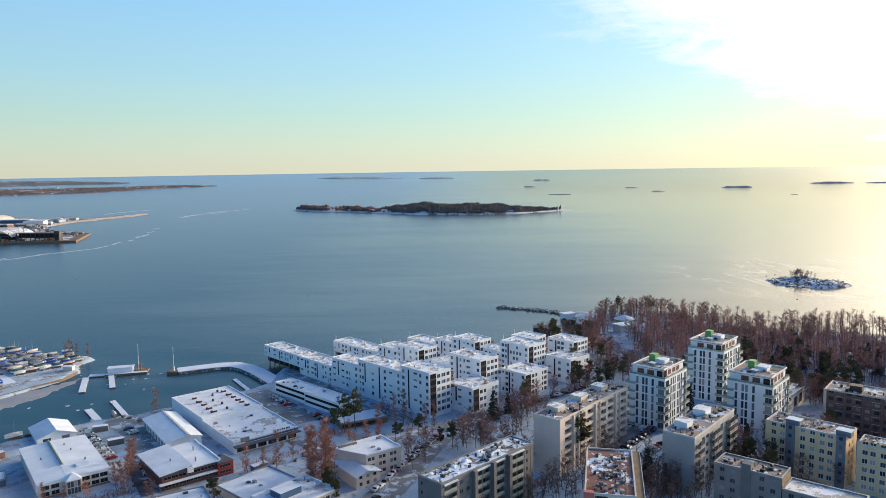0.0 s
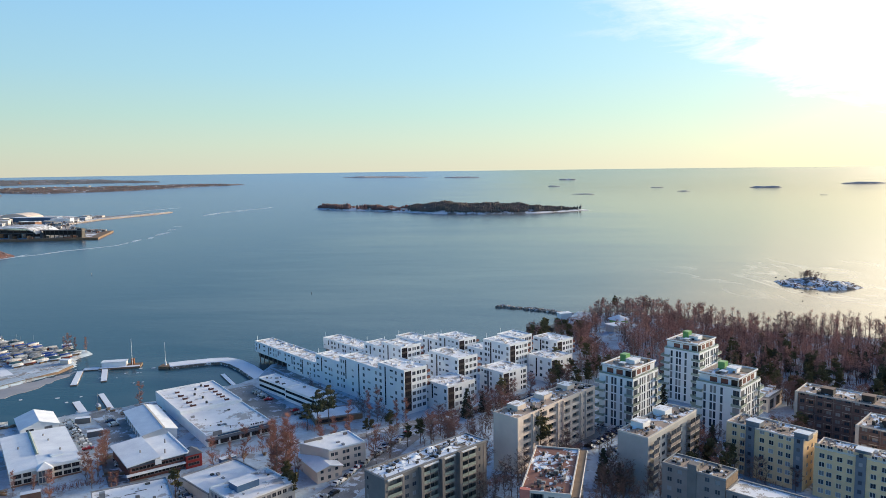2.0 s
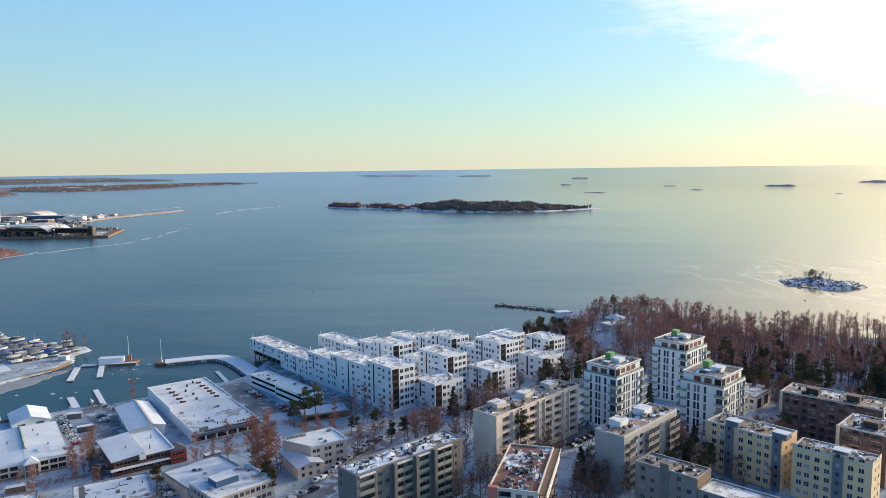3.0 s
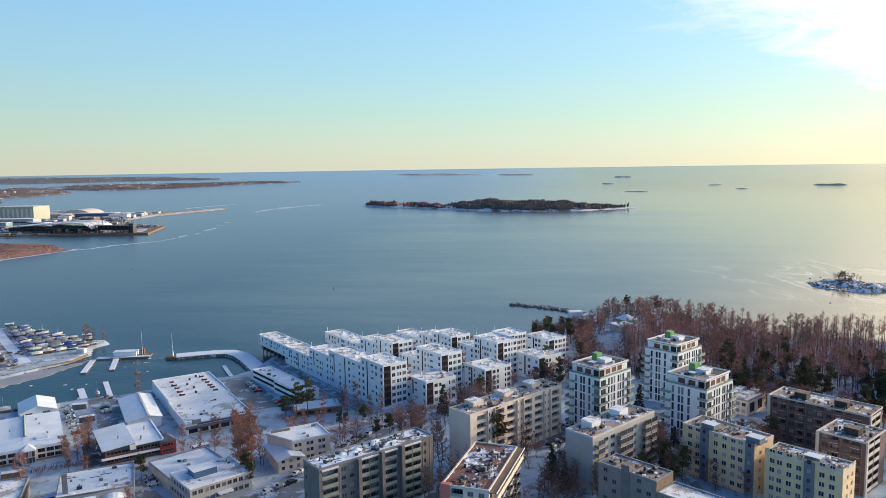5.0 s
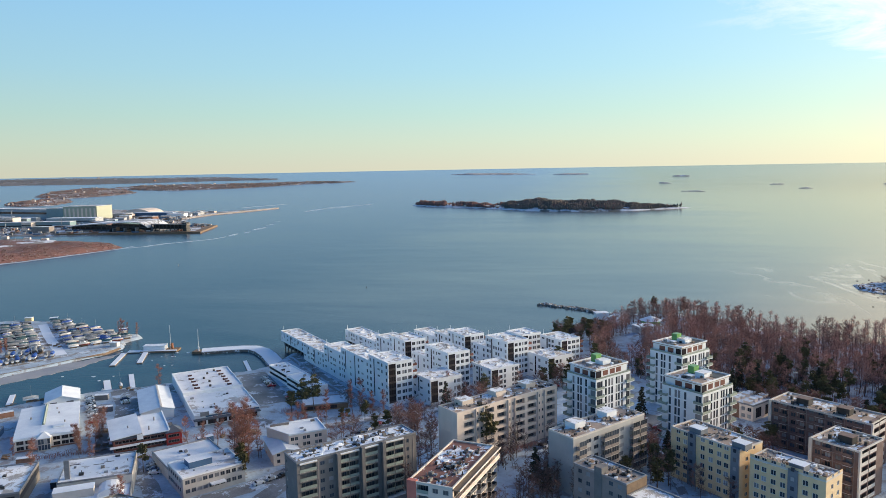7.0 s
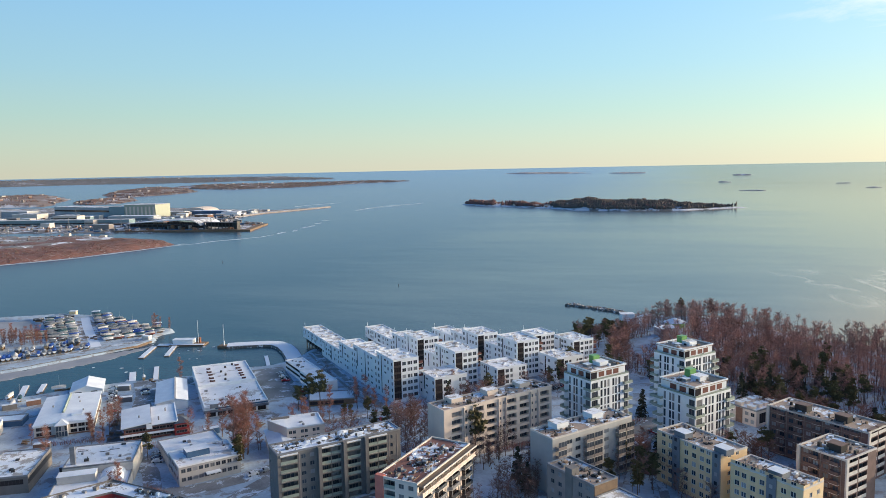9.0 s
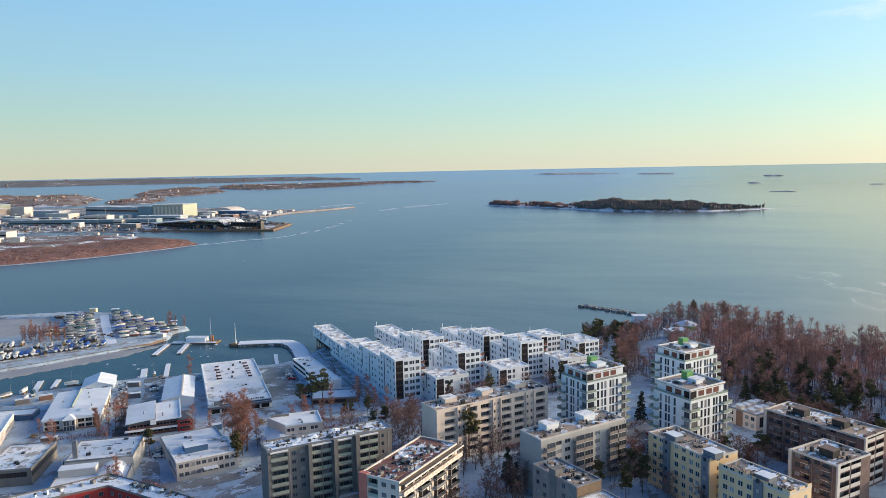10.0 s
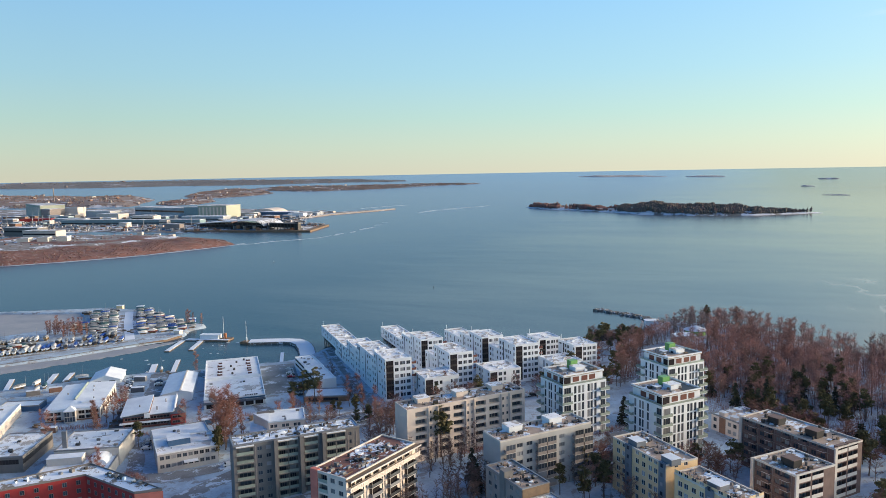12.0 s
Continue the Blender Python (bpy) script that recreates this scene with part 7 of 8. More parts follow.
def boat_meshes(l, b, h, colour, cover):
    s, ring = hull_shape(l, b, h)
    hull = s.mesh("hull", [M[colour]])
    t = Shape()
    hump = []
    for i, a in enumerate(ring):
        up = 1.15 * (0.55 + 0.45 * math.sin(math.pi * (i + 0.6) / (len(ring) + 0.2)))
        (x0, y0, z0), (_, y1, _) = a[0], a[4]
        hump.append([(x0, y0 * 1.04, z0 - 0.35), (x0, y0 * 0.92, z0 + up * 0.45), (x0, y0 * 0.5, z0 + up * 0.88), (x0, 0, z0 + up), (x0, y1 * 0.5, z0 + up * 0.88), (x0, y1 * 0.92, z0 + up * 0.45), (x0, y1 * 1.04, z0 - 0.35)])
    for a, c in zip(hump, hump[1:]):
        for k in range(6):
            t.face([a[k], c[k], c[k + 1], a[k + 1]])
    t.face(hump[0][::-1])
    tarp = t.mesh("cover", [M[cover]])
    u, v = l * 0.3, b * 0.3
    cradle = Shape().prism([(-u, -v), (-u + 0.6, -v), (-u + 0.6, -0.15), (u - 0.6, -0.15), (u - 0.6, -v), (u, -v), (u, v), (u - 0.6, v), (u - 0.6, 0.15), (-u + 0.6, 0.15), (-u + 0.6, v), (-u, v)], -1.0, 0.45).mesh("cradle", [M["wood"]])
    return hull, tarp, cradle


M["boat_yard"] = material("grimy_yard_snow", (0.30, 0.27, 0.26), (0.16, 0.14, 0.13), 0.9, 0.12, 0.8, 0.4, patch=(0.56, 0.62, 0.72), patch_at=0.50, patch_scale=0.2)
M["tarp_white"] = material("pale_tarpaulin", (0.66, 0.63, 0.59), (0.46, 0.44, 0.42), 0.6, 0.6, 3.0, 0.2, vary=0.15)
M["tarp_blue"] = material("blue_tarpaulin", (0.03, 0.10, 0.40), (0.02, 0.06, 0.24), 0.5, 0.6, 3.0, 0.2, vary=0.3, patch=SNOW, patch_at=0.66, patch_scale=0.4)
M["tarp_grey"] = material("grey_tarpaulin", (0.26, 0.27, 0.28), (0.17, 0.18, 0.19), 0.6, 0.6, 3.0, 0.2, vary=0.2, patch=SNOW, patch_at=0.60, patch_scale=0.4)
M["tarp_green"] = material("teal_tarpaulin", (0.04, 0.11, 0.13), (0.03, 0.07, 0.085), 0.6, 0.6, 3.0, 0.2, vary=0.2, patch=SNOW, patch_at=0.64, patch_scale=0.4)
M["hull_dark"] = material("dark_hull", (0.05, 0.055, 0.07), None, 0.4, 1.0, 4.0, 0.0)
M["hull_tan"] = material("tan_hull", (0.42, 0.30, 0.17), None, 0.5, 1.0, 4.0, 0.0)
M["hull_red"] = material("red_brown_hull", (0.22, 0.05, 0.04), None, 0.4, 1.0, 4.0, 0.0)
boats = [(boat_meshes(l, b, h, c, t), lab) for l, b, h, c, t, lab in (
    (9.5, 3.1, 2.0, "white", "tarp_white", "white sailing boat laid up under a pale tarpaulin"), (9.0, 3.0, 1.9, "white", "tarp_blue", "boat laid up under a blue tarpaulin"),
    (8.5, 2.9, 1.8, "white", "tarp_grey", "boat laid up under a snowy grey tarpaulin"), (9.0, 3.0, 1.9, "white", "tarp_green", "white boat laid up under a teal tarpaulin"),
    (10.5, 3.3, 2.2, "hull_dark", "tarp_grey", "dark-hulled boat laid up under a grey tarpaulin"), (8.0, 2.8, 1.8, "hull_tan", "tarp_grey", "tan-hulled motor boat laid up under snow"),
    (10.0, 3.2, 2.1, "hull_red", "tarp_white", "red-hulled boat laid up under a pale tarpaulin"))]


mast_mesh = Shape().tube((0.4, 0, 1.2), (0.4, 0, 10.5), 0.09, 0.05, 5).mesh("mast", [M["metal"]])


def boat(x, y, ang, k, afloat=False, size=1.0):
    (hull, tarp, cradle), lab = boats[k]
    z = -0.5 if afloat else ground_z(x, y) + 0.95 * size
    root = thing("boat", pose(x, y, z, 0, 0, ang) @ Matrix.Diagonal((size, size, size, 1)), lab, "boat", "laid-up boats")
    part("hull", hull, None, root)
    part("cover", tarp, None, root)
    if not afloat:
        part("cradle", cradle, None, root)
    if int(x * 10) % 6 == 0:
        part("mast", mast_mesh, None, root)


g = random.Random(21)
rows = ((-300, 280, -232, 374, 38, 128, 0), (-304, 330, -284, 360, 12, 120, 1), (-292, 318, -276, 340, 7, 30, 3), (-268, 352, -246, 382, 10, 122, 1))
for ax, ay, bx, by, n, turn, tone in rows:
    for k in range(n):
        if g.random() < 0.08:
            continue
        f = (k + g.uniform(0.35, 0.65)) / n
        boat(ax + (bx - ax) * f, ay + (by - ay) * f, turn + g.uniform(-9, 9), g.choice(((0, 0, 2, 1, 2, 4), (2, 4, 4, 5, 0, 1), (0, 6, 3, 2, 1), (6, 3, 4))[tone]), False, g.uniform(0.75, 0.95))
# either side of the lane that crosses the yard
for b in (-37, -30.5, -24, -17.5, -11, 8, 14.5, 21, 27.5, 34, 40.5):
    a = 12.0 if b > 0 else 28.0
    while a < 110:
        a += g.uniform(2.3, 3.4)
        x, y = -230 - 0.712 * a + 0.702 * b + g.uniform(-0.6, 0.6), 377 + 0.702 * a + 0.712 * b + g.uniform(-0.6, 0.6)
        room = float(inside_by(MARINA, np.array([x]), np.array([y]))[0])
        if room < 4.0 or math.hypot(x + 284, y - 375) < 15 or g.random() < 0.10:
            continue
        boat(x, y, 45 + g.uniform(-18, 18) + (180 if g.random() < 0.5 else 0), g.choice((0, 1, 2, 2, 4, 4, 4, 5, 6, 3, 3)), False, g.uniform(0.5, 0.78))
for x, y, a, k in ((-180, 294, 40, 0), (-172, 306, 60, 5), (-163, 315, 130, 2), (-158, 317, 130, 0), (-207, 281, 55, 0), (-197, 270, 70, 2), (-194, 278, 110, 0), (-197, 284, 60, 5), (-201, 290, 58, 0), (-199, 276, 62, 4), (-203, 272, 50, 5), (-186, 276, 130, 3), (-182, 268, 120, 0), (-150, 320, 130, 5)):
    boat(x, y, a, k, False, 0.7)
for x, y, wl, lb in ((-233, 436, "tarp_blue", "blue club hut under snow"), (-330, 462, "yellow", "yellow club hut under snow"), (-310, 464, "blue", "blue steel container store"), (-214, 400, "cream", "cream timber store shed")):
    root = thing("hut", pose(x, y, ground_z(x, y) - 0.1, 0, 0, g.uniform(0, 40)), lb, "hut")
    part("wall", Shape().box(0, 0, -0.5, 5, 3.2, 2.3), M[wl], root)
    part("roof", Shape().box(-0.3, -0.3, 2.3, 5.3, 3.5, 2.6), M["roof_snow"], root)
street("quay", [(-330, 205), (-254, 304), (-237, 328), (-222, 357), (-206, 385), (-205, 398)], 1.0, M["wood"], "timber quay edge of the marina", 0.10, "quay")
street("yard", [(-238, 402), (-262, 427), (-296, 452)], 44.0, M["boat_yard"], "trampled grimy snow of the boat yard", 0.03, "yard")
street("yard", [(-285, 318), (-262, 348), (-240, 382)], 20.0, M["boat_yard"], "trampled grimy snow of the boat yard", 0.03, "yard")
street("yard", [(-276, 396), (-304, 424)], 26.0, M["boat_yard"], "trampled grimy snow of the boat yard", 0.025, "yard")
street("road", [(-230, 377), (-247, 393), (-278, 423), (-307, 453)], 6.0, M["snow"], "snowy lane across the boat yard", 0.07)
street("road", [(-330, 240), (-262, 318), (-226, 374), (-214, 396)], 4.0, M["road"], "packed-snow lane along the marina", 0.06)


# ---- trees ----
M["bark"] = material("grey_brown_bark", (0.17, 0.125, 0.105), (0.11, 0.085, 0.072), 0.95, 0.8, 6.0, 0.3)
M["birch_bark"] = material("pale_birch_bark", (0.27, 0.195, 0.165), (0.17, 0.125, 0.105), 0.9, 0.8, 6.0, 0.3)
M["twig_brown"] = material("brown_twigs", (0.43, 0.235, 0.19), (0.30, 0.165, 0.138), 0.95, 0.3, 3.0, 0.0, vary=0.3, spec=0.1)
# two darker copies of the brown twigs, with the trees' shade painted in
M["twig_mid"] = material("half_shaded_twigs", (0.33, 0.185, 0.15), (0.23, 0.13, 0.11), 0.95, 0.3, 3.0, 0.0, vary=0.3, spec=0.1)
M["twig_dark"] = material("shaded_twigs", (0.22, 0.135, 0.115), (0.15, 0.095, 0.082), 0.95, 0.3, 3.0, 0.0, vary=0.3, spec=0.1)
M["twig_orange"] = material("orange_birch_twigs", (0.37, 0.185, 0.145), (0.27, 0.14, 0.112), 0.95, 0.3, 3.0, 0.0, vary=0.25, spec=0.1)
M["needle"] = material("pine_needles", (0.10, 0.098, 0.05), (0.15, 0.125, 0.065), 0.95, 0.5, 3.0, 0.0, vary=0.3, spec=0.1)
M["needle_dark"] = material("spruce_needles", (0.05, 0.056, 0.04), (0.08, 0.08, 0.054), 0.95, 0.5, 3.0, 0.0, vary=0.3, spec=0.1)


def bare_tree(h, spread, seed, twig, bark="bark", stems=1, twigs=2100):
    """Trunk with rising limbs; the crown is a haze of fine twigs."""
    g = random.Random(seed)
    trunk, crown = Shape(), Shape()
    fine = []
    for st in range(stems):
        off = Vector((st * 0.7, g.uniform(-0.4, 0.4), 0))
        lean = Vector((g.uniform(-0.10, 0.10) + st * 0.1, g.uniform(-0.10, 0.10), 1.0))
        prev = off
        for k in range(6):
            nxt = off + lean * h * 0.93 * ((k + 1) / 6) + Vector((g.uniform(-0.3, 0.3), g.uniform(-0.3, 0.3), 0))
            trunk.tube(prev, nxt, 0.19 * h / 16 * (1 - k / 6.3), 0.19 * h / 16 * (1 - (k + 1) / 6.3), 5)
            if k >= 1:
                for _ in range(4 if k == 1 else 6):
                    a, p = g.uniform(0, 6.283), prev.lerp(nxt, g.random())
                    ln = spread * g.uniform(0.65, 1.15) * (0.5 + 0.75 * math.sin(math.pi * (k + 0.3) / 6.2))
                    e = p + Vector((math.cos(a) * ln * 0.75, math.sin(a) * ln * 0.75, ln * g.uniform(0.2, 0.75)))
                    trunk.tube(p, e, 0.05, 0.02, 3)
                    for _ in range(3):
                        a2, p2 = a + g.uniform(-1.1, 1.1), p.lerp(e, g.uniform(0.35, 0.95))
                        l2 = ln * g.uniform(0.3, 0.6)
                        e2 = p2 + Vector((math.cos(a2) * l2 * 0.7, math.sin(a2) * l2 * 0.7, l2 * g.uniform(0.2, 0.9)))
                        trunk.tube(p2, e2, 0.035, 0.015, 3)
                        fine.append((p2, e2))
                    fine.append((p, e))
            prev = nxt
        fine.append((off + lean * h * 0.75, prev))
    for _ in range(twigs):
        p, e = g.choice(fine)
        q = p.lerp(e, g.uniform(0.2, 1.0))
        a, ln = g.uniform(0, 6.283), g.uniform(0.6, 1.9) * h / 16
        r = q + Vector((math.cos(a) * ln * 0.7, math.sin(a) * ln * 0.7, ln * g.uniform(-0.25, 0.85)))
        t = (r - q).cross(Vector((g.gauss(0, 1), g.gauss(0, 1), g.gauss(0, 1)))).normalized() * g.uniform(0.022, 0.042) * (0.66 if twig == "twig_orange" else 1.0)
        crown.face([q - t, q + t, r])
    return trunk.mesh("trunk", [M[bark]]), crown.mesh("crown", [M[twig]])


def tuft(s, c, r, g, flat=0.5, n=9, leaf=0.35):
    """A spray of short needle blades round a point."""
    for _ in range(n):
        d = Vector((g.gauss(0, 1), g.gauss(0, 1), g.gauss(0, flat))).normalized()
        p = c + d * r * g.uniform(0.2, 1.0)
        t = Vector((g.gauss(0, 1), g.gauss(0, 1), g.gauss(0, 0.5))).normalized()
        b = t.cross(d).normalized() if abs(t.dot(d)) < 0.98 else t.orthogonal()
        w_ = leaf * g.uniform(0.6, 1.2)
        s.face([p - t * w_, p + b * w_ * 0.55, p + t * w_, p - b * w_ * 0.55])


def pine(h, seed):
    g = random.Random(seed)
    trunk, crown = Shape(), Shape()
    trunk.tube((0, 0, 0), (0.15, 0.1, h * 0.6), 0.22, 0.15, 6)
    trunk.tube((0.15, 0.1, h * 0.6), (0.1, -0.1, h * 0.95), 0.15, 0.05, 5)
    for k in range(22):
        z = h * g.uniform(0.42, 0.96)
        a, ln = g.uniform(0, 6.283), h * 0.19 * g.uniform(0.6, 1.1) * (1.25 - (z / h) * 0.75)
        e = Vector((math.cos(a) * ln, math.sin(a) * ln, z + ln * 0.25))
        trunk.tube((0.1, 0, z), e, 0.06, 0.02, 3)
        for f in (0.55, 0.8, 1.0):
            tuft(crown, Vector((0, 0, z)).lerp(e, f), h * 0.075, g, 0.45, 14, 0.55)
    tuft(crown, Vector((0.1, -0.1, h * 0.96)), h * 0.06, g, 0.5, 16, 0.4)
    return trunk.mesh("trunk", [M["bark"]]), crown.mesh("crown", [M["needle"]])


def spruce(h, seed):
    g = random.Random(seed)
    trunk, crown = Shape(), Shape()
    trunk.tube((0, 0, 0), (0, 0, h * 0.97), 0.2, 0.03, 5)
    layers = int(h * 1.3)
    for k in range(layers):
        f = k / layers
        z, r = h * (0.08 + 0.9 * f), h * 0.2 * (1 - f) ** 0.85 + 0.15
        for b in range(max(4, int(9 * (1 - f)) + 3)):
            a = g.uniform(0, 6.283)
            for u in (0.35, 0.7, 1.0):
                tuft(crown, Vector((math.cos(a) * r * u, math.sin(a) * r * u, z - r * 0.35 * u + g.uniform(-0.1, 0.1))), 0.4, g, 0.4, 3, 0.52)
    return trunk.mesh("trunk", [M["bark"]]), crown.mesh("crown", [M["needle_dark"]])


brown_trees = [bare_tree(g.uniform(13, 18), g.uniform(3.0, 4.4), 40 + k, "twig_mid", "bark" if k % 2 else "birch_bark", 1 + (k % 3 == 0)) for k in range(7)]
orange_trees = [bare_tree(g.uniform(14, 17), g.uniform(1.4, 2.0), 60 + k, "twig_orange", "birch_bark", 1 + k % 2, 2600) for k in range(4)]
thin_trees = [bare_tree(g.uniform(10, 14), g.uniform(1.2, 1.9), 140 + k, "twig_dark", "bark", 1, 330) for k in range(5)]
pines = [pine(g.uniform(12, 17), 80 + k) for k in range(4)]
spruces = [spruce(g.uniform(11, 16), 90 + k) for k in range(3)]
KINDS = {"bare": (brown_trees, "bare_tree", "bare brown deciduous tree in winter", "tree", "bare trees"), "birch": (orange_trees, "birch_tree", "bare birch with orange-brown twigs", "tree", "birches"),
         "thin": (thin_trees, "young_tree", "slender bare young tree with a dark trunk", "tree", "young trees"),
         "pine": (pines, "pine_tree", "green pine with a bare trunk and broad crown", "tree", "pines"), "spruce": (spruces, "spruce_tree", "dark narrow spruce standing in snow", "tree", "spruces")}


def tree(kind, x, y, g, size=1.0, z=None):
    meshes, name, label, category, group = KINDS[kind]
    trunk, crown = g.choice(meshes)
    z = ground_z(x, y) if z is None else z
    k = size * g.uniform(0.85, 1.15)
    root = thing(name, pose(x, y, z - 0.2, g.uniform(-2, 2), g.uniform(-2, 2), g.uniform(0, 360)) @ Matrix.Diagonal((k, k, k, 1)), label, category, group)
    part("trunk", trunk, None, root)
    part("crown", crown, None, root)


for x, y, k in ((21, 306, 1.1), (28, 313, 0.8), (66, 228, 0.8), (70, 222, 0.75), (88, 266, 0.6), (104, 300, 0.8)):
    tree("spruce", x, y, g, k)
for x, y, k in ((36, 318, 1.0), (3, 276, 0.8), (-2, 273, 0.7), (-36, 227, 0.9), (-39, 231, 0.9), (-42, 296, 1.15), (-46, 293, 1.0), (-38, 299, 1.1), (-20, 285, 0.6), (-18, 287, 0.6), (-11, 289, 0.75), (-76, 228, 0.8),
                (43, 266, 0.9), (104, 239, 0.8), (108, 232, 0.8), (117, 238, 0.9), (74, 360, 0.9), (80, 350, 0.9), (85, 356, 0.8), (47.5, 246.5, 1.15), (68, 372, 0.9)):
    tree("pine", x, y, g, k)
for x, y, k in ((-43, 240, 1.45), (-44, 237, 1.4), (-42, 243, 1.4), (-46, 240, 1.3), (-45, 243, 1.35), (-41, 238, 1.3), (-27, 284, 0.9), (-112, 250, 0.9), (-112, 246, 1.0), (-114, 243, 0.9), (-113, 254, 0.9), (-111, 240, 0.8), (-116, 258, 0.9), (-109, 236, 0.8), (-118, 262, 0.8), (-112, 217, 0.9), (-128, 233, 0.5), (-134, 231, 0.55), (-136, 331, 0.8),
                (-80, 398, 0.5), (-84, 402, 0.5), (-76, 394, 0.5), (-70, 392, 0.45), (-20, 300, 1.0), (-15, 270, 0.9), (-18, 303, 0.9), (-38, 282, 0.8), (-96, 228, 0.7), (-214, 428, 0.6), (-218, 424, 0.6)):
    tree("birch", x, y, g, k)
for x, y in ((-292, 366), (-287, 368), (-282, 371), (-276, 374), (-277, 380), (-296, 372), (-284, 376), (-270, 378), (-300, 380), (-222, 424), (-226, 428)):
    tree("birch", x, y, g, 0.75)
for k in range(22):
    x, y = 337 + g.gauss(0, 5.5), 683 + g.gauss(0, 4.0)
    tree("bare", x, y, g, 0.42, islet[0](x, y))
for x, y in ((7, 276), (12, 273), (17, 270), (22, 267), (14, 280), (10, 285), (24, 300), (30, 306), (42, 322), (50, 330), (33, 250), (28, 242), (26, 236), (24, 262), (18, 258), (16, 250), (-8, 262), (-12, 256)):
    tree("bare", x, y, g, 0.85)


def scatter(kinds, box, n, seed, test=None, size=1.0):
    g = random.Random(seed)
    k = 0
    while k < n:
        x, y = g.uniform(box[0], box[1]), g.uniform(box[2], box[3])
        if test is None or test(x, y):
            tree(g.choice(kinds), x, y, g, size)
            k += 1


# hedges and scrub among the low buildings
def thicket(ax, ay, bx, by, wd, n, h, twig, seed):
    g = random.Random(seed)
    root = thing("hedge", pose(ax, ay, ground_z(ax, ay)), "bare brown hedge poking out of the snow", "hedge", "hedges")
    s = Shape()
    z0 = ground_z(ax, ay)
    for _ in range(n):
        f = g.random()
        x, y = (bx - ax) * f + g.uniform(-wd, wd), (by - ay) * f + g.uniform(-wd, wd)
        z = ground_z(ax + x, ay + y) - z0
        e = Vector((x + g.uniform(-0.5, 0.5), y + g.uniform(-0.5, 0.5), z + h * g.uniform(0.5, 1.1)))
        t = Vector((g.gauss(0, 1), g.gauss(0, 1), 0)).normalized() * 0.06
        s.face([Vector((x, y, z)) - t, Vector((x, y, z)) + t, e + t * 0.4, e - t * 0.4])
    tagged(part("foliage", s, M[twig], root), kind="stuff")


for k, q in enumerate(((-126, 232, -108, 243), (-60, 206, -50, 203), (-30, 262, -12, 284), (6, 304, 22, 322), (26, 316, 44, 334), (50, 336, 72, 356), (-72, 392, -88, 408), (-52, 300, -40, 292), (-76, 262, -56, 276), (-100, 222, -90, 226), (26, 228, 36, 236),
                       (10, 246, 24, 262), (52, 250, 64, 262), (112, 240, 122, 228), (-30, 245, -40, 256), (-88, 238, -66, 250), (-100, 268, -90, 262), (96, 284, 104, 296))):
    thicket(*q, 2.2, 340, 1.5, "twig_brown", 100 + k)


def strip(x, y):
    """Between the red-roofed block and the pale one: a small wood."""
    u, v = (x - 56) * 0.656 + (y - 205) * 0.755, (x - 56) * 0.755 - (y - 205) * 0.656
    return -12 < u < 40 and 2 < v < 15


scatter(("thin",), (48, 84, 195, 245), 34, 7, strip, 0.85)
scatter(("thin",), (44, 90, 186, 250), 30, 27, lambda x, y: -14 < (x - 56) * 0.755 - (y - 205) * 0.656 < 3 and -14 < (x - 56) * 0.656 + (y - 205) * 0.755 < 34 and (x - 48.5) * 0.976 - (y - 177.1) * 0.216 > 4, 0.95)
def beside(x, y):
    """The slope between the beige block and the red-roofed one."""
    u, v = (x - 30) * 0.656 + (y - 232) * 0.755, (x - 30) * 0.755 - (y - 232) * 0.656
    return -16 < u < 44 and 6 < v < 21 and not (-12 < (x - 48.5) * 0.976 - (y - 177) * 0.216 < 4 and y < 210)


scatter(("thin",), (20, 80, 205, 275), 52, 37, beside, 0.9)
scatter(("thin", "thin", "thin", "bare"), (2, 44, 262, 318), 44, 38, lambda x, y: abs((x - 22) * 0.69 - (y - 288) * 0.72) < 9, 0.75)
scatter(("thin", "thin", "bare", "pine"), (92, 120, 222, 262), 16, 39, lambda x, y: 318 < x + y < 356 and (x - 108) ** 2 + (y - 246) ** 2 > 50, 0.75)
scatter(("thin", "bare", "pine"), (60, 110, 300, 372), 30, 40, lambda x, y: 0.69 * (x - 60) - 0.72 * (y - 332) < 8 and 0.69 * (x - 60) - 0.72 * (y - 332) > -6, 0.8)
scatter(("thin", "thin"), (-60, 0, 286, 350), 16, 41, lambda x, y: -4 < (x + 14) * 0.724 + (y - 302) * 0.69 < 1, 0.7)
scatter(("bare", "bare", "spruce"), (100, 126, 222, 262), 14, 8, lambda x, y: x + y > 345 and x * 0.7 + y * 0.7 < 260, 0.7)
scatter(("bare", "bare", "bare", "pine"), (134, 176, 268, 312), 26, 9, lambda x, y: x * 0.75 + y * 0.66 > 318, 0.8)
scatter(("bare", "bare", "pine"), (132, 150, 236, 272), 14, 19, lambda x, y: 0.75 * x - 0.66 * y < -60 and 0.66 * x + 0.75 * y > 268, 0.75)
scatter(("bare", "bare", "pine"), (176, 205, 262, 300), 16, 20, lambda x, y: 0.66 * x + 0.75 * y > 330, 0.85)
scatter(("thin", "bare", "pine", "spruce"), (176, 236, 228, 300), 34, 71, lambda x, y: 0.64 * (x - 186.6) + 0.77 * (y - 268) > 3 or 0.77 * (x - 182) - 0.64 * (y - 262) > 12, 0.85)
scatter(("thin", "thin", "bare"), (84, 122, 252, 300), 16, 72, lambda x, y: 6 < 0.67 * (x - 100) - 0.74 * (y - 262) < 14 or -16 < 0.67 * (x - 100) - 0.74 * (y - 290) < -8, 0.65)
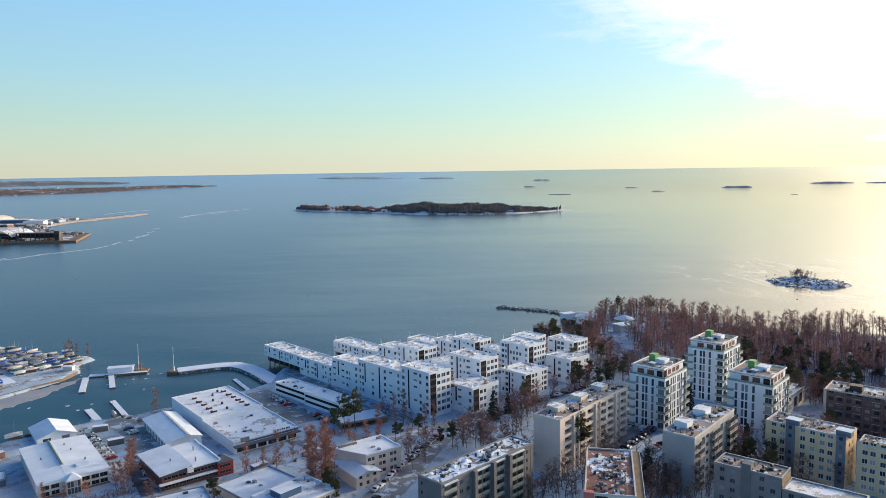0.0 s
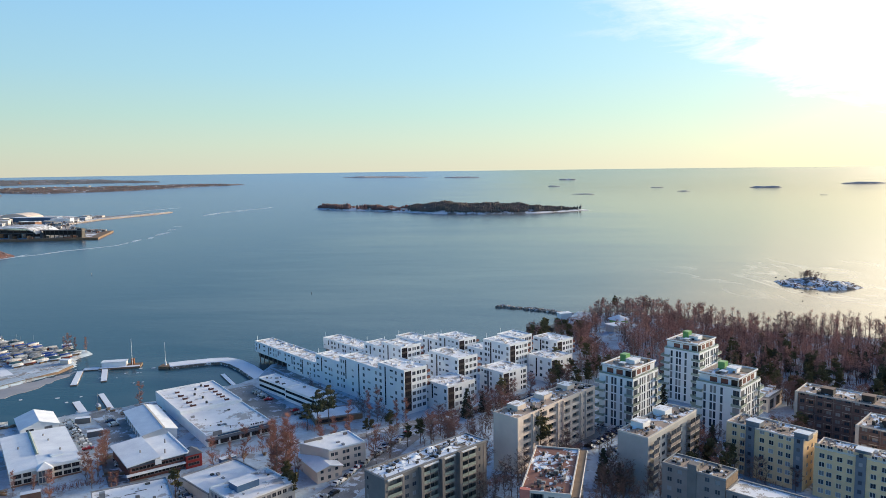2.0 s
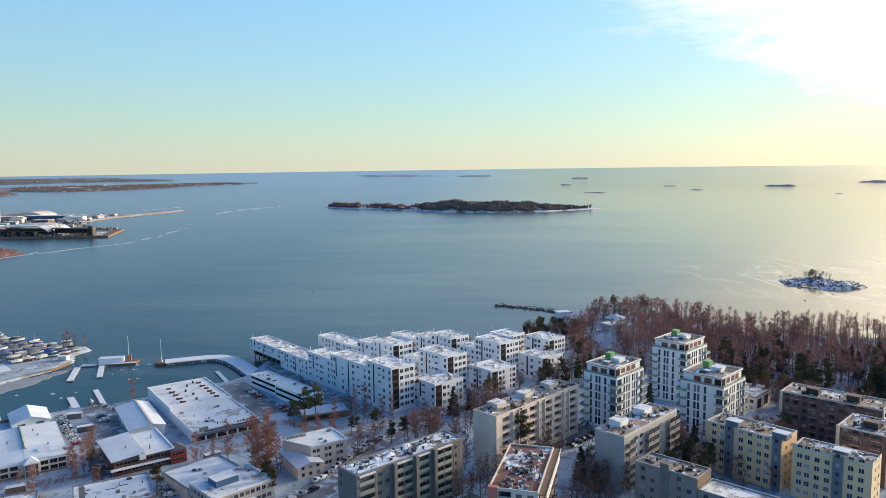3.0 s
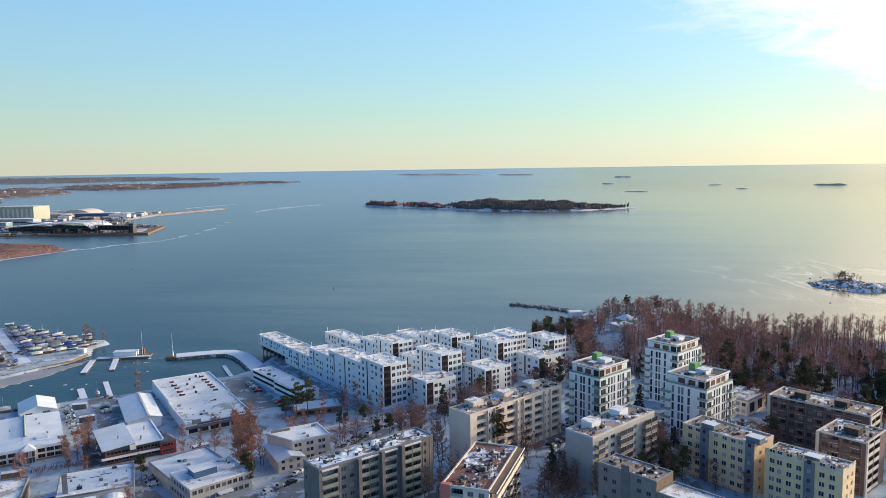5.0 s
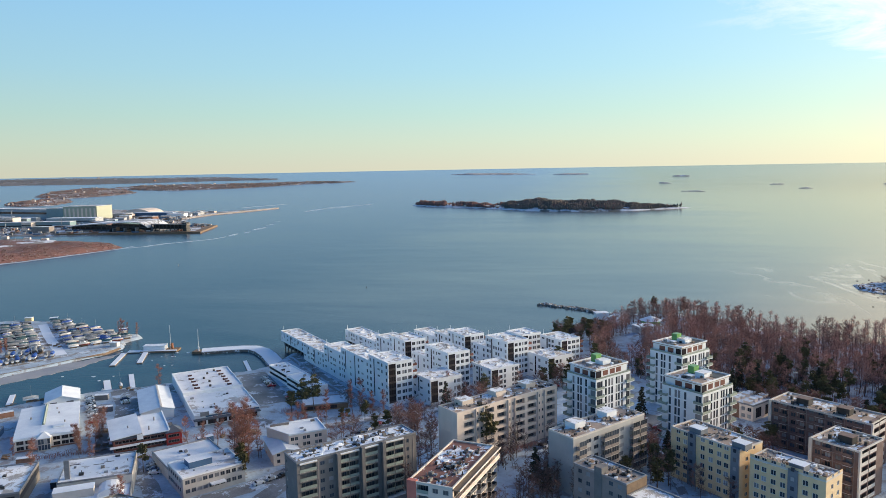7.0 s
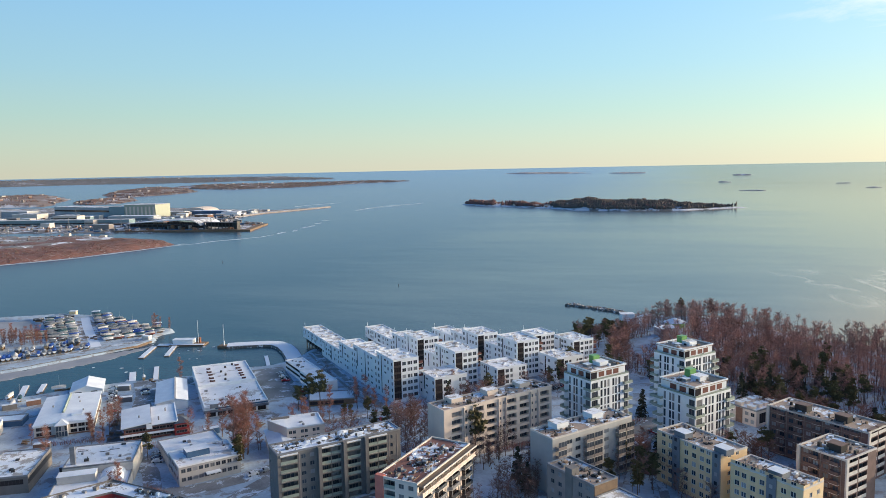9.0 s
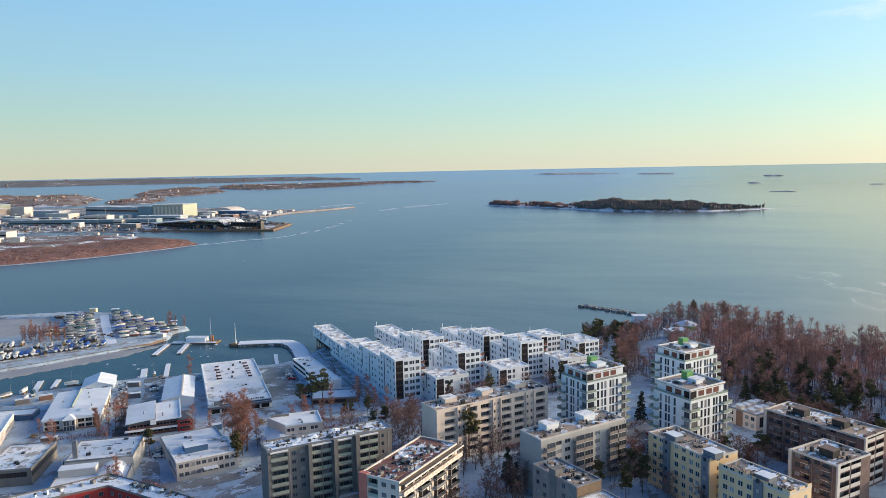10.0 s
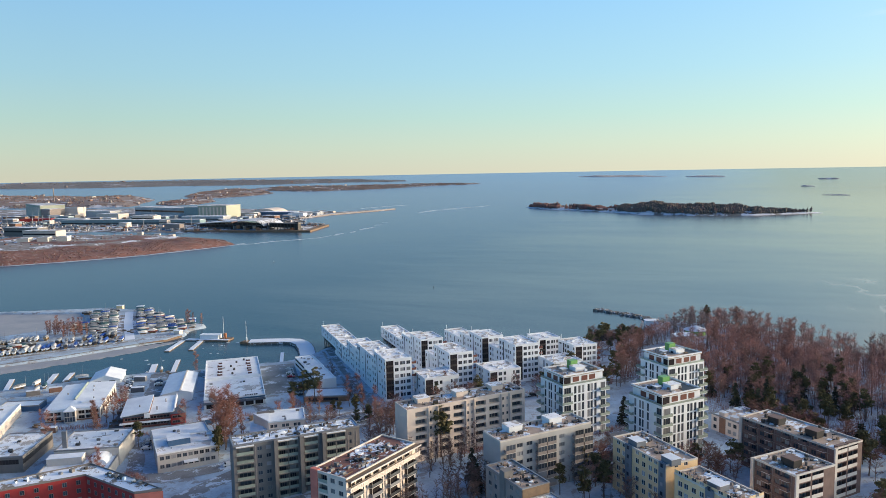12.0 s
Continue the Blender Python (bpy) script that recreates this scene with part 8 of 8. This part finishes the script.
flat_piece("play_mat", [(108 + 5 * math.cos(6.283 * k / 18), 246 + 3.4 * math.sin(6.283 * k / 18)) for k in range(18)], 8.35, M["rust"], "dark red oval play surface cleared of snow", "play area")
wood_line = [(86, 385), (100, 372), (118, 340), (140, 320), (160, 306), (184, 290), (210, 270), (320, 240), (420, 300), (420, 372), (350, 402), (280, 426), (225, 442), (195, 464), (174, 488), (150, 524), (118, 528), (104, 500), (92, 470), (80, 440)]
clear = lambda x, y: within(wood_line, x, y) and math.hypot(x - 122, y - 482) > 10 and not (106 < x < 130 and 446 < y < 484) and not (97 < x < 112 and 395 < y < 450) and not (106 < x < 150 and 300 < y < 330)
scatter(("bare",), (80, 300, 300, 540), 150, 10, lambda x, y: clear(x, y) and y > 340, 0.85)
scatter(("pine",), (80, 300, 280, 540), 55, 11, lambda x, y: clear(x, y) and (y < 385 or (x + y) % 6 < 1), 0.85)
scatter(("pine",), (130, 290, 270, 372), 34, 61, lambda x, y: clear(x, y), 0.9)
scatter(("spruce",), (80, 290, 280, 460), 60, 12, lambda x, y: clear(x, y) and y < 372, 0.85)
scatter(("bare", "bare", "pine"), (60, 96, 380, 470), 46, 13, lambda x, y: x > 84 or y > 410, 0.8)


def wood_mass(n, seed):
    """The far part of the wood, past what can be counted."""
    g = random.Random(seed)
    s = Shape()
    rs = np.random.RandomState(seed)
    gx, gy = rs.uniform(84, 420, n * 4), rs.uniform(335, 540, n * 4)
    ok = inside_by(wood_line, gx, gy) > 1
    gx, gy = gx[ok], gy[ok]
    gz = land_height(gx, gy)
    k = 0
    for x, y, z in zip(gx.tolist(), gy.tolist(), gz.tolist()):
        if k >= n:
            break
        if math.hypot(x - 122, y - 482) < 10 or (106 < x < 130 and 446 < y < 484) or (97 < x < 112 and 395 < y < 450) or (x < 150 and y < 345):
            continue
        h = g.uniform(9, 14.0) + 4.0 * min(1.0, max(0.0, (x - 150) / 90))
        top = Vector((x + g.uniform(-1, 1), y + g.uniform(-1, 1), z + h * 0.9))
        foot = Vector((x, y, z - 0.2))
        s.tube(foot, top, 0.20, 0.05, 3, 1)
        for _ in range(13):
            f = g.uniform(0.40, 0.98)
            p = foot.lerp(top, f)
            a, ln = g.uniform(0, 6.283), g.uniform(0.6, 1.0) * (2.9 * (1.06 - f) ** 0.5 + 0.7)
            e = p + Vector((math.cos(a) * ln * 0.75, math.sin(a) * ln * 0.75, ln * g.uniform(0.15, 0.7)))
            s.tube(p, e, 0.07, 0.02, 3, 1)
            for _ in range(42):
                q = p.lerp(e, g.uniform(0.2, 1.05)) + Vector((g.gauss(0, 0.45), g.gauss(0, 0.45), g.gauss(0, 0.4)))
                a, ln = g.uniform(0, 6.283), g.uniform(0.5, 1.5)
                r = q + Vector((math.cos(a) * ln * 0.6, math.sin(a) * ln * 0.6, ln * g.uniform(-0.1, 0.9)))
                t = Vector((g.gauss(0, 1), g.gauss(0, 1), g.gauss(0, 0.5))).normalized() * 0.042
                i = len(s.v)
                s.v += [tuple(q - t), tuple(q + t), tuple(r)]
                s.f.append((i, i + 1, i + 2))
                s.m.append(0)
        k += 1
    me = bpy.data.meshes.new("wood_mass")
    me.from_pydata(s.v, [], s.f)
    for m in ("twig_brown", "bark"):
        me.materials.append(M[m])
    me.polygons.foreach_set("material_index", s.m)
    tagged(new("bare_wood", me), "mass of bare brown winter trees on the headland", "woods", kind="stuff")


wood_mass(1200, 14)


def understory(n, seed):
    """Bare brush between the trunks."""
    g = random.Random(seed)
    rs = np.random.RandomState(seed)
    gx, gy = rs.uniform(84, 400, n * 3), rs.uniform(300, 540, n * 3)
    ok = inside_by(wood_line, gx, gy) > 1
    gx, gy = gx[ok][:n], gy[ok][:n]
    v, f = [], []
    for x, y in zip(gx.tolist(), gy.tolist()):
        if math.hypot(x - 122, y - 482) < 10 or (106 < x < 130 and 446 < y < 484) or (97 < x < 112 and 395 < y < 450):
            continue
        z = ground_z(x, y)
        for _ in range(9):
            i = len(v)
            px, py, t = x + g.uniform(-1.6, 1.6), y + g.uniform(-1.6, 1.6), g.uniform(0.03, 0.07)
            v += [(px - t, py, z - 0.1), (px + t, py, z - 0.1), (px + g.uniform(-0.9, 0.9), py + g.uniform(-0.9, 0.9), z + g.uniform(1.0, 4.0))]
            f.append((i, i + 1, i + 2))
    me = bpy.data.meshes.new("brush")
    me.from_pydata(v, [], f)
    me.materials.append(M["twig_brown"])
    tagged(new("brush", me), "bare brown brush between the trees", "brush", kind="stuff")


understory(5200, 15)


# ---- harbour yard stores ----
def container(x, y, ang, l, colour, label):
    root = thing("storage_container", pose(x, y, ground_z(x, y) - 0.05, 0, 0, ang), label, "container", "yard containers")
    part("body", Shape().box(0, 0, 0, l, 2.4, 2.4), M[colour], root)
    for k in range(int(l / 0.9)):
        part("rib", Shape().box(0.3 + k * 0.9, -0.06, 0.1, 0.6 + k * 0.9, 0.0, 2.3), M[colour], root)
    part("door", Shape().box(l, 0.1, 0.1, l + 0.07, 2.3, 2.3), M["metal"], root)
    part("snow_cover", Shape().box(-0.02, -0.02, 2.4, l + 0.02, 2.42, 2.55), M["roof_snow"], root)


for x, y, a, l, c, lb in ((-118, 300, 36, 6, "blue", "blue steel container under snow"), (-124, 306, 36, 6, "brick", "rust-red steel container under snow"), (-150, 300, 20, 6, "dgrey", "dark grey steel container under snow"),
                          (-136, 284, 32, 6, "slate", "slate steel container under snow"), (-128, 226, 30, 6, "brick", "rust-red steel container under snow"), (-92, 224, 40, 6, "dgrey", "dark grey steel container under snow"),
                          (-70, 256, 46, 6, "blue", "blue steel container under snow"), (-146, 214, 30, 6, "slate", "slate steel container under snow"), (-182, 262, 48, 6, "dgrey", "dark grey steel container under snow"),
                          (-176, 270, 48, 6, "brick", "rust-red steel container under snow"), (-100, 210, 30, 6, "dark", "black steel container under snow")):
    container(x, y, a, l, c, lb)
g = random.Random(77)


def pallet_stack(x, y, g):
    root = thing("pallet_stack", pose(x, y, ground_z(x, y) - 0.03, 0, 0, g.uniform(0, 90)), "stack of timber pallets and planks in the yard", "pallets", "pallet stacks")
    n = g.randrange(3, 8)
    for k in range(n):
        part("pallet", Shape().box(g.uniform(-0.1, 0.1), g.uniform(-0.1, 0.1), 0.17 * k, 1.2 + g.uniform(0, 1.6), 0.9, 0.17 * k + 0.13), M["wood" if g.random() < 0.7 else "dgrey"], root)


for ax, ay, bx, by, n in ((-150, 322, -118, 300, 12), (-120, 262, -104, 242, 9), (-100, 226, -74, 212, 8), (-140, 230, -124, 212, 7), (-66, 262, -52, 274, 6), (-186, 288, -164, 308, 9), (-94, 262, -84, 252, 5), (-300, 400, -240, 395, 10), (-280, 440, -230, 426, 10), (-320, 445, -290, 420, 8)):
    for k in range(n):
        f = g.random()
        x, y = ax + (bx - ax) * f + g.uniform(-3, 3), ay + (by - ay) * f + g.uniform(-3, 3)
        if ground_z(x, y) > 1.0:
            pallet_stack(x, y, g)
for x, y, k in ((-66, 252, 0.8), (-62, 256, 0.9), (-70, 248, 0.8), (-58, 268, 0.7), (-30, 270, 1.0), (-33, 265, 1.0), (-26, 276, 0.9), (-47, 246, 1.2), (-48, 250, 1.1), (-39, 247, 1.2), (-8, 292, 0.9), (-4, 296, 0.8), (20, 322, 0.9), (-60, 196, 0.9), (-64, 193, 0.8)):
    tree("birch", x, y, g, k)
for k in range(22):
    tree("birch", -284 + g.gauss(0, 9), 374 + g.gauss(0, 4), g, 0.55)
